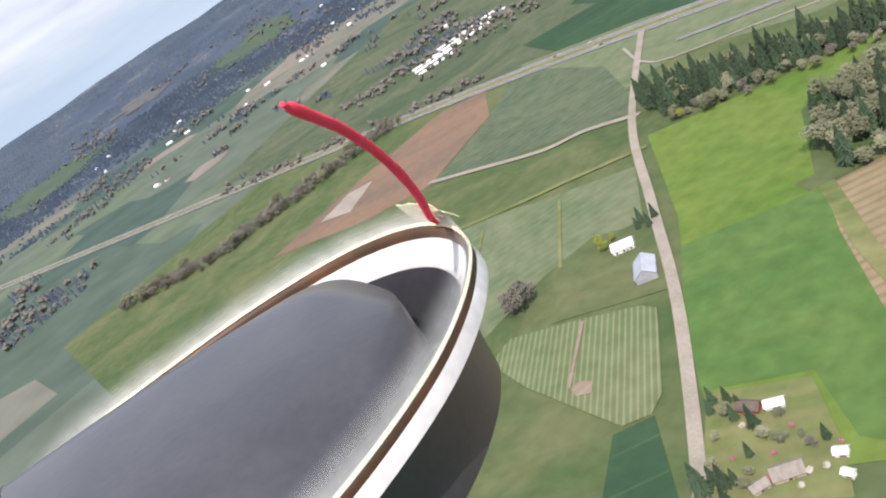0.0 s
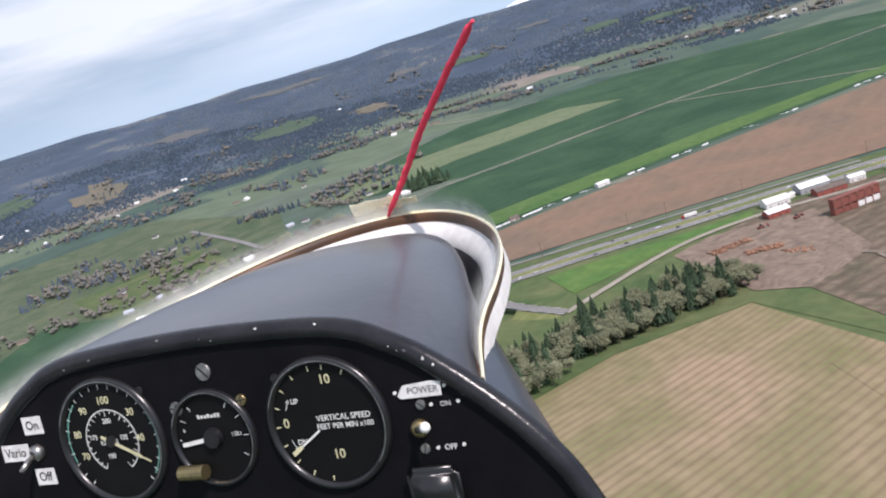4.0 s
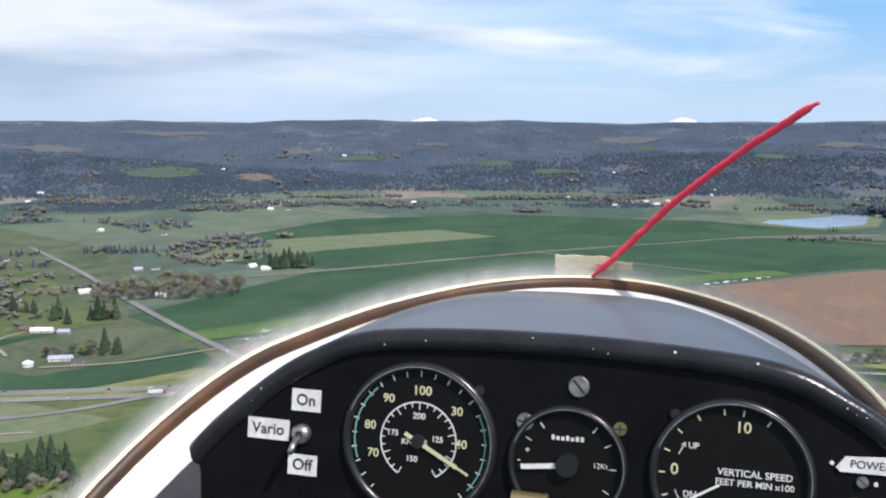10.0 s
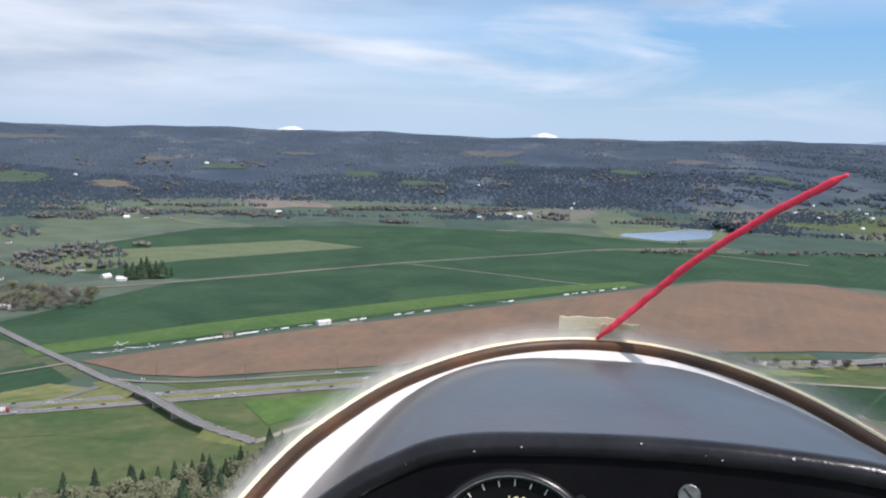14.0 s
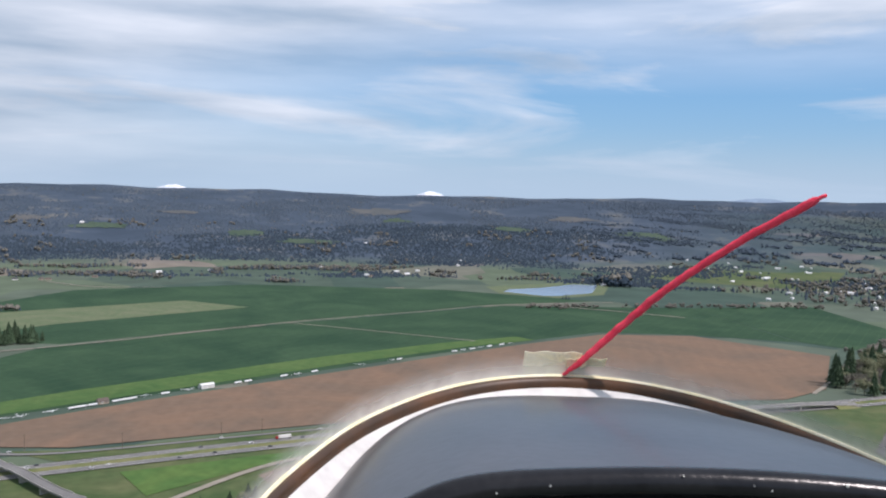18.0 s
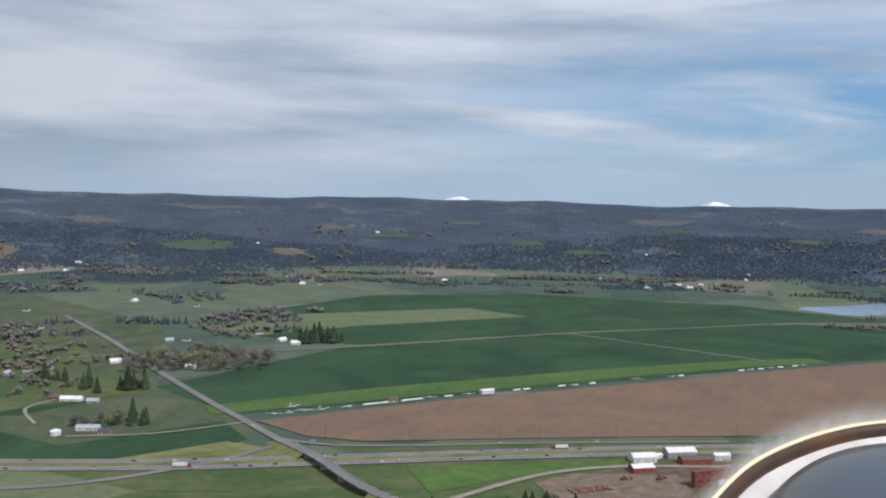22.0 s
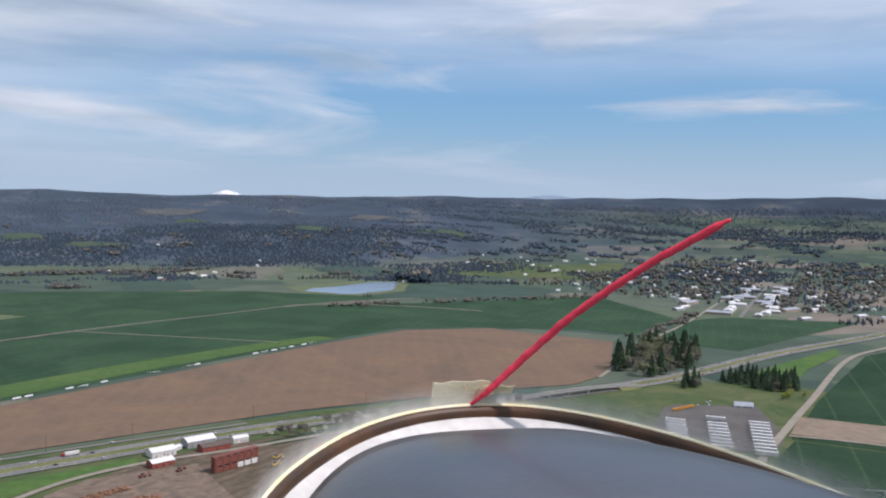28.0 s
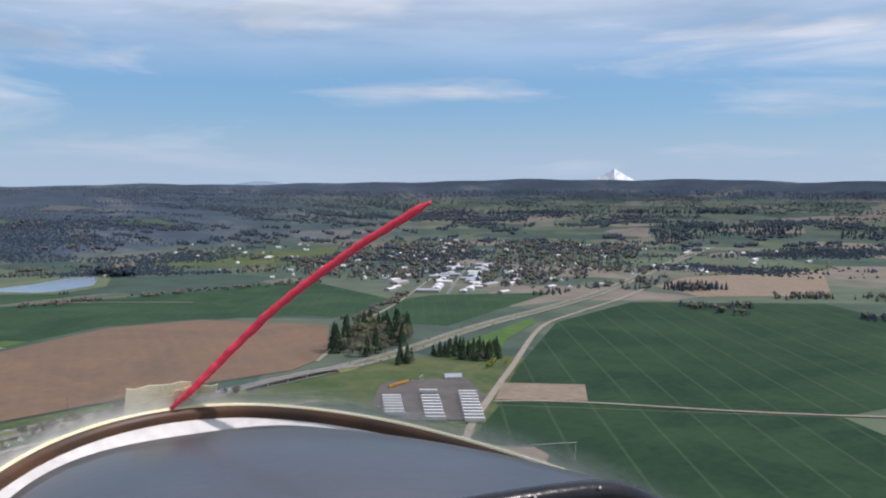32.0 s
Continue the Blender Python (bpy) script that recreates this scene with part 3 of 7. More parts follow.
sheet("field", [(-140, 800), (0, 846), (60, 868), (60, 850), (-20, 808), (-108, 735)], 0.5, M_meadow_green, "green field by the mill")
sheet("field", [(175, 880), (300, 932), (370, 916), (190, 868)], 0.6, M_wheat_e, "dark green wheat field by the lane")
sheet("field", [(305, 934), (430, 945), (480, 915), (375, 916)], 0.7, M_olive, "pale olive hay field")
sheet("field", [(314, 900), (520, 872), (590, 830), (600, 640), (560, 560), (491, 660), (481, 735), (410, 806)], 0.4, M_wheat_e,
      "dark green wheat field beside the sawmill")
sheet("field", [(450, 640), (520, 560), (430, 400), (300, 330), (205, 432), (214, 453)], 0.55, M_striped, "dark green crop in broad pale stripes")
sheet("field", [(138, 469), (60, 515), (100, 395), (180, 285), (330, 215), (440, 330), (300, 316), (200, 424)], 0.55, M_tan, "tan stubble field by the log yard")
sheet("field", [(893, 845), (1244, 1080), (1591, 1165), (1880, 870), (1500, 300), (962, 420), (714, 710)], 0.3, M_wheat_e,
      "wide dark green wheat field with tramlines")
sheet("field", [(714, 705), (957, 418), (820, 200), (520, 380), (560, 560), (600, 630)], 0.3, M_wheat_e, "dark green wheat field with a ball field in it")
sheet("yard", [(801, 785), (872, 708), (806, 650), (730, 728)], 0.6, M_mud, "bare reddish brown plot beside the road")
sheet("field", [(900, 1000), (1032, 1060), (1250, 1150), (1215, 1105), (1040, 1010), (930, 925)], 0.5, M_meadow_green, "green strip beside the highway")
sheet("field", [(1000, 1330), (1230, 1530), (1340, 1550), (1600, 1400), (1250, 1260), (1060, 1180)], 0.3, M_wheat, "dark green field at the edge of town")
sheet("field", [(960, 1960), (1300, 2000), (1226, 1560), (1000, 1380), (940, 1470)], 0.3, M_wheat, "dark green field by the tree belt")
sheet("field", [(2163, 1397), (2646, 1230), (2033, 923), (1790, 1120), (1900, 1320)], 0.4, M_mud, "pale brown bare field past the road")
sheet("field", [(2100, 1420), (2900, 1300), (2700, 1240), (2200, 1390)], 0.5, M_pasture, "light green strip field")
sheet("field", [(953, 3300), (2238, 3200), (1584, 2362), (1009, 2854)], 0.3, M_pasture, "light green far field beyond the pond")
sheet("field", [(560, 2250), (690, 2150), (840, 2230), (960, 2500), (840, 2560), (560, 2420)], 0.3, M_wheat_dull, "tan bank round the pond")
sheet("pond", [(580, 2290), (660, 2200), (700, 2195), (822, 2270), (915, 2480), (840, 2500), (717, 2400), (610, 2350)], 0.6, M_water,
      "pale blue irrigation pond reflecting the sky", "water")
sheet("field", [(-779, 1030), (-634, 1150), (-510, 1045), (-590, 965), (-661, 870)], 0.35, M_pasture, "green paddock by the farm")
sheet("field", [(-1000, 1230), (-854, 1413), (-690, 1240), (-680, 1170), (-803, 1049)], 0.35, M_pasture, "bright green pasture")
sheet("field", [(-948, 1092), (-724, 1028), (-560, 980), (-600, 900), (-800, 830), (-900, 870)], 0.3, M_wheat, "dark green wheat field west of the road")

# ---- roads ----
hw = smooth_line(HIGHWAY, 6)
median = ribbon(bmesh.new(), hw, -6, 6, 0.9)
tagged(new("median", mesh_of("median", median, M_meadow)), "dry grass strip between two carriageways", "median", kind="structure")
for s, lab in ((1, "far"), (-1, "near")):
    c = offset_line(hw, s * 11.5)
    tagged(new("highway", mesh_of("highway", ribbon(bmesh.new(), c, -6, 6, 1.0), M_asphalt)),
           "grey asphalt highway carriageway with two lanes", "road", kind="structure")
    for d in (-4.4, 4.4):
        tagged(new("edge_line", mesh_of("edge_line", ribbon(bmesh.new(), c, d - 0.12, d + 0.12, 1.06), M_line)),
               "white edge line along the carriageway", "road line", kind="structure")
road("frontage_road", [(-560, 640), (-420, 690), (-330, 770), (-285, 840)], 8, 1.1, M_asphalt, "grey slip road beside the highway")
road("slip_road", [(-285, 868), (-200, 862), (0, 918), (180, 962)], 6, 1.1, M_asphalt, "grey slip road by the ploughed field")
road("country_road", CROSS[:6], 10, 1.3, M_asphalt, "pale grey country road")
road("lane", [(-640, 690), (-508, 492), (-403, 372), (-324, 284), (-262, 206), (-190, 110), (-100, 0)], 7, 1.2, M_gravel, "straight pale gravel lane")
road("farm_track", [(-740, 1240), (-364, 1437), (6, 1710), (300, 1880), (500, 2000), (800, 2060)], 5, 1.1, M_gravel, "thin pale farm track between wheat fields")
road("farm_track", [(6, 1710), (170, 1600), (330, 1490)], 4, 1.1, M_gravel, "thin pale track across the wheat")
road("farm_track", [(594, 2001), (740, 1900), (862, 1790)], 7, 1.2, M_gravel, "pale gravel track by the pond")
road("mill_road", [(-112, 690), (-20, 800), (60, 846), (147, 864), (309, 900), (470, 880), (572, 858)], 7, 1.15, M_gravel,
     "pale gravel road past the sawmill")
road("town_road", [(450, 480), (597, 635), (744, 747), (887, 850), (1178, 1058), (1362, 1132), (1640, 1222), (1900, 1330)], 9, 1.3, M_gravel,
     "pale road curving beside the green field")
road("farm_track", [(722, 722), (795, 651), (957, 428), (1300, 60)], 6, 1.2, M_gravel, "straight pale track across the wheat")
road("street", [(1383, 1540), (1800, 1930), (2529, 2590)], 9, 1.0, M_asphalt, "straight grey main street of the town")
road("farm_track", [(-738, 430), (-668, 445), (-593, 462), (-559, 486), (-505, 500)], 7, 1.25, M_gravel, "pale gravel track with parked machines")
road("ditch_bank", [(-795, 251), (-696, 298), (-622, 333), (-557, 374), (-512, 408), (-459, 445)], 6, 1.05, M_meadow, "dry grass bank along a ditch")
road("railway", [(700, 1060), (969, 1315), (1235, 1527), (1888, 2102)], 6, 0.9, M_gravel, "grey railway bed behind the trees")


# ---- snow peaks behind the hills ----
M_snow = material("snow", (0.90, 0.91, 0.92), 0.7, vary=(0.48, 0.55, 0.64), scale=0.022, fine=0.12)
# pale blue of the air in between, painted as the ridge's own colour
M_far = material("hazed_distant_ridge", (0.24, 0.32, 0.42), 0.95, vary=(0.21, 0.29, 0.39), scale=0.002, fine=0.02)


def peak(name, az, width, top, mat, label, seed, sharp=1.15):
    random.seed(seed)
    bm = bmesh.new()
    a = radians(az)
    back = Vector((-math.sin(a), math.cos(a), 0))
    c = back * 4978
    side = Vector((math.cos(a), math.sin(a), 0))
    rows = []
    n = 36
    for k in range(n + 1):
        u = k / n * 2 - 1
        h = 205 + (top - 205) * max(0, 1 - abs(u) ** sharp) * (1 + 0.05 * noise.noise((u * 5, seed, 0)) + 0.02 * noise.noise((u * 17, seed, 3)))
        p = c + side * u * width
        row = []
        for d, q in ((-136, 0.0), (-95, 0.3), (-46, 0.66), (0, 1.0), (12, 0.4)):
            w = p + back * (d + (26 * noise.noise((u * 8, seed * 2.0, q)) if d < 0 else 0))
            row.append(bm.verts.new((w.x, w.y, 200 + (h - 200) * q)))
        rows.append(row)
    for k in range(n):
        for j in range(4):
            bm.faces.new((rows[k][j], rows[k + 1][j], rows[k + 1][j + 1], rows[k][j + 1]))
    bmesh.ops.recalc_face_normals(bm, faces=bm.faces)
    tagged(new(name, mesh_of(name, bm, mat)), label, "mountain", kind="structure")


peak("snow_peak", 6.9, 170, 277, M_snow, "rounded snow peak above the hills", 1, 1.8)
peak("snow_peak", -9.3, 165, 279, M_snow, "broad snow peak above the hills", 2, 1.6)
peak("snow_peak", -52.6, 300, 362, M_snow, "pointed snow-covered volcano above the hills", 3, 0.86)
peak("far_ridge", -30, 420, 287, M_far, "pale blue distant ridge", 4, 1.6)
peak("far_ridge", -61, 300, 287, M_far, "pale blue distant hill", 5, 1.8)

# ---- trees ----
M_bark = material("bark", (0.10, 0.075, 0.055), 0.95, scale=2)
M_fir = material("fir_needles", (0.036, 0.064, 0.036), 0.9, vary=(0.052, 0.082, 0.044), scale=0.5, fine=3, per_object=0.3, spec=0.2)
M_oak = material("budding_twigs", (0.220, 0.226, 0.140), 0.95, vary=(0.138, 0.155, 0.094), scale=0.35, fine=2, per_object=0.25, spec=0.1)
M_bare = material("bare_twigs", (0.195, 0.182, 0.150), 0.95, vary=(0.135, 0.128, 0.105), scale=0.35, fine=2, per_object=0.2, spec=0.1)
M_spring = material("spring_leaves", (0.24, 0.27, 0.05), 0.9, vary=(0.17, 0.21, 0.045), scale=0.4, fine=2, spec=0.2)
M_bloom = material("pale_blossom", (0.62, 0.58, 0.52), 0.9, vary=(0.45, 0.42, 0.36), scale=0.4, fine=2, spec=0.2)
M_pink = material("pink_blossom", (0.45, 0.17, 0.22), 0.9, vary=(0.35, 0.12, 0.15), scale=0.4, fine=2, spec=0.2)
# far woods carry haze blue in their base colour, the high ones more
M_wood_far = material("hazed_far_woodland", (0.036, 0.054, 0.074), 0.95, vary=(0.049, 0.069, 0.089), scale=0.01, fine=0.1, spec=0.1)
M_wood_high = material("hazed_pale_woodland", (0.060, 0.083, 0.110), 0.95, vary=(0.078, 0.102, 0.130), scale=0.006, fine=0.1, spec=0.1)
M_wood_bare = material("far_bare_woodland", (0.165, 0.155, 0.132), 0.95, vary=(0.112, 0.112, 0.096), scale=0.01, fine=0.1, spec=0.1)


def fir_crown(seed, h):
    random.seed(seed)
    bm = bmesh.new()
    tiers, n = 13, 10
    for t in range(tiers):
        f = t / tiers
        z0 = h * (0.10 + 0.80 * f)
        r = h * 0.24 * (1 - f) ** 0.8 + 0.3
        tip = bm.verts.new((random.uniform(-0.1, 0.1), random.uniform(-0.1, 0.1), z0 + h * 0.20 * (1 - 0.4 * f)))
        ringv = []
        off = random.uniform(0, 6)
        for k in range(2 * n):
            a = math.pi * k / n + off
            rr = r * (random.uniform(0.72, 1.22) if k % 2 else random.uniform(0.42, 0.78))
            ringv.append(bm.verts.new((rr * math.cos(a), rr * math.sin(a), z0 - (0.05 * h * (1 - f) if k % 2 else 0) + random.uniform(-0.2, 0.2))))
        for k in range(2 * n):
            bm.faces.new((ringv[k], ringv[(k + 1) % (2 * n)], tip))
    return bm


def trunk_mesh(h, r, limbs, seed):
    random.seed(seed)
    bm = bmesh.new()

    def limb(p, q, r0, r1):
        p, q = Vector(p), Vector(q)
        t = (q - p).normalized()
        u = t.orthogonal().normalized()
        v = t.cross(u)
        a = [bm.verts.new(p + r0 * (math.cos(1.0472 * k) * u + math.sin(1.0472 * k) * v)) for k in range(6)]
        b = [bm.verts.new(q + r1 * (math.cos(1.0472 * k) * u + math.sin(1.0472 * k) * v)) for k in range(6)]
        for k in range(6):
            bm.faces.new((a[k], a[(k + 1) % 6], b[(k + 1) % 6], b[k]))
    limb((0, 0, -0.4), (0.1, 0, h), r, r * 0.35)
    for k in range(limbs):
        a = 2.4 * k + random.uniform(-0.4, 0.4)
        z = h * random.uniform(0.35, 0.8)
        L = h * random.uniform(0.35, 0.6)
        limb((0, 0, z), (L * math.cos(a), L * math.sin(a), z + L * 0.75), r * 0.4, r * 0.08)
    return bm


def leaf_crown(seed, h, spread, clumps, size):
    """Many small ragged clumps with gaps between, in an uneven outline."""
    random.seed(seed)
    bm = bmesh.new()
    lobes = [(random.uniform(-0.45, 0.45) * spread, random.uniform(-0.45, 0.45) * spread, h * random.uniform(0.48, 0.78), spread * random.uniform(0.35, 0.6)) for _ in range(6)]
    for k in range(clumps):
        lx, ly, lz, lr = random.choice(lobes)
        d = Vector((random.gauss(0, 1), random.gauss(0, 1), random.gauss(0, 1))).normalized()
        rr = lr * random.uniform(0.55, 1.08)
        c = Vector((lx, ly, lz)) + Vector((d.x * rr, d.y * rr, d.z * rr * 0.85))
        c.z = max(c.z, h * 0.16)
        s = size * random.uniform(0.6, 1.4)
        vs = [bm.verts.new(c + Vector(v) * s * random.uniform(0.6, 1.35)) for v in ((1, 0, 0), (-1, 0.2, 0), (0, 1, 0.1), (0.1, -1, 0), (0, 0, 0.8), (0, 0.1, -0.7))]
        for f in ((0, 2, 4), (2, 1, 4), (1, 3, 4), (3, 0, 4), (2, 0, 5), (1, 2, 5), (3, 1, 5), (0, 3, 5)):
            bm.faces.new([vs[j] for j in f])
    return bm


FIRS = [(mesh_of("trunk", trunk_mesh(h * 0.8, 0.35, 0, k), M_bark), mesh_of("crown", fir_crown(k, h), M_fir)) for k, h in ((1, 26), (2, 22), (3, 30), (4, 17))]
OAKS = [(mesh_of("trunk", trunk_mesh(h * 0.62, 0.38, 6, k), M_bark), mesh_of("crown", leaf_crown(k, h, h * 0.46, 380, 0.66), M_oak))
        for k, h in ((11, 17), (12, 14), (13, 19), (14, 15))]
BARES = [(mesh_of("trunk", trunk_mesh(h * 0.6, 0.3, 6, k), M_bark), mesh_of("crown", leaf_crown(k, h, h * 0.48, 300, 0.5), M_bare)) for k, h in ((21, 13), (22, 11))]
SPRINGS = [(mesh_of("trunk", trunk_mesh(5, 0.25, 5, 31), M_bark), mesh_of("crown", leaf_crown(31, 9.5, 5.0, 160, 0.6), M_spring))]
BLOOMS = [(mesh_of("trunk", trunk_mesh(4, 0.2, 5, 41), M_bark), mesh_of("crown", leaf_crown(41, 7, 4.2, 130, 0.5), M_bloom))]
PINKS = [(mesh_of("trunk", trunk_mesh(3, 0.18, 5, 51), M_bark), mesh_of("crown", leaf_crown(51, 6, 3.6, 120, 0.45), M_pink))]
KINDS = {"fir": (FIRS, "conifer", "tall dark green fir with layered branches", "conifer"),
         "oak": (OAKS, "oak_tree", "grey-brown broadleaf tree just coming into bud", "tree"),
         "bare": (BARES, "bare_tree", "bare brownish tree with fine twigs", "tree"),
         "spring": (SPRINGS, "spring_tree", "yellow-green tree in fresh spring leaf", "tree"),
         "bloom": (BLOOMS, "blossom_tree", "small tree in pale blossom", "tree"),
         "pink": (PINKS, "blossom_tree", "small ornamental tree in pink blossom", "tree")}


def tree(kind, x, y, scale=1.0, group=""):
    meshes, name, label, cat = KINDS[kind]
    tr, cr = random.choice(meshes)
    ob = tagged(new(name), label, cat, group)
    ob.matrix_basis = pose(x, y, land_height(x, y), 0, 0, random.uniform(0, 360)) @ Matrix.Scale(scale, 4)
    shared("trunk", tr, ob)
    shared("crown", cr, ob)


def inside(p, poly):
    x, y = p
    hit = False
    for i in range(len(poly)):
        (x1, y1), (x2, y2) = poly[i], poly[i - 1]
        if (y1 > y) != (y2 > y) and x < (x2 - x1) * (y - y1) / (y2 - y1) + x1:
            hit = not hit
    return hit


def scatter(poly, n, gap, tries=40):
    xs, ys = [p[0] for p in poly], [p[1] for p in poly]
    out = []
    for _ in range(n * tries):
        if len(out) >= n:
            break
        p = (random.uniform(min(xs), max(xs)), random.uniform(min(ys), max(ys)))
        if inside(p, poly) and all((p[0] - q[0]) ** 2 + (p[1] - q[1]) ** 2 > gap * gap for q in out):
            out.append(p)
    return out


def grove(poly, n, gap, mix, group, scale=(0.8, 1.15)):
    for x, y in scatter(poly, n, gap):
        k = random.random()
        for kind, share in mix:
            k -= share
            if k <= 0:
                break
        tree(kind, x, y, random.uniform(*scale), group)


def thicket(name, poly, n, gap, kinds, label, scale):
    """The inner trees of a wood, which cannot be told apart, as one mesh."""
    verts, faces, slots, base = [], [], [], 0
    for x, y in scatter(poly, n, gap):
        for me in random.choice(random.choice(kinds)):
            co = np.empty(len(me.vertices) * 3)
            me.vertices.foreach_get("co", co)
            a, k = random.uniform(0, 2 * math.pi), random.uniform(*scale)
            turn = np.array([[math.cos(a), math.sin(a), 0], [-math.sin(a), math.cos(a), 0], [0, 0, 1]]) * k
            verts.extend((co.reshape(-1, 3) @ turn + np.array([x, y, land_height(x, y)])).tolist())
            faces.extend([tuple(v + base for v in f.vertices) for f in me.polygons])
            slots.extend([me.materials[0]] * len(me.polygons))
            base += len(me.vertices)
    me = bpy.data.meshes.new(name)
    me.from_pydata(verts, [], faces)
    mats = list(dict.fromkeys(slots))
    for m in mats:
        me.materials.append(m)
    me.polygons.foreach_set("material_index", [mats.index(m) for m in slots])
    me.update()
    return tagged(new(name, me), label, "woodland", kind="stuff")


random.seed(77)
# the wood by the stubble field: firs behind, budding oaks in front
grove([(-530, 530), (-335, 588), (-318, 560), (-470, 490)], 135, 6.0, [("fir", 0.85), ("oak", 0.15)], "trees of the wood", (0.75, 1.05))
grove([(-470, 488), (-320, 556), (-316, 540), (-455, 470)], 22, 9, [("oak", 0.8), ("bare", 0.2)], "trees of the wood", (0.6, 0.9))
tree("spring", -448, 480, 1.0)
grove([(-306, 530), (-306, 548), (-200, 590), (-95, 645), (5, 700), (12, 688), (-88, 632), (-192, 576), (-296, 520)], 50, 8,
      [("fir", 0.7), ("oak", 0.3)], "trees of the wood", (0.6, 0.9))
grove([(-335, 470), (-306, 520), (-280, 530), (-192, 576), (-88, 632), (12, 688), (22, 655), (-75, 594), (-157, 498), (-270, 384)], 190, 9.4,
      [("oak", 0.86), ("fir", 0.14)], "trees of the wood", (0.8, 1.1))

thicket("inner_wood", [(-112, 628), (-30, 690), (24, 708), (44, 676), (22, 655), (-75, 594), (-120, 590)], 105, 7.2, (OAKS, OAKS, FIRS), "dense inner wood of budding oaks and dark firs", (0.85, 1.15))
thicket("inner_wood", [(-320, 478), (-298, 512), (-192, 566), (-95, 622), (-80, 604), (-160, 520), (-262, 415)], 130, 7.0, (OAKS, OAKS, OAKS, FIRS), "dense inner wood of budding oaks", (0.8, 1.1))

FAR_GROVE, FAR_BARE = [], []
def plant(poly, n, gap, mix, sc):
    """A belt or grove at the edge of a field; far ones are gathered for the joined woods."""
    if math.hypot(*poly[0]) > 1750:
        for x, y in scatter(poly, n, gap):
            (FAR_GROVE if random.random() < mix[0][1] and mix[0][0] == "fir" else FAR_BARE).append((x, y, 0, random.uniform(13, 20) * (sc[0] + sc[1]) / 2))
    else:
        k = 1.45 if math.hypot(*poly[0]) > 850 and sc[1] < 1.2 else 1.0
        grove(poly, n, gap, mix, "trees of a grove", (sc[0] * k, sc[1] * k))


# belts and groves round the fields
plant([(-1206, 215), (-1092, 320), (-1069, 440), (-1041, 600), (-1000, 600), (-1030, 430), (-1060, 300), (-1180, 195)], 170, 6, [("bare", 0.8), ("oak", 0.2)], (0.5, 0.9))
plant([(-435, 275), (-420, 262), (-428, 248), (-445, 256)], 7, 6, [("bare", 1.0)], (1.0, 1.3))
plant([(-300, 445), (-272, 440), (-275, 405), (-305, 412)], 9, 9, [("oak", 0.8), ("fir", 0.2)], (0.9, 1.2))
plant([(-405, 345), (-388, 356), (-380, 345), (-396, 336)], 4, 5, [("fir", 1.0)], (0.45, 0.6))
plant([(-416, 322), (-404, 330), (-398, 318), (-410, 312)], 3, 5, [("spring", 0.6), ("bloom", 0.4)], (0.7, 1.0))
plant([(-258, 214), (-222, 210), (-222, 196), (-248, 200)], 6, 6, [("fir", 1.0)], (0.4, 0.55))
plant([(-250, 212), (-190, 208), (-176, 180), (-225, 162)], 26, 5.5, [("pink", 0.12), ("oak", 0.38), ("bloom", 0.1), ("bare", 0.25), ("fir", 0.15)], (0.32, 0.62))
plant([(-232, 172), (-215, 175), (-212, 158), (-230, 158)], 4, 6, [("fir", 1.0)], (0.5, 0.7))
plant([(-445, 1450), (-385, 1478), (-380, 1505), (-430, 1500)], 22, 7, [("fir", 0.95), ("oak", 0.05)], (0.7, 0.9))
plant([(-860, 1590), (-740, 1600), (-720, 1640), (-850, 1640)], 34, 9, [("fir", 0.8), ("bare", 0.2)], (0.7, 1.0))
plant([(-600, 1140), (-420, 1225), (-440, 1300), (-575, 1320), (-640, 1255)], 75, 12, [("bare", 0.8), ("oak", 0.2)], (0.8, 1.15))
plant([(-475, 900), (-450, 912), (-445, 890), (-462, 884)], 5, 7, [("fir", 1.0)], (0.55, 0.75))
plant([(-560, 1050), (-535, 1075), (-520, 1060), (-545, 1040)], 10, 7, [("fir", 0.9), ("oak", 0.1)], (0.6, 0.85))
plant([(-520, 880), (-480, 905), (-470, 880), (-510, 858)], 8, 7, [("oak", 0.5), ("spring", 0.3), ("bare", 0.2)], (0.6, 0.9))
plant([(-700, 1090), (-560, 1010), (-548, 1022), (-690, 1105)], 12, 9, [("fir", 0.5), ("oak", 0.5)], (0.5, 0.8))
plant([(-980, 1560), (-930, 1580), (-930, 1540), (-975, 1530)], 8, 8, [("fir", 0.8), ("oak", 0.2)], (0.6, 0.9))
plant([(190, 905), (300, 940), (400, 962), (520, 958), (520, 946), (400, 945), (200, 890)], 36, 8, [("bare", 0.75), ("bloom", 0.2), ("fir", 0.05)], (0.55, 0.9))
plant([(735, 1050), (780, 1145), (940, 1275), (1010, 1235), (920, 1110), (800, 1035)], 100, 9.5, [("oak", 0.25), ("fir", 0.25), ("bare", 0.5)], (0.8, 1.15))
plant([(850, 985), (910, 1012), (965, 960), (915, 900), (875, 905)], 75, 6.5, [("fir", 0.9), ("bare", 0.06), ("spring", 0.04)], (0.45, 0.72))
plant([(770, 965), (800, 990), (810, 975), (785, 955)], 6, 6, [("fir", 0.8), ("bare", 0.2)], (0.6, 0.8))
plant([(845, 865), (880, 885), (885, 860), (860, 850)], 5, 6, [("spring", 0.8), ("oak", 0.2)], (0.9, 1.2))
plant([(935, 2490), (985, 2560), (1040, 2530), (960, 2450)], 60, 7, [("fir", 0.85), ("oak", 0.15)], (1.6, 2.6))
plant([(690, 2130), (715, 2140), (712, 2120)], 3, 6, [("fir", 1.0)], (0.7, 0.9))
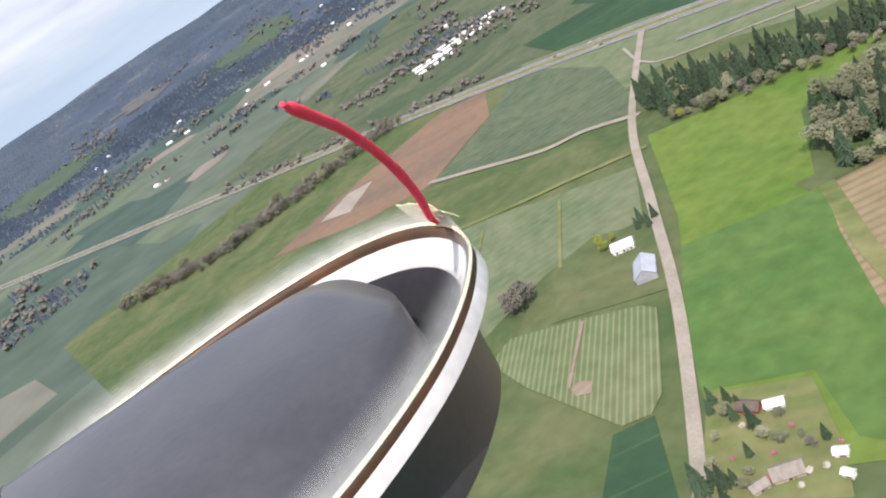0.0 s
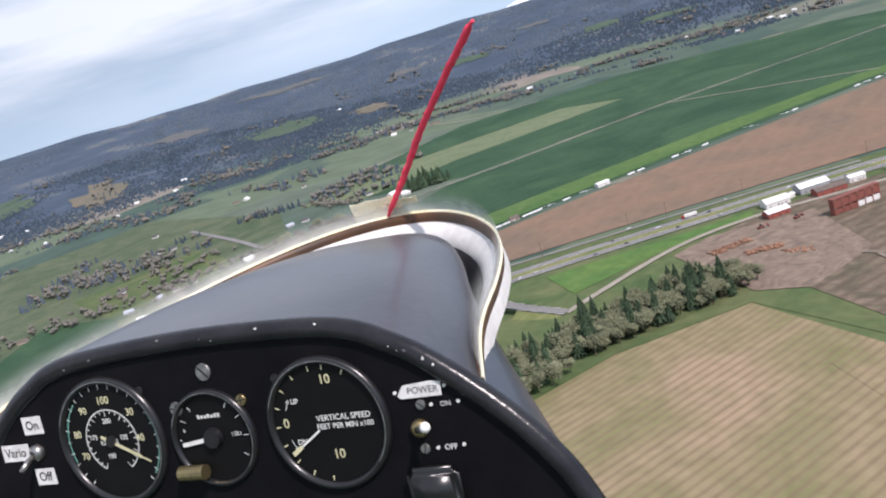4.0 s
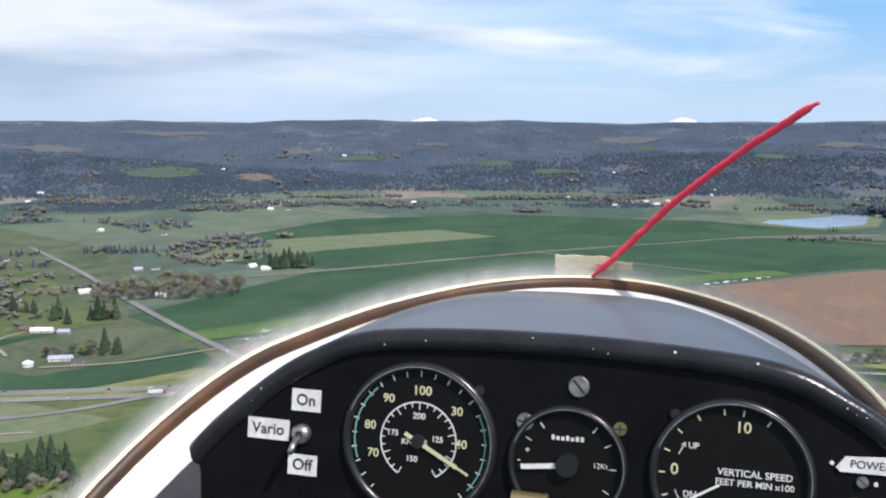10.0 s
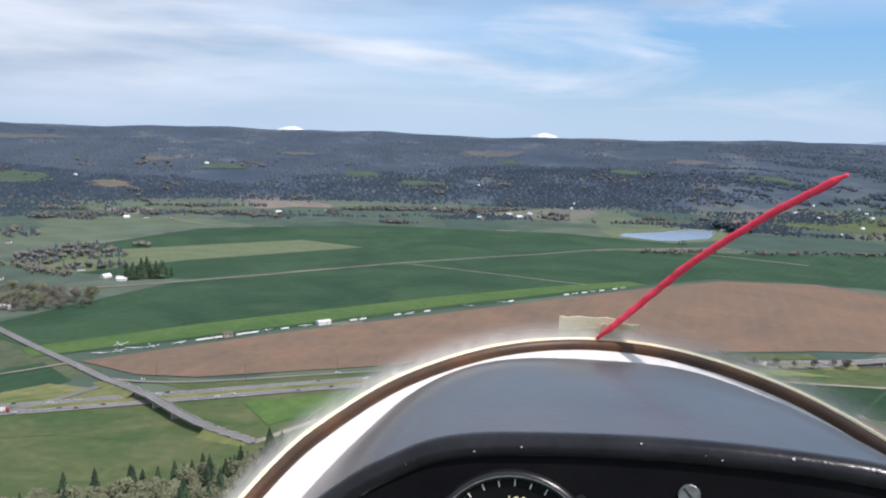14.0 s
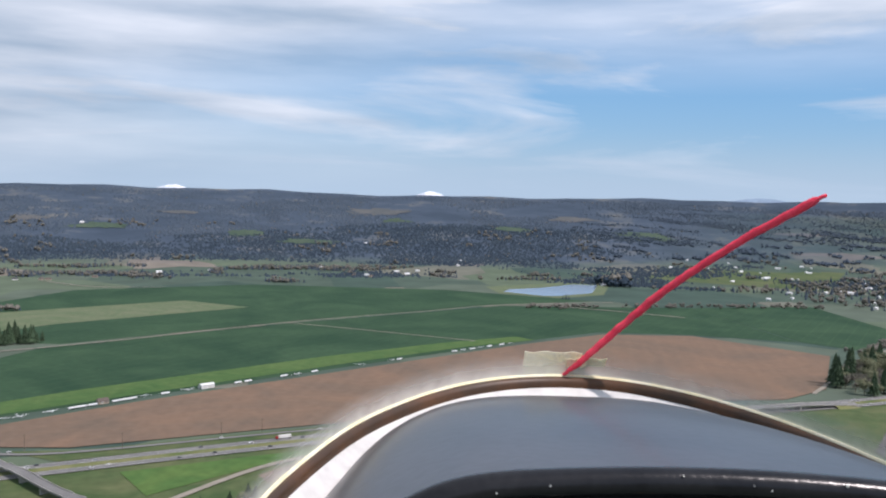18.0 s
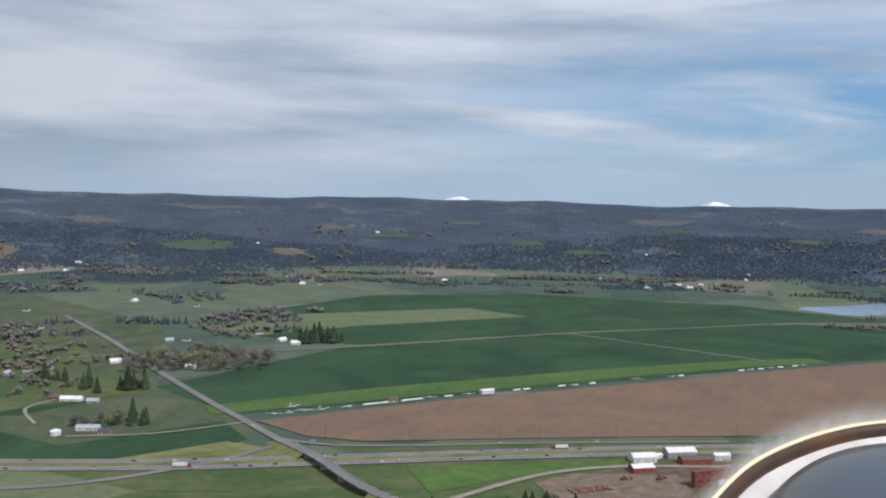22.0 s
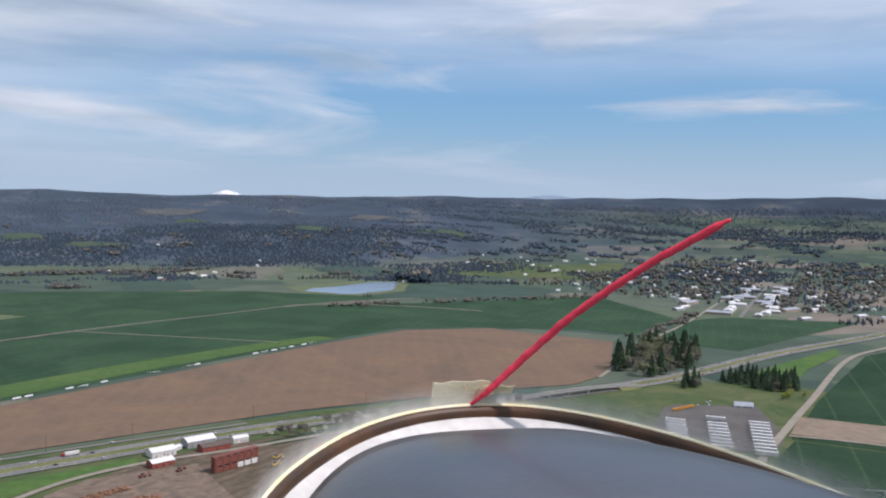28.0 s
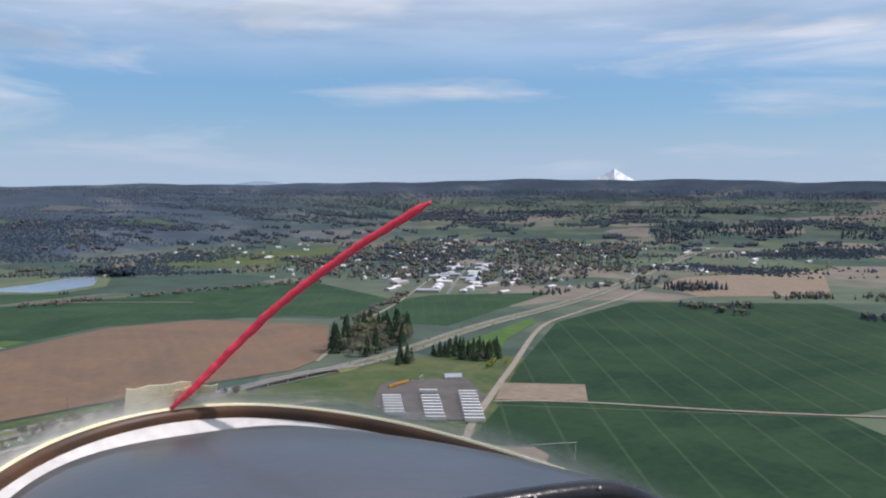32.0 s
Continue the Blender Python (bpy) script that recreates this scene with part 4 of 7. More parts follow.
plant([(1060, 2420), (1420, 2330), (1400, 2280), (1040, 2380)], 26, 16, [("fir", 0.7), ("oak", 0.3)], (0.7, 1.0))
plant([(1860, 1270), (1990, 1230), (1960, 1150), (1850, 1200)], 60, 10, [("fir", 0.9), ("oak", 0.1)], (0.9, 1.5))
plant([(3300, 2300), (3520, 2360), (3540, 2250), (3330, 2200)], 120, 11, [("fir", 0.9), ("oak", 0.1)], (1.0, 1.6))
plant([(1890, 1010), (2010, 930), (1980, 890), (1880, 960)], 20, 11, [("fir", 0.4), ("bare", 0.6)], (0.7, 1.0))
plant([(1520, 1400), (1640, 1420), (1660, 1380), (1540, 1350)], 14, 11, [("fir", 0.7), ("oak", 0.3)], (0.7, 1.0))


# ---- woods on the hills and across the far valley ----
def woods(name, spots, mat, label, cone=True, wide=0.24, lobes=4):
    random.seed(len(spots))
    vs, fs = [], []
    for x, y, z, h in spots:
        b = len(vs)
        r = h * (wide if cone else 0.5)
        n = 5
        a0 = random.uniform(0, 6)
        if cone:
            for k in range(n):
                a = a0 + 2 * math.pi * k / n
                vs.append((x + r * math.cos(a), y + r * math.sin(a), z - 1))
            vs.append((x + random.uniform(-0.5, 0.5), y, z + h))
            fs += [(b + k, b + (k + 1) % n, b + n) for k in range(n)]
        else:
            for _ in range(lobes):
                b, q = len(vs), r * (0.62 if lobes > 1 else 0.95)
                cx, cy = (x + random.gauss(0, 0.42 * r), y + random.gauss(0, 0.42 * r)) if lobes > 1 else (x, y)
                cz = z + h * (random.uniform(0.3, 0.72) if lobes > 1 else 0.5)
                for k in range(n):
                    a = a0 + 2 * math.pi * k / n
                    rr = q * random.uniform(0.65, 1.25)
                    vs.append((cx + rr * math.cos(a), cy + rr * math.sin(a), cz + random.uniform(-0.2, 0.2) * q))
                vs.append((cx, cy, cz + q * random.uniform(0.7, 1.1)))
                vs.append((cx, cy, max(z - 0.5, cz - q * 1.3)))
                fs += [(b + k, b + (k + 1) % n, b + n) for k in range(n)] + [(b + (k + 1) % n, b + k, b + n + 1) for k in range(n)]
    me = bpy.data.meshes.new(name)
    me.from_pydata(vs, [], fs)
    me.update()
    me.materials.append(mat)
    return tagged(new(name, me), label, "woodland", kind="stuff")


def far_spot(az, dip):
    """The place on the land in that direction, so many degrees under the level of the eye."""
    lo, hi = 1800.0, 4750.0
    for _ in range(16):
        r = (lo + hi) / 2
        z = land_height(-r * math.sin(radians(az)), r * math.cos(radians(az)))
        lo, hi = (r, hi) if math.degrees(math.atan2(250 - z, r)) > dip else (lo, r)
    return -r * math.sin(radians(az)), r * math.cos(radians(az))


M_clear_g = crop("hill_pasture", (0.052, 0.086, 0.060), (0.074, 0.104, 0.070), 10, 0, None, size=0.012)
M_clear_t = crop("hill_clear_cut", (0.115, 0.115, 0.112), (0.082, 0.094, 0.098), 10, 0, None, size=0.012)
M_clear_b = crop("hill_bare_soil", (0.150, 0.128, 0.098), (0.115, 0.115, 0.085), 10, 0, None, size=0.012)
CLEARINGS = []


def clearing(az, dip, wide, deep, mat, label, seed):
    """A field or clear-cut that lies on the slope, with an uneven edge."""
    x, y = far_spot(az, dip)
    r = math.hypot(x, y)
    out, side = Vector((x / r, y / r)), Vector((y / r, -x / r))
    CLEARINGS.append((x, y, out, side, wide * 0.9, deep * 0.9))
    bm = bmesh.new()
    rows = []
    for j in range(7):
        row = []
        for k in range(26):
            a = 2 * math.pi * k / 26
            q = j / 6 * (1 + 0.75 * noise.noise((math.cos(a) * 1.5 + seed * 3.3, math.sin(a) * 1.5, seed * 0.7)) + 0.35 * noise.noise((math.cos(a) * 4 + seed, math.sin(a) * 4, 1.0)))
            c = Vector((x, y)) + side * wide * q * math.cos(a) + out * deep * q * math.sin(a)
            row.append(bm.verts.new((c.x, c.y, land_height(c.x, c.y) + 2.2)))
        rows.append(row)
    for j in range(6):
        for k in range(26):
            bm.faces.new((rows[j][k], rows[j + 1][k], rows[j + 1][(k + 1) % 26], rows[j][(k + 1) % 26]))
    bmesh.ops.remove_doubles(bm, verts=bm.verts, dist=0.05)
    bmesh.ops.recalc_face_normals(bm, faces=bm.faces)
    tagged(new("hill_field", mesh_of("hill_field", bm, mat)), label, "field", kind="structure")


def cleared(x, y):
    for cx, cy, out, side, w, d in CLEARINGS:
        v = Vector((x - cx, y - cy))
        if (v.dot(side) / w) ** 2 + (v.dot(out) / d) ** 2 < 1:
            return True
    return False


for k, (az, dip, wide, deep, mat, label) in enumerate((
        (23.5, 3.1, 150, 170, M_clear_g, "green pasture at the foot of the wooded hills"), (35.5, 3.5, 100, 150, M_clear_b, "brownish dome-shaped hill field"),
        (22.5, 0.75, 190, 60, M_clear_t, "pale grey clear-cut high on the hills"), (-5.8, 1.1, 150, 90, M_clear_t, "pale clear-cut on the hillside"),
        (-7.0, 1.65, 60, 50, M_clear_g, "small green hill pasture"), (-14.5, 2.0, 70, 60, M_clear_g, "green pasture between woods"), (2.5, 2.6, 90, 60, M_clear_g, "green pasture between woods"),
        (11.0, 2.3, 120, 60, M_clear_g, "green village fields on the slope"), (15.0, 1.9, 80, 50, M_clear_t, "pale village fields on the slope"), (29.5, 1.6, 130, 70, M_clear_t, "pale clear-cut on the hillside"),
        (41.0, 2.5, 160, 130, M_clear_g, "green hill pasture"), (47.0, 1.2, 130, 70, M_clear_t, "pale clear-cut on the hillside"), (52.0, 3.2, 180, 160, M_clear_g, "green hill pasture"),
        (58.0, 1.9, 120, 110, M_clear_b, "brownish hill field"), (64.0, 2.9, 200, 170, M_clear_g, "green hill pasture"), (72.0, 2.1, 150, 120, M_clear_t, "pale clear-cut on the hillside"),
        (79.0, 3.3, 200, 190, M_clear_g, "green hill pasture"), (-18.5, 1.2, 110, 60, M_clear_t, "pale clear-cut on the hillside"), (-23.0, 2.2, 130, 70, M_clear_g, "green pasture between woods"),
        (6.5, 1.4, 90, 40, M_clear_t, "pale fields on the slope"), (-1.5, 3.1, 100, 60, M_clear_g, "green pasture at the foot of the hills"), (18.0, 3.4, 90, 80, M_clear_b, "brownish field at the foot of the hills"))):
    clearing(az, dip, wide, deep, mat, label, k + 1)

# the large dark wood beyond the town, and a second one by the far road
random.seed(12)
for a0, a1, d0, d1, n in ((-63.8, -54.8, 2.35, 3.0, 330), (-58.2, -55.2, 3.0, 3.25, 60), (-70.0, -66.0, 2.6, 3.0, 120), (-61.0, -53.0, 1.45, 1.6, 160), (-50.0, -44.5, 1.5, 1.7, 90)):
    for _ in range(n):
        x, y = far_spot(random.uniform(a0, a1), random.uniform(d0, d1))
        FAR_GROVE.append((x, y, land_height(x, y), random.uniform(12, 22)))
woods("far_conifer_groves", FAR_GROVE, M_wood_far, "dark conifer groves among far fields")
woods("far_bare_groves", FAR_BARE, M_wood_bare, "bare groves among far fields", False)
random.seed(5)
hill, hill_bare, plain, plain_bare = [], [], [], []
while len(hill) < 78000:
    az = random.uniform(-72, 95)
    r = random.uniform(2650, 4740)
    x, y = -r * math.sin(radians(az)), r * math.cos(radians(az))
    z = land_height(x, y)
    if 12 < z < 215 and -az > 17 + 17 * noise.noise((z * 0.03, r * 0.002, az * 0.12)) + 12 * random.random():
        continue
    d = noise.noise((x * 0.0022, y * 0.0022, 5.0 + z * 0.013)) + 0.35 * noise.noise((x * 0.009, y * 0.009, 1.0))
    edge = 0.30
    if z > 12:
        edge = -0.30 if z < 85 + 30 * math.sin(az * 0.4) else -0.06
    if d > edge + random.gauss(0, 0.16) and not cleared(x, y):
        (hill if random.random() < 0.97 else hill_bare).append((x, y, z, random.uniform(4.0, 8.5)))
# trees along the skyline
for _ in range(5200):
    az, r = random.uniform(-72, 95), random.uniform(4690, 4752)
    x, y = -r * math.sin(radians(az)), r * math.cos(radians(az))
    if noise.noise((az * 0.9, 4.0, 0.5)) + 0.5 * noise.noise((az * 3.1, 7.0, 0.5)) > -0.12:
        hill.append((x, y, land_height(x, y) - 1, random.uniform(4, 9) * (1.0 + 0.5 * noise.noise((az * 1.7, 1.0, 2.0)))))
while len(plain) < 3000:
    az = random.uniform(-72, 95)
    r = random.uniform(1500, 3900)
    x, y = -r * math.sin(radians(az)), r * math.cos(radians(az))
    if -30 < az < 12 and r < 2560 or (-72 < az < -30 and r < 2500 and r * math.sin(radians(-az)) < 1500):
        continue
    d = noise.noise((x * 0.004, y * 0.004, 9.0)) + 0.5 * noise.noise((x * 0.013, y * 0.013, 3.0))
    if d > (0.40 if az < 12 else 0.30):
        (plain if random.random() < 0.6 else plain_bare).append((x, y, land_height(x, y), random.uniform(8, 18)))
# hedges, gardens and small woods at the foot of the hills
foot = 0
while foot < 1900:
    az, r = random.uniform(-22, 48), random.uniform(2380, 2980)
    x, y = -r * math.sin(radians(az)), r * math.cos(radians(az))
    if noise.noise((x * 0.0035, y * 0.007, 14.0)) + 0.4 * noise.noise((x * 0.012, y * 0.012, 3.0)) > 0.62 - (r - 2380) / 1150 and not cleared(x, y) and not (470 < x < 1050 and 2000 < y < 2620):
        (plain if random.random() < 0.55 else plain_bare).append((x, y, land_height(x, y), random.uniform(7, 16)))
        foot += 1
# tree lines across the eastern farmland, thinner and closer together towards the skyline
lines = []
for _ in range(360):
    az, dip = random.uniform(-73, -20), random.uniform(0.55, 2.0) ** 2
    lo, hi = 2800.0, 4750.0
    for _ in range(14):
        r = (lo + hi) / 2
        z = land_height(r * math.sin(radians(-az)), r * math.cos(radians(az)))
        lo, hi = (r, hi) if math.degrees(math.atan2(250 - z, r)) > dip else (lo, r)
    size = 15 * r * math.tan(radians(dip)) / 250
    span = random.uniform(0.6, 5.0) if dip < 2.4 else random.uniform(0.3, 1.2)
    for _ in range(int(span * 26)):
        a = radians(-az + span * (random.random() - 0.5))
        q = r + random.gauss(0, 14)
        lines.append((q * math.sin(a), q * math.cos(a), land_height(q * math.sin(a), q * math.cos(a)), max(size, 4) * random.uniform(0.6, 1.3)))
clump = [(random.uniform(930, 1010), random.uniform(2440, 2540), 0, random.uniform(24, 38)) for _ in range(26)]
woods("pond_tree_clump", clump, M_wood_far, "dark clump of trees at the end of the pond", False)
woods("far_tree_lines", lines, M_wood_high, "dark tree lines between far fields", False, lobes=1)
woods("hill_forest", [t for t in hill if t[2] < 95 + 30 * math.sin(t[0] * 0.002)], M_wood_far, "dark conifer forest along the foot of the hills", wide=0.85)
# this forest is paler only by the haze in its material colour
woods("high_forest", [t for t in hill if t[2] >= 95 + 30 * math.sin(t[0] * 0.002)], M_wood_high, "forest high on the hills, paled by painted haze", wide=1.1)
woods("hill_broadleaf_wood", hill_bare, M_wood_bare, "greyish bare woodland on the hills", False)
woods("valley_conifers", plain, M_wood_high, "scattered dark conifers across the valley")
woods("valley_broadleaf_wood", plain_bare, M_wood_bare, "scattered bare trees across the valley", False)
random.seed(6)
belt = []
for a, b, n, w in (((560, 1960), (1300, 1985), 120, 30), ((-560, 1480), (-700, 1620), 40, 20), ((-640, 1010), (-1000, 1500), 60, 40), ((969, 1345), (1300, 1600), 70, 18),
                   ((-1400, 480), (-900, 680), 60, 16), ((-1330, 700), (-1080, 980), 110, 50), ((-1150, 740), (-760, 1350), 90, 50), ((-900, 1050), (-600, 1290), 70, 30)):
    for _ in range(n):
        t = random.random()
        belt.append((a[0] + (b[0] - a[0]) * t + random.gauss(0, w / 2), a[1] + (b[1] - a[1]) * t + random.gauss(0, w / 2), 0, random.uniform(6, 13)))
woods("hedgerow_trees", belt, M_wood_bare, "brownish hedgerow trees between the fields", False)

# ---- buildings ----
M_wall_w = material("white_siding", (0.70, 0.69, 0.66), 0.8, vary=(0.58, 0.57, 0.54), scale=0.3, fine=3)
M_wall_t = material("tan_siding", (0.40, 0.34, 0.27), 0.85, scale=0.3, fine=3)
M_wall_r = material("barn_red", (0.28, 0.07, 0.05), 0.85, vary=(0.22, 0.06, 0.045), scale=0.4, fine=3)
M_wall_g = material("grey_siding", (0.34, 0.35, 0.36), 0.8, scale=0.3, fine=3)
M_roof_w = material("white_metal_roof", (0.80, 0.80, 0.79), 0.45, vary=(0.66, 0.66, 0.65), scale=0.15, fine=1.2, spec=0.6)
M_roof_g = material("grey_metal_roof", (0.40, 0.43, 0.48), 0.5, vary=(0.32, 0.35, 0.40), scale=0.15, fine=1.2)
M_roof_b = material("brown_shingle_roof", (0.14, 0.11, 0.09), 0.95, vary=(0.10, 0.08, 0.07), scale=0.4, fine=4)
M_roof_d = material("dark_shingle_roof", (0.09, 0.09, 0.095), 0.95, scale=0.4, fine=4)
M_roof_t = material("pale_brown_roof", (0.27, 0.24, 0.20), 0.9, vary=(0.20, 0.18, 0.15), scale=0.4, fine=4)
M_glass = material("dark_window_glass", (0.04, 0.05, 0.06), 0.08, scale=1, spec=0.8)
M_door = material("painted_door", (0.22, 0.16, 0.12), 0.6, scale=2)


def gable(bm, w, d, h, over=0.5, rise=0.35, thick=0.25):
    """A pitched roof with overhang, ridge along x."""
    for s in (-1, 1):
        y0, y1 = s * (d / 2 + over), 0
        z0, z1 = h - over * rise * 1.6, h + d * rise
        a = [(-w / 2 - over, y0, z0), (w / 2 + over, y0, z0), (w / 2 + over, y1, z1), (-w / 2 - over, y1, z1)]
        lo = [bm.verts.new(p) for p in a]
        up = [bm.verts.new((x, y, z + thick)) for x, y, z in a]
        for f in ((0, 1, 2, 3),):
            bm.faces.new([up[k] for k in f])
            bm.faces.new([lo[k] for k in reversed(f)])
        for k in range(4):
            bm.faces.new((lo[k], lo[(k + 1) % 4], up[(k + 1) % 4], up[k]))
    bmesh.ops.recalc_face_normals(bm, faces=bm.faces)
    return bm


def walls(bm, w, d, h, rise=0.35):
    x, y = w / 2, d / 2
    lo = [bm.verts.new(p) for p in ((-x, -y, -0.5), (x, -y, -0.5), (x, y, -0.5), (-x, y, -0.5))]
    up = [bm.verts.new(p) for p in ((-x, -y, h), (x, -y, h), (x, y, h), (-x, y, h))]
    r0, r1 = bm.verts.new((-x, 0, h + d * rise)), bm.verts.new((x, 0, h + d * rise))
    bm.faces.new((lo[0], lo[1], up[1], up[0]))
    bm.faces.new((lo[2], lo[3], up[3], up[2]))
    bm.faces.new((lo[1], lo[2], up[2], r1, up[1]))
    bm.faces.new((lo[3], lo[0], up[0], r0, up[3]))
    return bm


def house(name, w, d, h, wall, roof, label, category="house", windows=3, rise=0.35, door=True):
    ob = tagged(new(name), label, category)
    part("wall", walls(bmesh.new(), w, d, h, rise), wall, ob)
    part("roof", gable(bmesh.new(), w, d, h, 0.5, rise), roof, ob)
    if windows:
        pane = mesh_of("window", box(bmesh.new(), -0.65, 0.65, -0.06, 0.06, 0, 1.3), M_glass)
        for k in range(windows):
            for s in (-1, 1):
                shared("window", pane, ob, pose(-w / 2 + w * (k + 0.5) / windows, s * d / 2, 1.0))
    if door:
        part("door", box(bmesh.new(), w * 0.12, w * 0.12 + 1.1, -d / 2 - 0.08, -d / 2 + 0.02, 0, 2.1), M_door, ob)
    return ob


HOUSE_LABELS = ["white-walled house with a dark shingle roof", "tan house with a brown shingle roof", "white farmhouse with a bright metal roof",
                "grey house with a grey metal roof", "small white house with a brown roof"]
TEMPLATES = [house("house", 13, 9, 3.0, M_wall_w, M_roof_d, HOUSE_LABELS[0], windows=0, door=False),
             house("house", 15, 9, 2.8, M_wall_t, M_roof_b, HOUSE_LABELS[1], windows=0, door=False),
             house("house", 16, 10, 3.4, M_wall_w, M_roof_w, HOUSE_LABELS[2], windows=0, door=False),
             house("house", 14, 9, 3.0, M_wall_g, M_roof_g, HOUSE_LABELS[3], windows=0, door=False),
             house("house", 10, 8, 2.8, M_wall_w, M_roof_b, HOUSE_LABELS[4], windows=0, door=False)]
SHEDS = [house("shed", 40, 20, 6, M_wall_w, M_roof_w, "large white metal-roofed warehouse", "warehouse", 0, 0.14, False),
         house("shed", 30, 16, 5, M_wall_g, M_roof_w, "pale grey warehouse with a white roof", "warehouse", 0, 0.14, False),
         house("shed", 55, 24, 6, M_wall_t, M_roof_g, "long tan warehouse with a grey roof", "warehouse", 0, 0.12, False)]
placed = set()


def put(template, x, y, turn, group=""):
    if template.name not in placed:
        placed.add(template.name)
        ob = template
        ob.matrix_basis = pose(x, y, land_height(x, y), 0, 0, turn)
    else:
        ob = copy_thing(template, pose(x, y, land_height(x, y), 0, 0, turn))
    if group:
        ob["group"] = group
    return ob


random.seed(21)
# the town: a main street with white stores, houses round it
street = Vector((2529 - 1383, 2590 - 1540)).normalized()
side = Vector((street.y, -street.x))
turn = math.degrees(math.atan2(street.y, street.x))
for k in range(16):
    for s in (-1, 1):
        p = Vector((1400, 1555)) + street * (20 + k * 48 + random.uniform(-10, 10)) + side * s * random.uniform(28, 60)
        put(random.choice(SHEDS), p.x, p.y, turn + random.choice((0, 90)), "stores of the main street")
for x, y, t, k in ((1467, 1849, 20, 0), (1330, 1690, 15, 1), (1370, 1720, 15, 1), (1440, 1790, 20, 2), (1587, 1604, 10, 2), (1650, 1580, 0, 0), (1720, 1640, 10, 1), (1800, 1720, 30, 2),
                   (1500, 1468, 5, 1), (1670, 1470, 5, 1), (1860, 1790, 40, 0), (1927, 1817, 40, 2), (2400, 2700, 30, 2), (2600, 2900, 20, 0), (2700, 2950, 20, 2), (2500, 2800, 10, 2),
                   (2900, 1880, 15, 2), (2990, 1930, 15, 2), (1977, 2318, 30, 1), (2680, 1480, 10, 1), (2830, 1560, 10, 0), (2900, 1400, 0, 1)):
    put(SHEDS[k], x, y, t, "warehouses of the town")
TOWN = [(1560, 2400), (1420, 1900), (1700, 1760), (1720, 1490), (2118, 1654), (2952, 2221), (3242, 3000), (2528, 3082)]
town_trees, town_bare = [], []
for x, y in scatter(TOWN, 300, 27):
    off = abs((Vector((x, y)) - Vector((1383, 1540))).dot(side))
    if off < 60:
        continue
    put(random.choice(TEMPLATES), x, y, turn + random.choice((0, 90, 180, 270)) + random.uniform(-4, 4), "houses of the town")
for x, y in scatter([(1480, 2440), (1350, 2050), (1640, 1480), (2200, 1640), (3100, 2200), (3300, 3100), (2500, 3150)], 1500, 11):
    if abs((Vector((x, y)) - Vector((1383, 1540))).dot(side)) > 45:
        (town_trees if random.random() < 0.55 else town_bare).append((x, y, 0, random.uniform(9, 24)))
woods("town_conifers", town_trees, M_wood_high, "dark conifers between the houses of a town")
woods("town_broadleaf_trees", town_bare, M_wood_bare, "bare garden trees between the houses", False)

# farms in the valley
def farms(spots):
    for x, y, t, k in spots:
        if k == 2 and x % 3:
            k = (0, 1, 4)[y % 3]
        put(TEMPLATES[k], x, y, t, "farmhouses of the valley")


farms(((-940, 1030, 20, 2), (-899, 1185, 10, 0), (-880, 1200, 60, 2), (-860, 1172, 30, 1), (-737, 1127, 20, 2), (-720, 1150, 20, 0), (-750, 1100, 90, 3), (-654, 1217, 40, 2), (-640, 1235, 130, 0), (-818, 1886, 0, 2), (-549, 1543, 30, 0), (-531, 1206, 20, 2)))
farms(((-550, 1225, 110, 1), (-483, 1473, 60, 2), (-450, 1450, 10, 2), (-462, 1468, 100, 1), (-640, 1434, 10, 2), (-665, 1420, 40, 3), (-619, 2491, 10, 2), (-640, 2500, 80, 2), (-700, 2480, 20, 0), (-750, 2471, 10, 2), (-518, 2575, 0, 2), (-369, 2735, 15, 2)))
farms(((-199, 2827, 10, 2), (-230, 2840, 70, 0), (260, 2676, 20, 1), (214, 2716, 20, 1), (384, 2765, 0, 2), (-1012, 1918, 10, 2), (-990, 1930, 80, 2), (-950, 1494, 20, 2), (-975, 1490, 20, 0), (-1117, 1707, 5, 2), (-774, 1056, 20, 3), (-1034, 3260, 10, 2)))
farms(((-792, 3690, 10, 2), (-2004, 568, 20, 2), (-1990, 590, 110, 2), (-1335, 989, 10, 2), (930, 2470, 20, 2), (940, 2490, 60, 4), (3288, 1718, 10, 2), (2930, 1348, 10, 2), (2989, 1511, 10, 2)))
n, far_houses = 0, []
while n < 85:
    az, r = random.uniform(-70, 92), random.uniform(2100, 4300)
    x, y = -r * math.sin(radians(az)), r * math.cos(radians(az))
    if noise.noise((x * 0.0015, y * 0.0015, 20.0)) > 0.16 and land_height(x, y) < 70 and not (-30 < az < 10 and r < 2700):
        far_houses.append((x, y, land_height(x, y), random.uniform(0, 180), random.uniform(10, 22)))
        n += 1

vs, fs = [], []
for x, y, z, t, w in far_houses:
    m, b = pose(x, y, z, 0, 0, t), len(vs)
    for p in ((-w / 2, -4, -1), (w / 2, -4, -1), (w / 2, 4, -1), (-w / 2, 4, -1), (-w / 2, -4, 3.2), (w / 2, -4, 3.2), (w / 2, 4, 3.2), (-w / 2, 4, 3.2), (-w / 2, 0, 6), (w / 2, 0, 6)):
        vs.append((m @ Vector(p)).to_tuple())
    fs += [tuple(b + k for k in f) for f in ((0, 1, 5, 4), (2, 3, 7, 6), (1, 2, 6, 9, 5), (3, 0, 4, 8, 7), (4, 5, 9, 8), (6, 7, 8, 9))]
me = bpy.data.meshes.new("far_houses")
me.from_pydata(vs, [], fs)
me.update()
me.materials.append(M_roof_w)
tagged(new("far_houses", me), "pale scattered houses of the far valley", "house", kind="stuff")

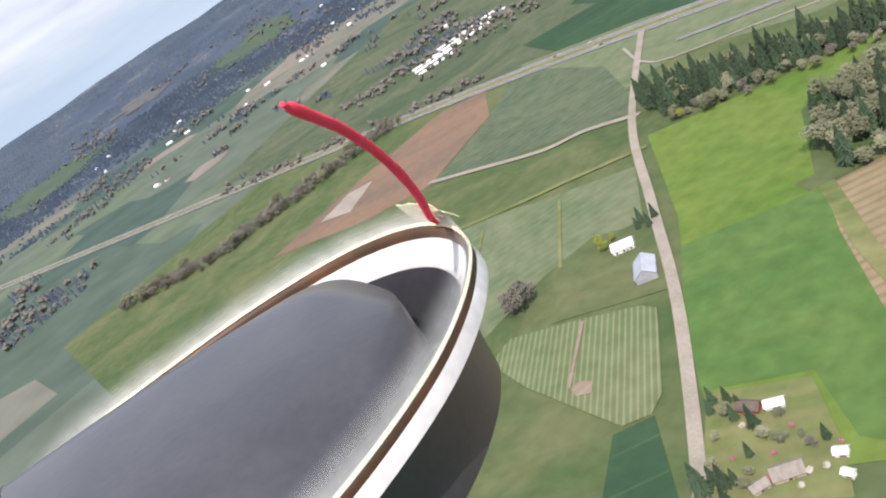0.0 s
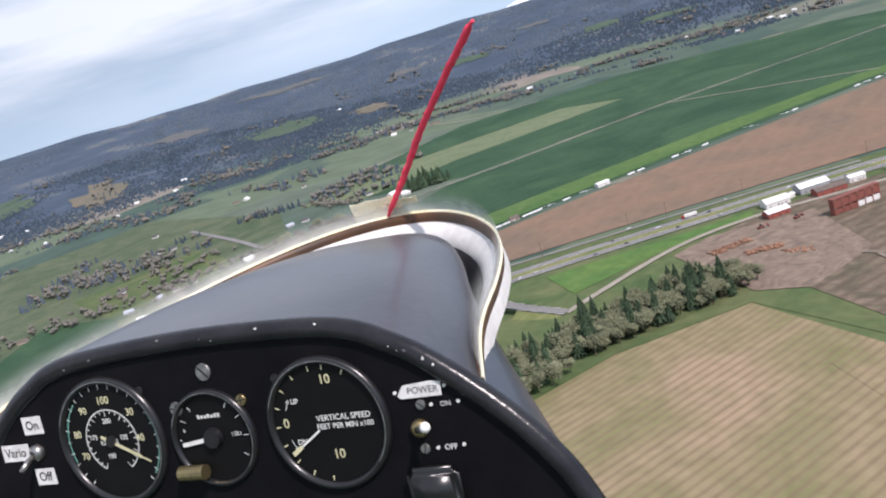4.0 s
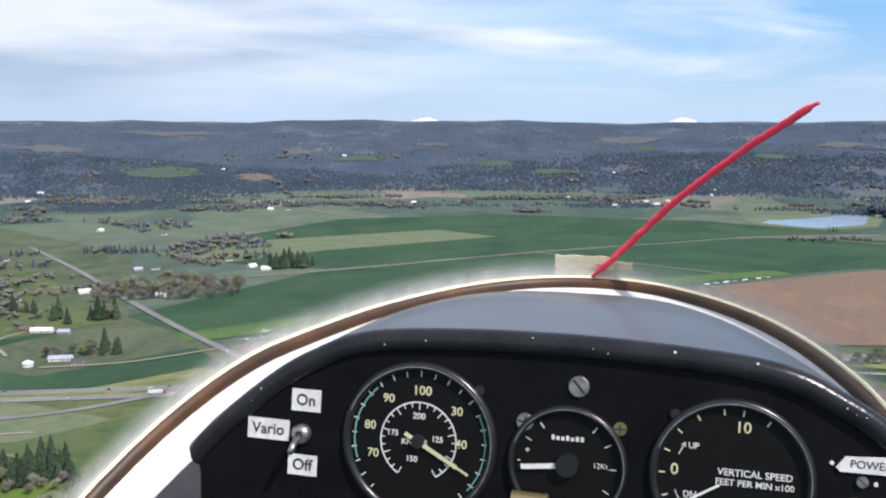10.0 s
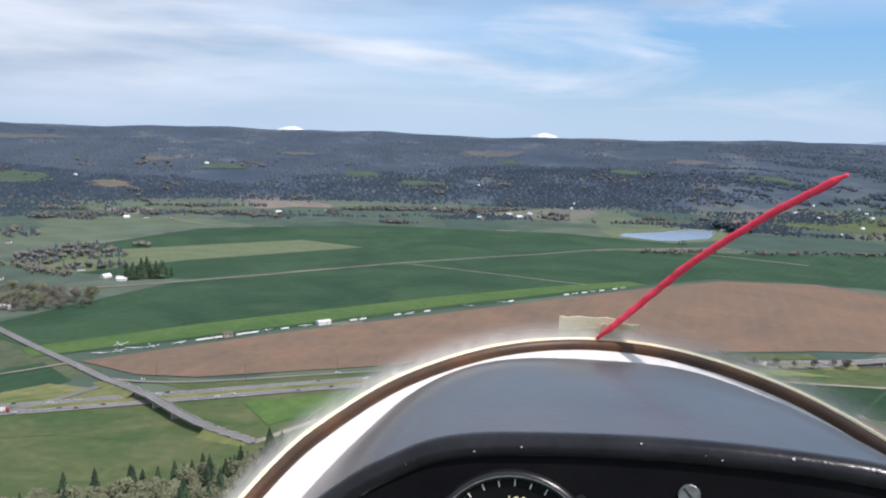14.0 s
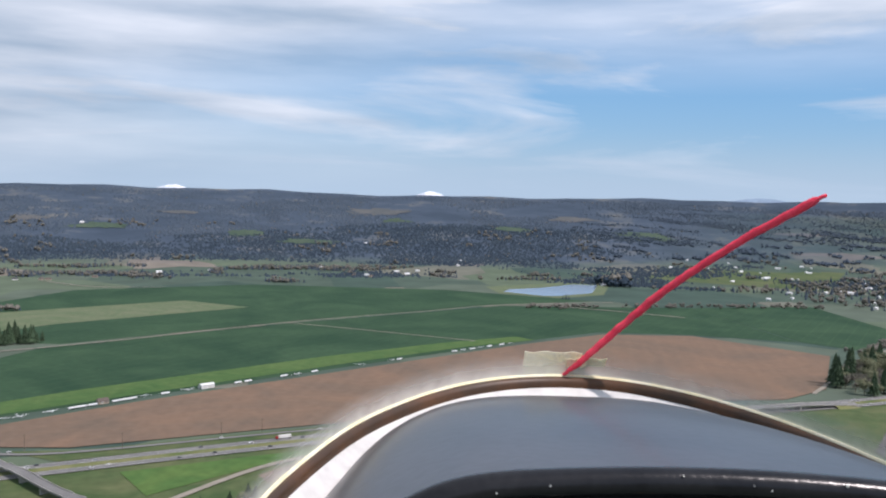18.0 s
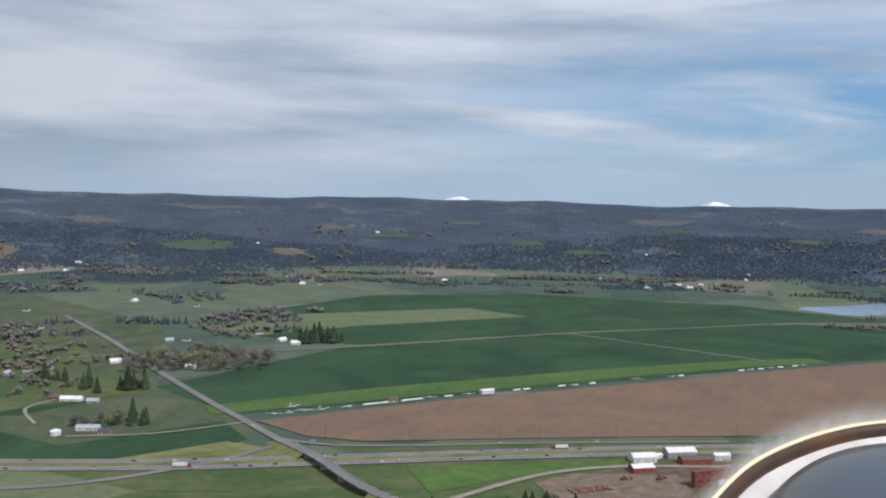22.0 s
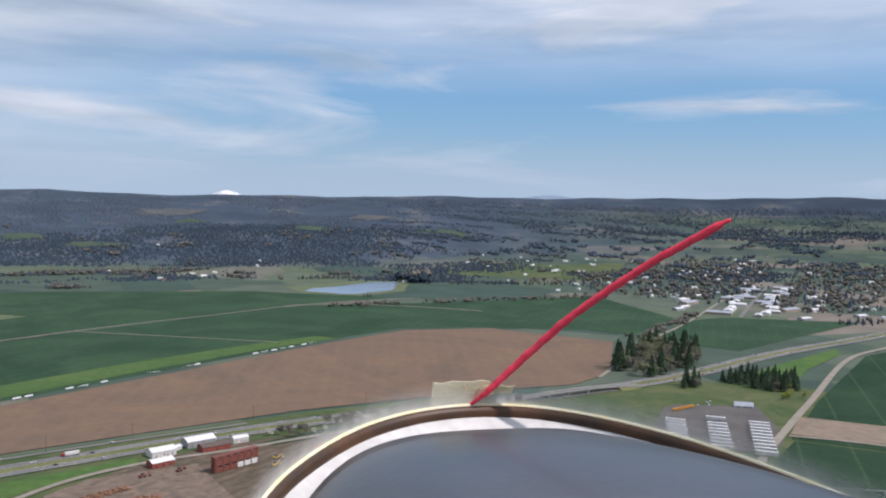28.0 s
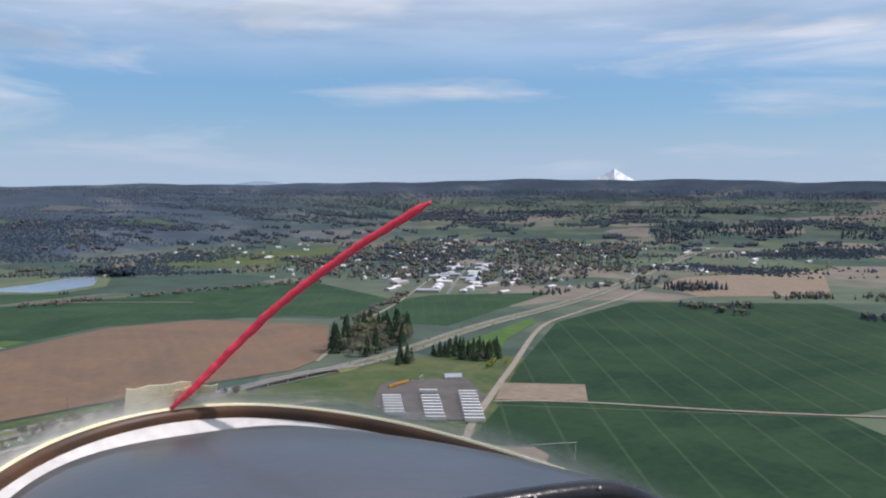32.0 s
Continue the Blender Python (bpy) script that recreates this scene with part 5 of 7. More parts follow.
# the farm by the lane
barn = house("barn", 20, 13, 4.5, M_wall_g, M_roof_g, "grey barn with a blue-grey metal roof beside the lane", "barn", 2)
barn.matrix_basis = pose(-353, 297, 0, 0, 0, -52)
fh = house("farmhouse", 14, 9, 3.6, M_wall_w, M_roof_w, "white farmhouse with a pale roof among trees", "house", 3)
fh.matrix_basis = pose(-388, 320, 0, 0, 0, 38)
for x, y, t, w, d, m1, m2, lab in ((-223, 213, 30, 8, 5, M_wall_w, M_roof_w, "small white shed with a flat pale roof"), (-233, 209, 10, 10, 6, M_wall_r, M_roof_b, "red-brown shed in a farmyard"),
                                   (-200, 181, 40, 12, 8, M_wall_t, M_roof_t, "tan farmhouse with a pale brown roof"), (-185, 195, 20, 5, 4, M_wall_w, M_roof_w, "little white outbuilding in a farmyard"),
                                   (-207, 171, 60, 7, 5, M_wall_t, M_roof_t, "tan farm shed among shrubs"), (-178, 186, 0, 4, 3, M_wall_w, M_roof_w, "small white garden shed")):
    hb = house("farm_shed", w, d, 2.6, m1, m2, lab, "shed", 1)
    hb.matrix_basis = pose(x, y, 0, 0, 0, t)
# farms west of the crossroad
for x, y, t, w, d, m1, m2, lab in ((-493, 861, 15, 24, 8, M_wall_w, M_roof_g, "long white ranch house with a grey roof"), (-505, 872, 15, 10, 8, M_wall_w, M_roof_d, "white garage beside a ranch house"),
                                   (-470, 852, 15, 12, 7, M_wall_t, M_roof_d, "low tan farm building"), (-582, 979, 8, 26, 9, M_wall_w, M_roof_w, "long white metal-roofed farm building"),
                                   (-605, 984, 8, 14, 10, M_wall_r, M_roof_b, "red barn with a brown roof"), (-552, 975, 8, 14, 8, M_wall_g, M_roof_g, "grey farm shed beside a white building"),
                                   (-715, 997, 20, 16, 10, M_wall_w, M_roof_w, "white farmhouse in a paddock"), (771, 847, -35, 22, 11, M_wall_w, M_roof_g, "white house with a grey roof beside a lot")):
    hb = house("farm_building", w, d, 3.2, m1, m2, lab, "farm building", 3)
    hb.matrix_basis = pose(x, y, 0, 0, 0, t)


def tank(x, y, r, h, label):
    ob = tagged(new("storage_tank"), label, "tank")
    ob.matrix_basis = pose(x, y, 0)
    part("drum", disc(bmesh.new(), 0, 0, -0.3, h, r, 20), M_wall_w, ob)
    part("cone_roof", disc(bmesh.new(), 0, 0, h, h + r * 0.45, r * 1.05, 20, 0.2), M_roof_w, ob)


tank(-515, 836, 5.5, 4.5, "white round grain tank beside a farm lane")
# polytunnels by the stream
tun = tagged(new("polytunnel"), "long white plastic polytunnel", "greenhouse", "polytunnels by the stream")
bm = bmesh.new()
sweep_rows = []
for x in (-32, 32):
    sweep_rows.append([bm.verts.new((x, 3.6 * math.cos(a), 2.9 * math.sin(a))) for a in [math.pi * k / 8 for k in range(9)]])
for k in range(8):
    bm.faces.new((sweep_rows[0][k], sweep_rows[0][k + 1], sweep_rows[1][k + 1], sweep_rows[1][k]))
bm.faces.new(sweep_rows[0])
bm.faces.new(list(reversed(sweep_rows[1])))
part("cover", bm, M_roof_w, tun)
part("door_frame", box(bmesh.new(), 32, 32.2, -1.2, 1.2, 0, 2.2), M_door, tun)
tun.matrix_basis = pose(-1150, 800, 0, 0, 0, 65)
for k in range(11):
    copy_thing(tun, pose(-1150 - 13 * (k % 6) - random.uniform(0, 4), 800 + 14 * (k % 6) * 0.5 + 95 * (k // 6 + 0.5 * (k % 2)), 0, 0, 0, 65))


# ---- the overpass and the highway viaduct ----
M_conc = material("pale_concrete", (0.42, 0.40, 0.37), 0.9, vary=(0.34, 0.33, 0.30), scale=0.2, fine=2)
def bridge(name, pts, width, z, label, piers):
    ob = tagged(new(name), label, "bridge")
    rise = []
    n = len(pts)
    for i in range(n):
        rise.append(z * min(1, 3.2 * min(i, n - 1 - i) / (n - 1)) + 1.45)
    bm = bmesh.new()
    a, b = offset_line(pts, -width / 2), offset_line(pts, width / 2)
    rows = [[bm.verts.new((*a[i], rise[i])), bm.verts.new((*b[i], rise[i])), bm.verts.new((*b[i], rise[i] - 1.2)), bm.verts.new((*a[i], rise[i] - 1.2))] for i in range(n)]
    for i in range(n - 1):
        for k in range(4):
            bm.faces.new((rows[i][k], rows[i][(k + 1) % 4], rows[i + 1][(k + 1) % 4], rows[i + 1][k]))
    bmesh.ops.recalc_face_normals(bm, faces=bm.faces)
    part("deck", bm, M_asphalt, ob, "grey road deck")
    for s in (-1, 1):
        c = offset_line(pts, s * width / 2)
        for i in range(n - 1):
            (x0, y0), (x1, y1) = c[i], c[i + 1]
            L, t = math.hypot(x1 - x0, y1 - y0), math.degrees(math.atan2(y1 - y0, x1 - x0))
            part("parapet", box(bmesh.new(), 0, L, -0.2, 0.2, 0, 0.9, pose(x0, y0, min(rise[i], rise[i + 1]), 0, 0, t)), M_conc, ob)
    for i in piers:
        (x, y) = pts[i]
        t = math.degrees(math.atan2(pts[i + 1][1] - y, pts[i + 1][0] - x))
        part("pier", box(bmesh.new(), -0.7, 0.7, -width * 0.42, width * 0.42, -0.5, rise[i] - 1.1, pose(x, y, 0, 0, 0, t)), M_conc, ob, "concrete pier")
    slopes = {}
    for i in range(n - 1):
        if rise[i] < z * 0.9 or rise[i + 1] < z * 0.9:
            ra, rb = rise[i] - 1.25, rise[i + 1] - 1.25
            for s in (-1, 1):
                q, p = offset_line(pts, s * (width / 2 + 1.6 * z)), offset_line(pts, s * width / 2)
                bm = slopes.setdefault((s, i < n // 2), bmesh.new())
                bm.faces.new([bm.verts.new(v) for v in ((*q[i], 0.0), (*q[i + 1], 0.0), (*p[i + 1], max(rb, 0.1)), (*p[i], max(ra, 0.1)))])
    for bm in slopes.values():
        bmesh.ops.remove_doubles(bm, verts=bm.verts, dist=0.01)
        for fc in bm.faces:
            fc.normal_update()
            if fc.normal.z < 0:
                fc.normal_flip()
        part("embankment", bm, M_meadow, ob, "dry grass bank")
    return ob


bridge("overpass", smooth_line([(-285, 865), (-225, 795), (-165, 722), (-112, 690)], 5), 10, 6.0, "concrete road overpass above the highway", (4, 6, 8))
via = offset_line(smooth_line([(480, 970), (560, 980), (640, 993), (720, 1008)], 5), -11.5)
bridge("viaduct", via, 12.5, 5.0, "pale concrete highway viaduct on short piers", (5, 7, 9))


# ---- cars and trucks on the highway ----
PAINTS = [material("car_paint_" + n, c, 0.3, vary=tuple(0.9 * k for k in c), scale=1, spec=0.6) for n, c in
          (("white", (0.78, 0.78, 0.77)), ("silver", (0.50, 0.51, 0.52)), ("black", (0.03, 0.03, 0.035)), ("red", (0.32, 0.03, 0.03)), ("grey", (0.16, 0.165, 0.17)))]
M_tyre = material("tyre_rubber", (0.02, 0.02, 0.02), 0.9, scale=8)
wheel_me = bmesh.new()
disc(wheel_me, 0, 0, -0.11, 0.11, 0.33, 14)
wheel_me = mesh_of("wheel", wheel_me, M_tyre)


def car(paint, name):
    ob = tagged(new("car"), name + " car on the highway", "car", "cars on the highway")
    bm = box(bmesh.new(), -2.25, 2.25, -0.9, 0.9, 0.3, 0.85)
    bmesh.ops.bevel(bm, geom=bm.edges[:], offset=0.14, segments=2, affect="EDGES")
    part("body", bm, paint, ob)
    bm = bmesh.new()
    lo = [bm.verts.new(p) for p in ((-1.8, -0.8, 0.84), (1.1, -0.8, 0.84), (1.1, 0.8, 0.84), (-1.8, 0.8, 0.84))]
    up = [bm.verts.new(p) for p in ((-1.2, -0.65, 1.42), (0.35, -0.65, 1.42), (0.35, 0.65, 1.42), (-1.2, 0.65, 1.42))]
    for k in range(4):
        bm.faces.new((lo[k], lo[(k + 1) % 4], up[(k + 1) % 4], up[k]))
    part("window_band", bm, M_glass, ob)
    part("roof", box(bmesh.new(), -1.22, 0.37, -0.66, 0.66, 1.41, 1.47), paint, ob)
    for x in (-1.4, 1.4):
        for y in (-0.82, 0.82):
            shared("wheel", wheel_me, ob, pose(x, y, 0.33, 90))
    return ob


def truck():
    ob = tagged(new("truck"), "white articulated truck with a box trailer", "truck", "trucks on the highway")
    part("trailer", box(bmesh.new(), -9, 4, -1.25, 1.25, 1.1, 4.0), M_wall_w, ob)
    bm = box(bmesh.new(), 4.6, 7.2, -1.2, 1.2, 0.7, 3.4)
    bmesh.ops.bevel(bm, geom=bm.edges[:], offset=0.2, segments=2, affect="EDGES")
    part("cab", bm, PAINTS[3], ob)
    for x in (-8, -6.8, 3, 5.8):
        for y in (-1.1, 1.1):
            shared("wheel", wheel_me, ob, pose(x, y, 0.5, 90) @ Matrix.Scale(1.5, 4))
    return ob


CARS = [car(p, n) for p, n in zip(PAINTS, ("white", "silver", "black", "dark red", "grey"))] + [truck()]
random.seed(8)
lanes = {s: offset_line(hw, s) for s in (-13.2, -9.6, 9.6, 13.2)}
used = set()
spots = []
for s, line in lanes.items():
    i = 8
    while i < len(line) - 14:
        spots.append((s, line, i + random.random()))
        i += random.uniform(0.9, 3.4)
for s, line, f in spots:
    i = int(f)
    (x0, y0), (x1, y1) = line[i], line[i + 1]
    x, y = x0 + (x1 - x0) * (f - i), y0 + (y1 - y0) * (f - i)
    if 470 < x < 730 and s < 0:
        continue
    t = math.degrees(math.atan2(y1 - y0, x1 - x0)) + (180 if s > 0 else 0)
    k = random.choices(range(6), (5, 3, 3, 1, 2, 0.35))[0]
    m = pose(x, y, 1.06, 0, 0, t)
    if k in used:
        copy_thing(CARS[k], m)
    else:
        used.add(k)
        CARS[k].matrix_basis = m
for k in range(6):
    if k not in used:
        CARS[k].matrix_basis = pose(-225 + 5 * k, 818, 1.06, 0, 0, 15)
for x, y, t in ((-250, 866, 0), (-60, 901, 15), (-330, 912, 130), (40, 928, 14)):
    copy_thing(CARS[0], pose(x, y, 1.15, 0, 0, t))

# power poles
M_pole = material("weathered_pole", (0.16, 0.12, 0.09), 0.95, scale=1)
pole = tagged(new("utility_pole"), "dark wooden utility pole beside the highway", "utility pole", "utility poles")
part("post", disc(bmesh.new(), 0, 0, -0.5, 17, 0.28, 8, 0.18), M_pole, pole)
part("cross_arm", box(bmesh.new(), -1.4, 1.4, -0.1, 0.1, 15.6, 15.85), M_pole, pole)
pole.matrix_basis = pose(-150, 872, 0)
for x, y in ((-20, 915), (60, 938), (190, 975), (330, 1000), (-238, 872), (-60, 904)):
    copy_thing(pole, pose(x, y, 0, 0, 0, 12))


# ---- parked gliders and trailers along the ploughed field ----
M_gel = material("white_gelcoat", (0.82, 0.82, 0.81), 0.3, vary=(0.76, 0.76, 0.75), scale=0.5, spec=0.6)


def parked_glider():
    ob = tagged(new("parked_glider"), "white glider parked on the grass", "glider", "gliders on the airfield")
    bm = bmesh.new()
    prof = [(3.6, 0.05, 0.75), (3.0, 0.32, 0.8), (2.0, 0.42, 0.85), (0.8, 0.42, 0.9), (-0.5, 0.26, 0.95), (-2.5, 0.14, 1.0), (-4.2, 0.08, 1.05)]
    rows = [[bm.verts.new((x, r * 0.8 * math.cos(math.pi * k / 4), z + r * math.sin(math.pi * k / 4))) for k in range(8)] for x, r, z in prof]
    for i in range(len(rows) - 1):
        for k in range(8):
            bm.faces.new((rows[i][k], rows[i][(k + 1) % 8], rows[i + 1][(k + 1) % 8], rows[i + 1][k]))
    part("fuselage", bm, M_gel, ob, smooth=True)
    for s in (-1, 1):
        bm = bmesh.new()
        pts = [(0.55, 0.3, 1.05), (-0.45, 0.3, 1.05), (-0.10, 7.8, 1.35), (0.35, 7.8, 1.35)]
        lo = [bm.verts.new((x, y * s, z)) for x, y, z in pts]
        up = [bm.verts.new((x, y * s, z + 0.12)) for x, y, z in pts]
        bm.faces.new(up)
        bm.faces.new(list(reversed(lo)))
        for k in range(4):
            bm.faces.new((lo[k], lo[(k + 1) % 4], up[(k + 1) % 4], up[k]))
        bmesh.ops.recalc_face_normals(bm, faces=bm.faces)
        part("wing", bm, M_gel, ob)
    part("fin", box(bmesh.new(), -4.4, -3.6, -0.05, 0.05, 1.0, 2.3), M_gel, ob)
    part("tailplane", box(bmesh.new(), -4.4, -3.8, -1.4, 1.4, 2.25, 2.34), M_gel, ob)
    bm = bmesh.new()
    bmesh.ops.create_uvsphere(bm, u_segments=10, v_segments=6, radius=0.5, matrix=pose(1.6, 0, 1.15) @ Matrix.Diagonal((1.7, 0.66, 0.62, 1)))
    part("canopy", bm, M_glass, ob, smooth=True)
    return ob


def trailer():
    ob = tagged(new("glider_trailer"), "long narrow white glider trailer", "trailer", "trailers on the airfield")
    bm = box(bmesh.new(), -4.6, 4.6, -0.9, 0.9, 0.5, 1.9)
    bmesh.ops.bevel(bm, geom=bm.edges[:], offset=0.3, segments=2, affect="EDGES")
    part("box_body", bm, M_gel, ob)
    part("drawbar", box(bmesh.new(), 4.5, 6.2, -0.06, 0.06, 0.45, 0.55), M_tyre, ob)
    for y in (-0.95, 0.95):
        shared("wheel", wheel_me, ob, pose(0, y, 0.33, 90))
    return ob


random.seed(12)
gl, trl = parked_glider(), trailer()
line = [(-330, 952), (-160, 1085), (120, 1276), (404, 1466)]
first = {id(gl): True, id(trl): True}
for f, k, d in [(0.02, 0, 8), (0.05, 0, 6), (0.08, 0, 10), (0.11, 0, 6), (0.07, 0, 34), (0.16, 0, 6), (0.20, 1, 5), (0.215, 1, 5), (0.235, 1, 5), (0.25, 0, 7), (0.28, 1, 5), (0.295, 1, 5), (0.31, 1, 5), (0.335, 0, 8),
                (0.36, 1, 5), (0.39, 0, 8), (0.46, 1, 6), (0.475, 1, 6), (0.53, 1, 6), (0.55, 0, 6), (0.58, 1, 6), (0.66, 0, 8), (0.72, 0, 7), (0.735, 1, 6), (0.85, 1, 6), (0.87, 0, 8), (0.89, 1, 6),
                (0.91, 0, 8), (0.93, 1, 6), (0.96, 1, 6), (0.98, 0, 8)]:
    q = f * 3
    i = min(int(q), 2)
    (x0, y0), (x1, y1) = line[i], line[i + 1]
    L = math.hypot(x1 - x0, y1 - y0)
    x, y = x0 + (x1 - x0) * (q - i) - (y1 - y0) / L * d, y0 + (y1 - y0) * (q - i) + (x1 - x0) / L * d
    t = math.degrees(math.atan2(y1 - y0, x1 - x0)) + (random.choice((80, 100, -75, 60)) if k == 0 else random.uniform(-8, 8))
    ob = (gl, trl)[k]
    m = pose(x, y, 0.75, 0, random.choice((-4, 4)) if k == 0 else 0, t) @ Matrix.Scale(1.25, 4)
    if first[id(ob)]:
        first[id(ob)] = False
        ob.matrix_basis = m
        ob.scale = (1.25, 1.25, 1.25)
    else:
        c = copy_thing(ob, m)
        c.scale = (1.25, 1.25, 1.25)
clubhouse = house("club_house", 12, 8, 3, M_wall_t, M_roof_b, "small brown-roofed hut on the airfield", "hut", 2)
clubhouse.matrix_basis = pose(-205, 1062, 0.8, 0, 0, 38)
hangar = house("hangar", 18, 9, 4, M_wall_w, M_roof_w, "white hangar beside the glider field", "hangar", 0, 0.15)
hangar.matrix_basis = pose(-95, 1140, 0.8, 0, 0, 34)

# ---- the bus and trailer lot beside the road ----
M_lot = material("dark_gravel_lot", (0.085, 0.08, 0.075), 0.95, vary=(0.12, 0.11, 0.10), scale=0.03, fine=0.4)
sheet("lot", [(602, 800), (672, 876), (700, 884), (788, 842), (738, 757), (700, 706), (650, 672), (588, 728)], 0.9, M_lot, "grey paved vehicle lot", "parking lot")
random.seed(31)


def box_trailer(top):
    ob = tagged(new("box_trailer"), "long white box trailer parked in a row", "trailer", "trailers in the lot")
    bm = box(bmesh.new(), -8, 8, -1.3, 1.3, 1.1, 3.9)
    part("box_body", bm, M_wall_w, ob)
    part("roof", box(bmesh.new(), -8.05, 8.05, -1.32, 1.32, 3.9, 4.0), top, ob)
    part("leg", box(bmesh.new(), 5.2, 5.5, -0.9, 0.9, 0, 1.1), M_tyre, ob)
    for x in (-6.8, -5.6):
        for y in (-1.1, 1.1):
            shared("wheel", wheel_me, ob, pose(x, y, 0.5, 90) @ Matrix.Scale(1.5, 4))
    return ob


bt = box_trailer(M_roof_w)
started = False
for (xa, ya), (xb, yb), n in (((644, 818), (592, 745), 8), ((688, 800), (612, 700), 10), ((728, 775), (640, 668), 11)):
    for k in range(n):
        if random.random() < 0.08:
            continue
        x, y = xa + (xb - xa) * k / (n - 1), ya + (yb - ya) * k / (n - 1)
        m = pose(x, y, 1.05, 0, 0, -42 + random.uniform(-1, 1)) @ Matrix.Scale(1.35, 4)
        if started:
            copy_thing(bt, m).scale = (1.35, 1.35, 1.35)
        else:
            started = True
            bt.matrix_basis = m
M_bus = material("school_bus_yellow", (0.72, 0.34, 0.03), 0.45, scale=1)
bus = tagged(new("school_bus"), "orange-yellow school bus parked in a row", "bus", "buses in the lot")
bm = box(bmesh.new(), -5.5, 5.5, -1.25, 1.25, 0.7, 3.1)
bmesh.ops.bevel(bm, geom=bm.edges[:], offset=0.25, segments=2, affect="EDGES")
part("body", bm, M_bus, bus)
for y in (-1.27, 1.27):
    part("window_band", box(bmesh.new(), -4.8, 4.4, y - 0.02, y + 0.02, 1.9, 2.6), M_glass, bus)
part("hood", box(bmesh.new(), 5.4, 6.6, -1.0, 1.0, 0.7, 1.7), M_bus, bus)
for x in (-3.6, 4.6):
    for y in (-1.1, 1.1):
        shared("wheel", wheel_me, bus, pose(x, y, 0.5, 90) @ Matrix.Scale(1.5, 4))
bus.matrix_basis = pose(676, 858, 1.05, 0, 0, 20)
for k in range(1, 8):
    copy_thing(bus, pose(676 + 4.2 * k, 858 + 1.0 * k, 1.05, 0, 0, 20))
for x, y, t in ((735, 868, 20), (742, 880, 20), (750, 884, 20), (720, 872, 20)):
    copy_thing(CARS[0], pose(x, y, 1.0, 0, 0, t))
M_sand = material("infield_sand", (0.26, 0.20, 0.145), 0.95, vary=(0.21, 0.165, 0.12), scale=0.05, fine=0.5)
sheet("ball_field", [(552, 592), (575, 600), (622, 566), (612, 538), (575, 515), (545, 545)], 0.9, M_sand, "tan infield of a ball field", "ball field")
fence = tagged(new("fence"), "low white fence round the ball field", "fence")
for (x0, y0), (x1, y1) in (((662, 548), (584, 486)), ((552, 610), (530, 585)), ((552, 610), (662, 548))):
    n = 9
    t = math.degrees(math.atan2(y1 - y0, x1 - x0))
    L = math.hypot(x1 - x0, y1 - y0)
    for k in range(n):
        part("post", box(bmesh.new(), -0.08, 0.08, -0.08, 0.08, 0, 1.6, pose(x0 + (x1 - x0) * k / (n - 1), y0 + (y1 - y0) * k / (n - 1), 0.3)), M_wall_w, fence)
    part("rail", box(bmesh.new(), 0, L, -0.06, 0.06, 1.0, 1.6 if t < -90 or L > 90 and t > -60 else 1.2, pose(x0, y0, 0.3, 0, 0, t)), M_wall_w, fence)
tank(583, 562, 2.2, 1.8, "small white tank on the infield")

# ---- the sawmill ----
M_chip = material("red_brown_bark_chips", (0.20, 0.085, 0.045), 0.95, vary=(0.145, 0.062, 0.036), scale=0.12, fine=1.2, bump=0.5)
M_chip_d = material("dark_bark_mulch", (0.035, 0.027, 0.028), 0.95, vary=(0.055, 0.042, 0.04), scale=0.12, fine=1.2, bump=0.5)
M_chip_l = material("pale_sawdust", (0.55, 0.36, 0.20), 0.95, vary=(0.46, 0.30, 0.16), scale=0.12, fine=1.2, bump=0.4)
M_log = material("peeled_log", (0.30, 0.16, 0.095), 0.9, vary=(0.20, 0.10, 0.062), scale=0.3, fine=2, per_object=0.3)
M_logend = material("sawn_log_end", (0.58, 0.42, 0.27), 0.9, scale=1, per_object=0.2)
M_rust = material("rust_red_steel", (0.22, 0.065, 0.045), 0.75, vary=(0.15, 0.05, 0.04), scale=0.5, fine=4)
M_yellow = material("machine_yellow", (0.60, 0.40, 0.05), 0.5, scale=1)


def heap(name, x, y, rx, ry, h, mat, label, turn=0, seed=1, ridge=0.0):
    bm = bmesh.new()
    n, m = 28, 9
    rows = []
    for j in range(m):
        f = j / (m - 1)
        row = []
        for k in range(n):
            a = 2 * math.pi * k / n
            wob = 1 + 0.16 * noise.noise((math.cos(a) * 1.4 + seed * 3.1, math.sin(a) * 1.4, f * 2)) + 0.05 * noise.noise((math.cos(a) * 5 + seed, math.sin(a) * 5, f * 6))
            px = (rx * (1 - f) + ridge * f * 0.98) * math.cos(a) * wob
            py = (ry * (1 - f) + 0.6 * f) * math.sin(a) * wob
            row.append(bm.verts.new((px, py, h * (f ** 0.92) - 0.4 + (0.3 * noise.noise((px * 0.3, py * 0.3, seed)) if f > 0 else 0))))
        rows.append(row)
    for j in range(m - 1):
        for k in range(n):
            bm.faces.new((rows[j][k], rows[j][(k + 1) % n], rows[j + 1][(k + 1) % n], rows[j + 1][k]))
    bm.faces.new(rows[-1])
    ob = new(name, mesh_of(name, bm, mat))
    ob.matrix_basis = pose(x, y, 0.6, 0, 0, turn)
    return tagged(ob, label, "pile")


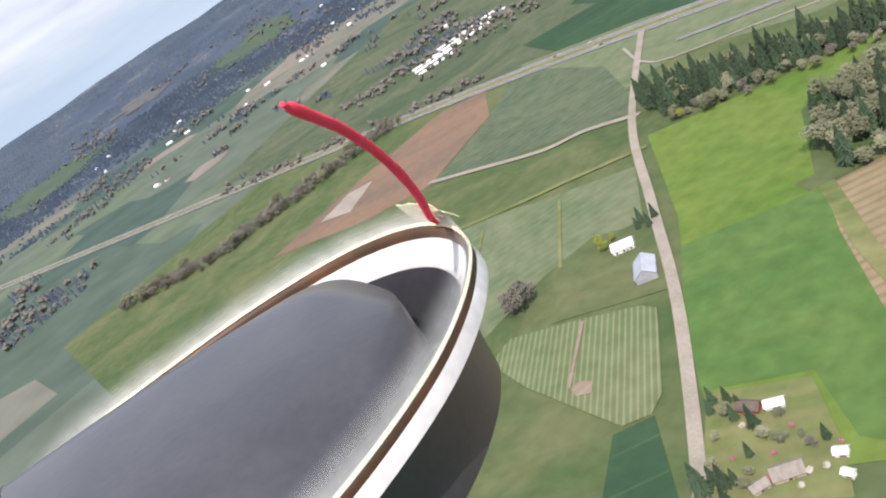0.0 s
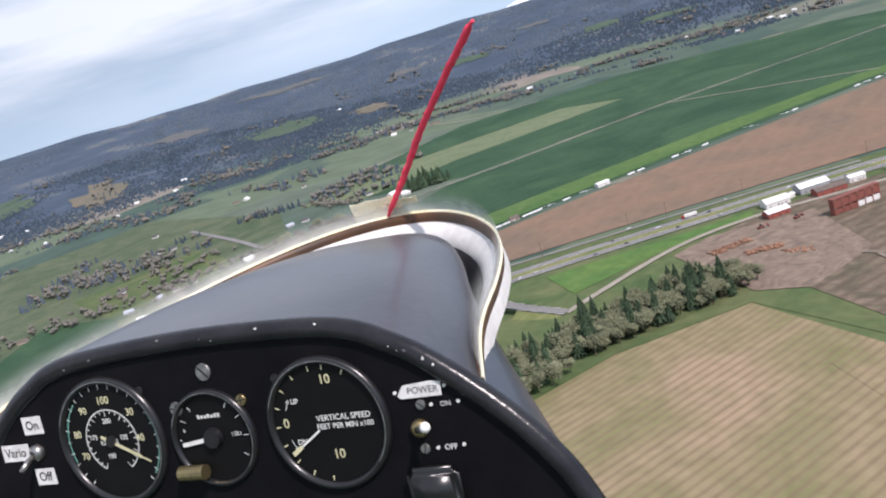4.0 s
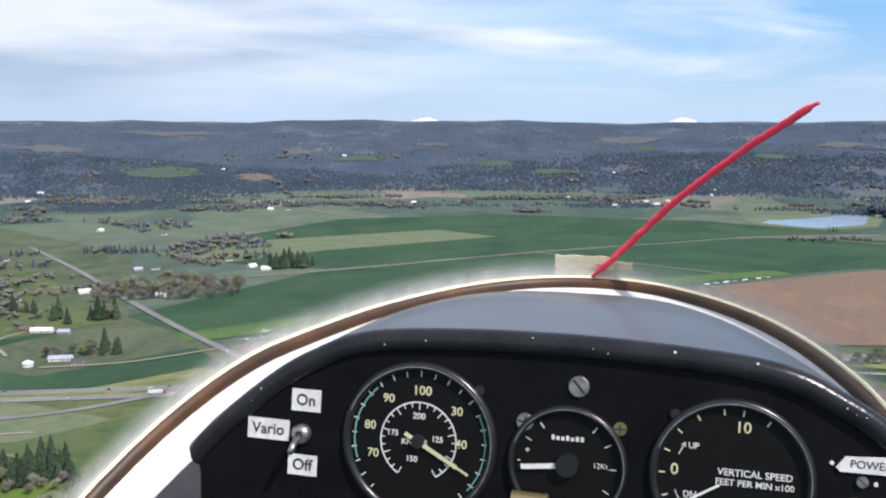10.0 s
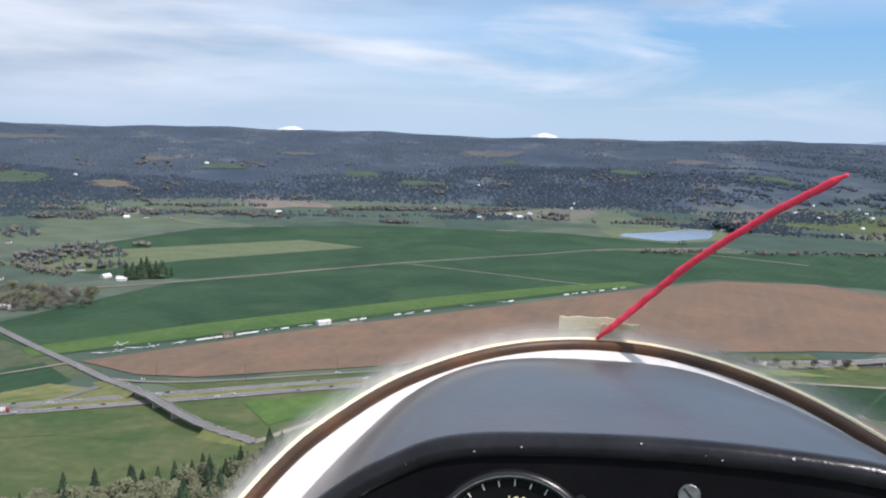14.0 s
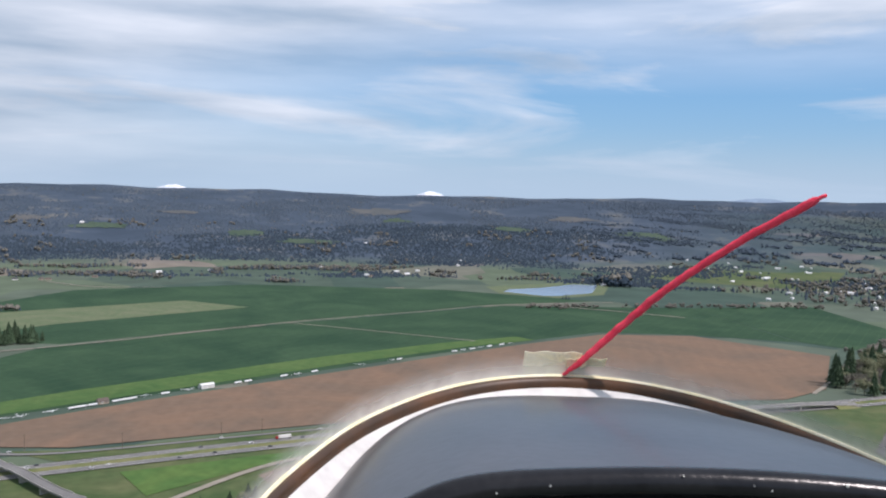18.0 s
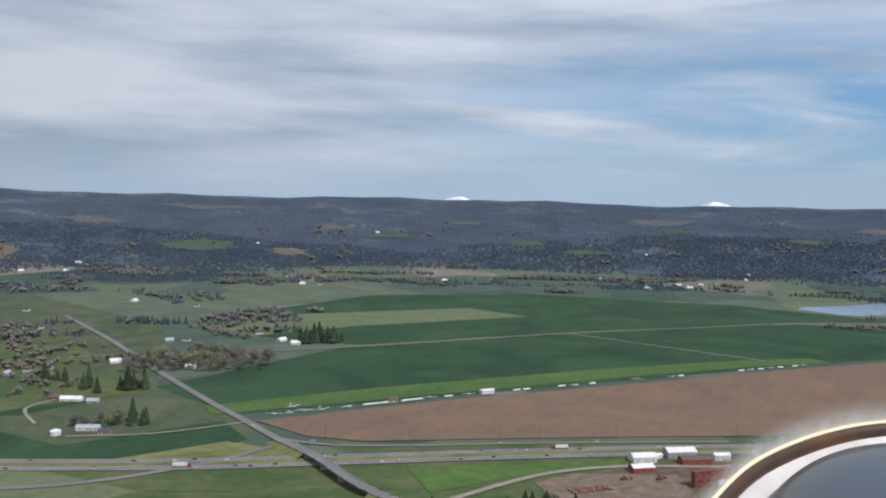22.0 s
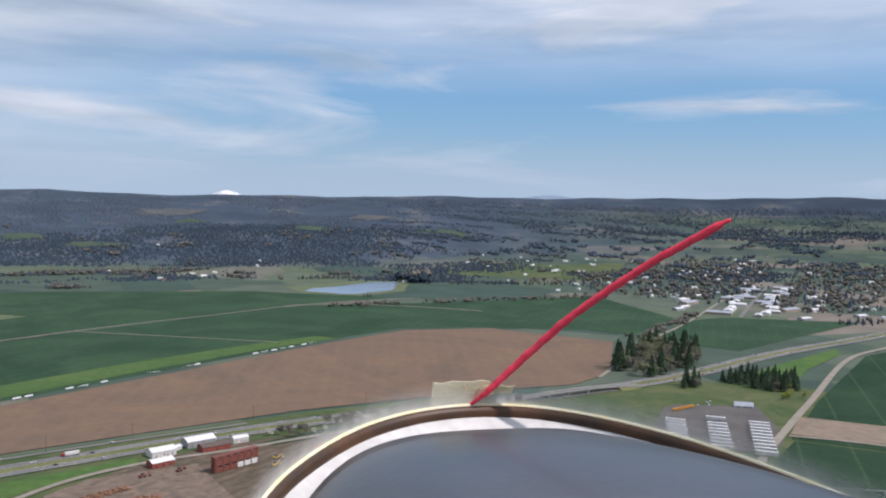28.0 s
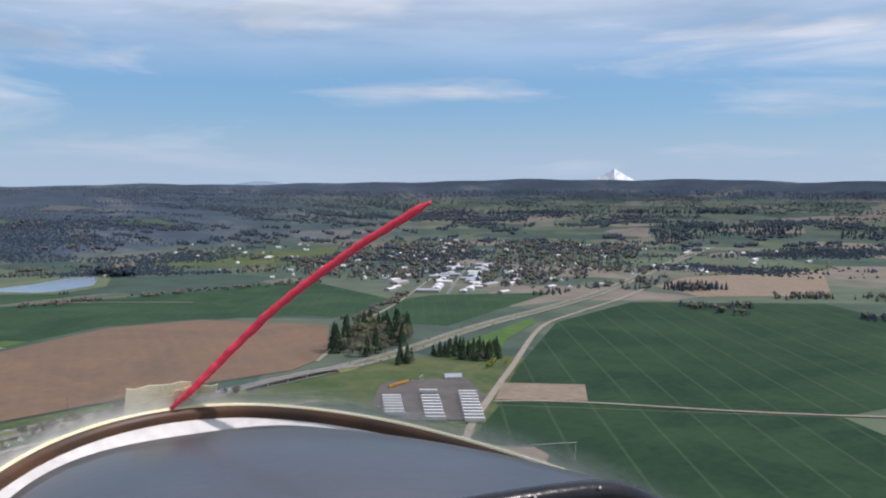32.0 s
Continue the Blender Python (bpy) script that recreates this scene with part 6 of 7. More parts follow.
heap("chip_mound", 262, 792, 58, 30, 15, M_chip, "large heap of red-brown bark chips in the mill yard", 35, 1, 18)
heap("chip_mound", 222, 758, 30, 24, 13, M_chip, "red-brown heap of bark chips beside a larger one", 50, 2, 4)
heap("sawdust_mound", 200, 772, 17, 12, 7, M_chip_l, "pale orange sawdust heap", 20, 3)
heap("mulch_mound", 302, 846, 17, 12, 8, M_chip_d, "small dark mulch heap", 30, 4)
heap("chip_mound", 335, 822, 12, 9, 5, M_chip, "small red-brown chip heap", 0, 5)
heap("chip_mound", 322, 830, 9, 7, 4, M_chip, "small red-brown chip heap", 0, 6)
heap("chip_mound", 384, 768, 25, 13, 7, M_chip, "low red-brown chip heap at the yard edge", -35, 7, 6)
heap("chip_mound", 235, 846, 22, 10, 5, M_chip, "low spread of red-brown chips", 30, 8, 6)
M_spoil = material("weedy_spoil", (0.125, 0.112, 0.075), 0.95, vary=(0.165, 0.14, 0.105), scale=0.12, fine=0.9, bump=0.5)
for x, y, rx, ry, t, s in ((246, 600, 24, 6, 42, 9), (228, 586, 16, 6, 50, 10), (262, 584, 12, 5, 30, 11), (236, 562, 20, 5, 25, 12), (210, 552, 14, 5, 60, 13)):
    heap("spoil_mound", x, y, rx, ry, 2.4, M_spoil, "low weedy heap of earth and spoil", t, s, rx * 0.4)

log_me = bmesh.new()
disc(log_me, 0, 0, -6.2, 6.2, 0.46, 8, 0.38)
log_me.faces.new(list(reversed(log_me.verts[:8])))
log_me = mesh_of("log", log_me, [M_log])


def log_deck(x, y, turn, length, layers, label, messy=0.0):
    """A deck of logs: each log lies across the deck's length."""
    ob = tagged(new("log_deck"), label, "log pile", "log decks of the mill")
    ob.matrix_basis = pose(x, y, 0.75, 0, 0, turn)
    n = int(length / 1.15)
    for j in range(layers):
        for k in range(n - j):
            if random.random() < 0.12 + 0.2 * messy:
                continue
            m = pose(-length / 2 + (k + 0.5 * j) * 1.15 + random.uniform(-0.2, 0.2), random.uniform(-1.2, 1.2), 0.4 + 0.68 * j, 90, 0, random.gauss(0, 4 + 28 * messy))
            shared("log", log_me, ob, m @ Matrix.Diagonal((random.uniform(0.9, 1.7), random.uniform(0.9, 1.7), random.uniform(0.7, 1.1), 1)))


random.seed(41)
log_deck(246, 722, 36, 118, 2, "long row of stacked reddish logs")
log_deck(184, 582, 38, 52, 2, "row of stacked reddish logs")
log_deck(322, 690, 20, 48, 2, "scattered stack of reddish logs", 0.6)
log_deck(310, 672, 20, 30, 1, "scattered reddish logs on dirt", 0.8)
log_deck(198, 504, -10, 38, 3, "wide stack of red-brown logs")
log_deck(288, 588, -8, 34, 2, "stack of pale peeled logs")
log_deck(306, 596, -8, 22, 2, "stack of pale peeled logs", 0.2)
log_deck(288, 545, 20, 36, 1, "loose heap of reddish logs", 0.9)
log_deck(312, 532, -10, 18, 2, "stack of logs by the field edge", 0.5)
log_deck(420, 735, -30, 26, 3, "stack of long pale logs at the yard edge")
log_deck(440, 718, -30, 16, 3, "stack of pale logs at the yard edge")
log_deck(456, 680, -45, 38, 2, "row of pale logs beside the wheat", 0.3)
log_deck(150, 640, 10, 16, 1, "few loose logs on dirt", 0.7)
log_deck(30, 770, 30, 40, 2, "jumbled heap of reddish logs", 0.9)
log_deck(55, 745, 10, 30, 2, "jumbled heap of reddish logs", 0.9)
log_deck(80, 725, -20, 22, 1, "scattered reddish logs on dirt", 0.9)

for x, y, t, n, l, lab, ms in ((268, 700, 38, 60, 1, "thin row of reddish logs", 0.3), (212, 612, 38, 30, 1, "thin row of reddish logs", 0.4), (340, 706, 30, 26, 1, "scattered logs on dirt", 0.8),
                               (386, 736, -20, 20, 2, "stack of reddish logs", 0.3), (402, 700, -30, 30, 1, "row of pale logs", 0.5), (330, 604, -20, 26, 2, "stack of pale peeled logs", 0.3),
                               (352, 585, -30, 22, 1, "loose heap of grey logs", 0.9), (300, 566, 5, 30, 2, "jumbled heap of reddish logs", 0.8), (216, 515, -10, 24, 3, "wide stack of red-brown logs", 0.1),
                               (182, 520, -6, 20, 2, "stack of red-brown logs", 0.2), (424, 752, -30, 14, 2, "stack of reddish logs", 0.5), (470, 660, -45, 20, 2, "stack of pale logs beside the wheat", 0.5)):
    log_deck(x, y, t, n, l, lab, ms)

# sheds, drying rack and machines
for x, y, t, w, d, h, m1, m2, lab in ((82, 872, 18, 24, 15, 5, M_wall_w, M_roof_w, "white farm shed with a bright roof"), (120, 896, 18, 30, 16, 6, M_wall_g, M_roof_w, "long pale shed with a white roof"),
                                      (132, 874, 18, 30, 13, 5, M_wall_r, M_roof_b, "long red barn with a brown roof"), (160, 893, 15, 16, 9, 5, M_wall_w, M_roof_w, "small white shed by the mill"),
                                      (78, 836, 22, 22, 12, 5, M_wall_r, M_roof_w, "red-walled mill shed with a white roof"), (98, 886, 40, 8, 6, 3, M_wall_w, M_roof_w, "little white hut by the mill"),
                                      (345, 806, -5, 12, 3, 3.4, M_wall_w, M_roof_w, "white container van in the mill yard"), (331, 812, -5, 6, 3, 3, M_wall_r, M_wall_r, "red container in the mill yard")):
    hb = house("mill_shed", w, d, h, m1, m2, lab, "shed", 0 if w < 15 else 3, 0.2, w > 15)
    hb.matrix_basis = pose(x, y, 0.5, 0, 0, t)
rack = tagged(new("lumber_rack"), "tall rust-red steel lumber rack with white lower panels", "rack")
rack.matrix_basis = pose(141, 808, 0.6, 0, 0, 28)
for k in range(7):
    part("upright", box(bmesh.new(), -24 + 8 * k - 0.4, -24 + 8 * k + 0.4, -3, 3, 0, 14), M_rust, rack)
for k in range(6):
    part("upper_panel", box(bmesh.new(), -23.4 + 8 * k, -16.8 + 8 * k, -3.3, -2.9, 6.5, 13.2), M_rust, rack)
    part("lower_panel", box(bmesh.new(), -23.4 + 8 * k, -16.8 + 8 * k, -3.3, -2.9, 0.5, 5.2), M_wall_w if k > 2 else M_rust, rack)
part("roof_beam", box(bmesh.new(), -25, 25, -3.4, 3.4, 14, 14.7), M_rust, rack)
conv = tagged(new("conveyor"), "white sloping chip conveyor on a steel stand", "conveyor")
conv.matrix_basis = pose(366, 792, 0.6, 0, 0, 40)
part("belt", box(bmesh.new(), -14, 14, -0.9, 0.9, -0.4, 0.4, pose(0, 0, 6.5, 0, -24, 0)), M_wall_w, conv)
part("hopper", box(bmesh.new(), -14, -9, -2.4, 2.4, 0, 3.2), M_rust, conv)
for x in (2, 9):
    part("leg", box(bmesh.new(), x - 0.3, x + 0.3, -1, 1, 0, 6.5 + x * 0.42), M_rust, conv)
for x, y, t in ((176, 800, 30), (182, 822, 10), (190, 790, 60), (60, 805, 20), (92, 812, 40)):
    mc = tagged(new("loader"), "yellow wheel loader in the mill yard" if x > 150 else "rusty machine in the mill yard", "loader")
    mc.matrix_basis = pose(x, y, 0.6, 0, 0, t)
    mt = M_yellow if x > 150 else M_rust
    part("body", box(bmesh.new(), -3, 2.4, -1.3, 1.3, 0.9, 2.4), mt, mc)
    part("cab", box(bmesh.new(), -1.2, 0.8, -1.0, 1.0, 2.4, 4.0), M_glass, mc)
    part("boom", box(bmesh.new(), 0, 5.5, -0.3, 0.3, 0, 0.5, pose(1.8, 0, 2.2, 0, -18, 0)), mt, mc)
    part("bucket", box(bmesh.new(), 6.4, 7.6, -1.5, 1.5, 0.6, 2.0), mt, mc)
    for xx in (-2, 1.7):
        for yy in (-1.4, 1.4):
            shared("wheel", wheel_me, mc, pose(xx, yy, 0.8, 90) @ Matrix.Scale(2.4, 4))
road("yard_track", [(120, 690), (190, 640), (270, 612), (330, 640), (400, 720), (440, 690)], 5, 1.3, M_track, "worn wheel track through the log yard")
road("yard_track", [(330, 640), (355, 720), (372, 790)], 4, 1.32, M_track, "worn wheel track between log rows")
road("yard_track", [(175, 660), (240, 735), (300, 800), (345, 845)], 4, 1.34, M_track, "worn wheel track beside the log row")
road("yard_track", [(128, 680), (150, 620), (200, 560), (262, 520), (330, 520)], 4, 1.36, M_track, "worn wheel track along the yard")
tree("bloom", 428, 762, 1.1)
tree("bare", 205, 455, 0.8)
tree("bare", 330, 545, 0.7)
M_soil = crop("dark_damp_soil", (0.085, 0.06, 0.045), (0.115, 0.085, 0.06), 53, 3, (0.07, 0.05, 0.04), 0.5, 0.4, size=0.05)
M_scrub = crop("weedy_dirt", (0.12, 0.115, 0.065), (0.145, 0.12, 0.085), 53, 3, (0.10, 0.10, 0.055), 0.5, 0.4, size=0.05)
# long worked strips across the yard
for k in range(9):
    x, y = 150 + 17 * k, 668 - 10 * k
    L = (95, 110, 120, 120, 110, 100, 90, 70, 60)[k]
    c, d = math.cos(radians(37)), math.sin(radians(37))
    pts = [(x + c * a - d * b, y + d * a + c * b) for a, b in ((0, 0), (L, 0), (L, 6), (0, 5))]
    sheet("yard_strip", pts, 0.75, (M_scrub, M_mud, M_soil)[k % 3], "long strip of worked ground in the log yard", "ground")
for k in range(7):
    x, y = 345 + 12 * k, 590 + 12 * k
    pts = [(x - 40, y + 32), (x + 26 - 5 * k, y - 12), (x + 29 - 5 * k, y - 8), (x - 37, y + 37)]
    sheet("yard_strip", pts, 0.75, (M_mud, M_soil)[k % 2], "pale strip of bare ground between log rows", "ground")
# wheel tracks in the grey-green field
for pts in ([(-508, 225), (-600, 330)], [(-470, 240), (-560, 345)], [(-560, 215), (-690, 300)], [(-430, 300), (-500, 380)]):
    road("wheel_track", pts, 2.5, 1.0, M_meadow, "pale wheel track in the crop", 0)
road("wheel_track", [(-370, 252), (-339, 202)], 2.2, 1.1, M_mud, "pale track through the orchard rows", 0)
sheet("bare_patch", [(-336, 208), (-328, 210), (-322, 202), (-330, 198), (-338, 202)], 0.8, M_mud, "bare brown patch in the orchard", "ground")
road("field_track", [(-640, 655), (-560, 600), (-470, 628), (-400, 650)], 3, 1.0, M_gravel, "pale track along the dull field", 4)
road("field_track", [(-560, 870), (-610, 930), (-600, 985)], 4, 1.0, M_gravel, "pale farm drive", 4)
road("farm_drive", [(-345, 925), (-420, 860), (-500, 830)], 4, 1.2, M_gravel, "gravel farm drive", 4)
road("farm_drive", [(-640, 2480), (-480, 2330), (-300, 2330)], 6, 1.0, M_gravel, "pale gravel farm drive", 4)

# ---- the glider's cockpit ----
COCKPIT = pose(0, 0, 250, 0, 1, -8)
PANEL = COCKPIT @ pose(0, 0.37, -0.15, 82)

M_black = material("black_panel_paint", (0.005, 0.005, 0.006), 0.6, vary=(0.008, 0.008, 0.009), scale=30, fine=500, bump=0.08, spec=0.06)
M_lip = material("black_edge_vinyl", (0.012, 0.012, 0.014), 0.24, vary=(0.020, 0.020, 0.022), scale=40, fine=300, bump=0.2, spec=0.3)
M_shield = material("worn_black_vinyl", (0.038, 0.040, 0.047), 0.36, vary=(0.062, 0.062, 0.070), scale=9, fine=160, bump=0.12)
M_shield.node_tree.nodes["Principled BSDF"].inputs["Coat Weight"].default_value = 0.22
M_shield.node_tree.nodes["Principled BSDF"].inputs["Coat Roughness"].default_value = 0.14
M_dial = material("matt_black_dial", (0.005, 0.005, 0.005), 0.6, scale=60, spec=0.15)
M_bezel = material("black_metal_bezel", (0.014, 0.014, 0.015), 0.28, scale=50)
M_white = material("white_paint", (0.72, 0.71, 0.68), 0.45, vary=(0.62, 0.61, 0.58), scale=14, fine=90, bump=0.05)
M_seal = material("brown_sealant", (0.10, 0.045, 0.018), 0.5, vary=(0.05, 0.028, 0.014), scale=25)
M_mark = material("white_dial_print", (0.75, 0.75, 0.70), 0.6, scale=80)
M_cream = material("cream_dial_print", (0.70, 0.66, 0.40), 0.6, scale=80)
M_teal = material("green_dial_arc", (0.16, 0.42, 0.34), 0.6, scale=80)
M_steel = material("worn_steel", (0.45, 0.44, 0.42), 0.35, metal=0.9, vary=(0.25, 0.24, 0.23), scale=200)
M_brass = material("old_brass", (0.35, 0.28, 0.14), 0.4, metal=0.9, scale=200)
M_paper = material("white_paper_label", (0.78, 0.77, 0.74), 0.7, scale=60)
M_ink = material("black_ink", (0.02, 0.02, 0.02), 0.6, scale=60)
M_tape = material("yellowed_masking_tape", (0.84, 0.79, 0.60), 0.65, vary=(0.84, 0.76, 0.46), scale=60, fine=500, bump=0.2)
M_yarn = material("red_wool", (0.99, 0.065, 0.11), 0.9, vary=(1.0, 0.10, 0.15), scale=200, fine=1500, bump=0.5)
yb = M_yarn.node_tree.nodes["Principled BSDF"]
yb.inputs["Sheen Weight"].default_value, yb.inputs["Sheen Tint"].default_value = 0.8, (1.0, 0.08, 0.12, 1)
yb.inputs["Specular IOR Level"].default_value = 0.1

OUTLINE = [(0.0, -0.1015), (0.03, -0.102), (0.062, -0.1035), (0.092, -0.106), (0.112, -0.1105), (0.128, -0.118), (0.145, -0.1275),
           (0.165, -0.143), (0.185, -0.161), (0.203, -0.181), (0.217, -0.203), (0.228, -0.235), (0.234, -0.30)]
OUTLINE = [(-x, z) for x, z in reversed(OUTLINE[1:])] + OUTLINE


def panel_y(z):
    return 0.37 + 0.1405 * (z + 0.15)


# pod: panel plate, rounded lip, glareshield
pod = thing("instrument_pod", "black instrument pod with a worn vinyl glareshield", "instrument panel", COCKPIT)
bm = bmesh.new()
vs = [bm.verts.new((x * 0.985, panel_y(z - 0.003), z - 0.003)) for x, z in OUTLINE]
bm.faces.new(vs)
bmesh.ops.triangulate(bm, faces=bm.faces)
bmesh.ops.recalc_face_normals(bm, faces=bm.faces)
part("panel_plate", bm, M_black, pod, "matt black metal panel plate")
lip = [(x, panel_y(z) + 0.002, z) for x, z in smooth_line(OUTLINE, 4)]
part("lip", tube(bmesh.new(), lip, 0.0062, 14), M_lip, pod, "rounded worn black edge roll", smooth=True)


def shield(i, s):
    x, z = s
    u = i / (len(lip) - 1) * 2 - 1
    half = 0.176 if u < 0 else 0.140
    fx = half * math.sin(u * math.pi / 2 * 0.98)
    fy = 0.628 - 0.16 * abs(fx / half) ** (3.4 if u < 0 else 2.8)
    fz = -0.129 - 0.05 * abs(u) ** 3
    out = []
    for k in range(11):
        t = k / 10
        b = math.sin(t * math.pi) * 0.004
        out.append((x + (fx - x) * t, panel_y(z) + 0.003 + (fy - panel_y(z)) * t, z + 0.0058 + (fz - z) * t + b))
    out.append((fx * 0.99, fy + 0.004, fz - 0.05))
    return out


part("glareshield", sweep(bmesh.new(), smooth_line(OUTLINE, 4), shield), M_shield, pod, "blue-grey worn vinyl glareshield cover", smooth=True)
random.seed(4)
bm = bmesh.new()
for k in range(26):
    u = random.uniform(0.18, 0.82)
    p = lip[int(u * (len(lip) - 1))]
    r = random.uniform(0.0004, 0.0009)
    m = pose(p[0], p[1] - 0.0055, p[2] + random.uniform(-0.001, 0.0045))
    bmesh.ops.create_icosphere(bm, subdivisions=1, radius=r, matrix=m)
part("paint_chips", bm, M_mark, pod, "small chips in the black paint")


def slotted_screw(x, y, r, mat=None, cross=False):
    s = thing("panel_screw", "round slotted steel screw in the black panel", "screw", PANEL @ pose(x, y, 0), "screws of the panel")
    part("head", ring(disc(bmesh.new(), 0, 0, 0, 0.0012, r * 0.96, 20), 0, 0, [(r, 0), (r, 0.0009), (r * 0.92, 0.0013)], 20), mat or M_steel, s)
    b = bmesh.new()
    t = pose(0, 0, 0, 0, 0, random.uniform(0, 180))
    box(b, -r * 0.85, r * 0.85, -r * 0.11, r * 0.11, 0.001, 0.00135, t)
    if cross:
        box(b, -r * 0.11, r * 0.11, -r * 0.6, r * 0.6, 0.001, 0.00137, t)
    part("slot", b, M_ink, s)


slotted_screw(0.009, 0.0295, 0.0052)
slotted_screw(-0.017, 0.0095, 0.0044, cross=True)
slotted_screw(0.030, 0.0105, 0.0034, M_brass, cross=True)
for x, y in ((-0.041, 0.0232), (0.056, 0.0205), (0.141, -0.003), (0.138, -0.0272)):
    slotted_screw(x, y, 0.0027, M_bezel if x < 0.1 else M_steel)


FACE = {}


def dial(name, label, x, y, r):
    d = thing(name, label, "gauge", PANEL @ pose(x, y, 0))
    part("bezel", ring(bmesh.new(), 0, 0, [(r * 1.05, 0), (r * 1.05, 0.0018), (r * 1.0, 0.0034), (r * 0.955, 0.0034), (r * 0.93, 0.0008)]), M_bezel, d,
         "thin black metal ring", smooth=True)
    FACE[d.name] = part("dial_face", disc(bmesh.new(), 0, 0, 0, 0.0006, r * 0.95, 48), M_dial, d)
    # the ring's highlight, laid on as a fixed bright arc
    part("rim_highlight", arc_band(bmesh.new(), 0, 0, 0.0036, r * 0.975, r * 0.99, -70, 130, 48), M_steel, d, "highlight on the ring drawn as a bright arc")
    return d


# airspeed indicator
asi = dial("airspeed_indicator", "black round airspeed gauge with white and green scales", -0.072, -0.006, 0.0395)
for k in range(-11, 12):
    bm = bmesh.new()
    tick(bm, 0, 0, 0.001, 0.0335, 0.0362 if k % 2 else 0.0372, k * 12.5, 0.0006)
    part("tick", bm, M_mark, FACE[asi.name])
bm = bmesh.new()
arc_band(bm, 0, 0, 0.001, 0.0198, 0.0206, -150, 150, 60)
for k in range(-12, 13):
    tick(bm, 0, 0, 0.0012, 0.0162 if k % 3 == 0 else 0.0178, 0.0198, k * 12.5, 0.0006)
part("inner_scale", bm, M_mark, FACE[asi.name])
part("green_arc", arc_band(bmesh.new(), 0, 0, 0.0011, 0.0342, 0.0350, -110, -42, 30), M_teal, asi, "green speed range arc")
bm = bmesh.new()
arc_band(bm, 0, 0, 0.0011, 0.0350, 0.0357, 62, 130, 30)
part("white_arc", bm, M_teal, FACE[asi.name])
for txt, dx, dy, sz in (("100", 0.001, 0.0262, 0.0068), ("90", -0.0168, 0.0208, 0.0064), ("80", -0.0262, 0.006, 0.0064), ("70", -0.0240, -0.0085, 0.0064),
                        ("30", 0.0198, 0.0172, 0.0064), ("40", 0.0228, 0.0005, 0.0064), ("200", 0, 0.0130, 0.0045), ("175", -0.0138, 0.0032, 0.0042),
                        ("125", 0.0102, 0.0018, 0.0042), ("150", -0.003, -0.0095, 0.0042), ("KNOTS", -0.002, -0.0008, 0.0042)):
    letters(txt, sz, dx, dy, 0.0013, M_cream if sz > 0.006 else M_mark, FACE[asi.name], "numeral", bold=0.0001)
bm = bmesh.new()
tick(bm, 0, 0, 0.0022, -0.008, 0.024, 118, 0.0022)
tick(bm, 0, 0, 0.0023, 0.024, 0.031, 118, 0.0012)
part("needle", bm, M_cream, asi, "cream pointer")
part("hub", disc(bmesh.new(), 0, 0, 0.0006, 0.003, 0.0035, 16), M_bezel, asi)

# electric variometer
vario = dial("variometer", "small black round variometer with a white pointer", 0.005, -0.010, 0.0285)
bm = bmesh.new()
for k, w in enumerate((1.6, 1.3, 0.9, 1.3, 1.3, 0.7, 0.9)):
    x0 = -0.0082 + k * 0.0024
    box(bm, x0, x0 + 0.0016, 0.0122, 0.0122 + (0.0024 if k in (0, 3, 5, 6) else 0.0017), 0.001, 0.0012)
part("maker_mark", bm, M_mark, FACE[vario.name], "small plain white bars")
bm = bmesh.new()
tick(bm, 0, 0, 0.0022, 0.0045, 0.023, -97, 0.0026)
part("needle", bm, M_mark, vario, "white tapered pointer")
part("hub", disc(bmesh.new(), 0, 0, 0.0006, 0.004, 0.0062, 24, 0.0055), M_bezel, vario)
part("knob", tube(bmesh.new(), [(-0.026, -0.0185, 0.006), (-0.008, -0.0185, 0.006)], 0.0045, 14), M_brass, vario, "brass coloured knurled knob")
for a in (-60, -35, 35, 60, 90, 120):
    bm = bmesh.new()
    tick(bm, 0, 0, 0.001, 0.021, 0.0245, a, 0.0005)
    part("tick", bm, M_mark, FACE[vario.name])
for txt, dx, dy, sz in (("+", -0.020, 0.0055, 0.005), ("-", -0.024, 0.0005, 0.006), ("12Kt", 0.0165, 0.0012, 0.0038)):
    letters(txt, sz, dx, dy, 0.0012, M_mark, FACE[vario.name], "numeral")

# vertical speed indicator
vsi = dial("vertical_speed_indicator", "black round vertical speed gauge with cream numerals", 0.083, -0.008, 0.0368)
for txt, dx, dy, sz, mt in (("VERTICAL SPEED", 0.0108, 0.0030, 0.0046, M_mark), ("FEET PER MIN x100", 0.0108, -0.0018, 0.0043, M_mark),
                            ("10", 0.0045, 0.0248, 0.0075, M_cream), ("0", -0.0262, 0.0018, 0.0078, M_cream), ("10", 0.0030, -0.0180, 0.0075, M_cream),
                            ("UP", -0.0178, 0.0140, 0.0042, M_mark), ("DN", -0.0185, -0.0095, 0.0042, M_mark)):
    letters(txt, sz, dx, dy, 0.0012, mt, FACE[vsi.name], "lettering", bold=0.00008)
for a in (-172, -150, -130, -110, -90, -70, -50, -30, -8, 8, 30):
    bm = bmesh.new()
    tick(bm, 0, 0, 0.001, 0.0305, 0.0335, a, 0.0008)
    part("tick", bm, M_cream, FACE[vsi.name])
bm = bmesh.new()
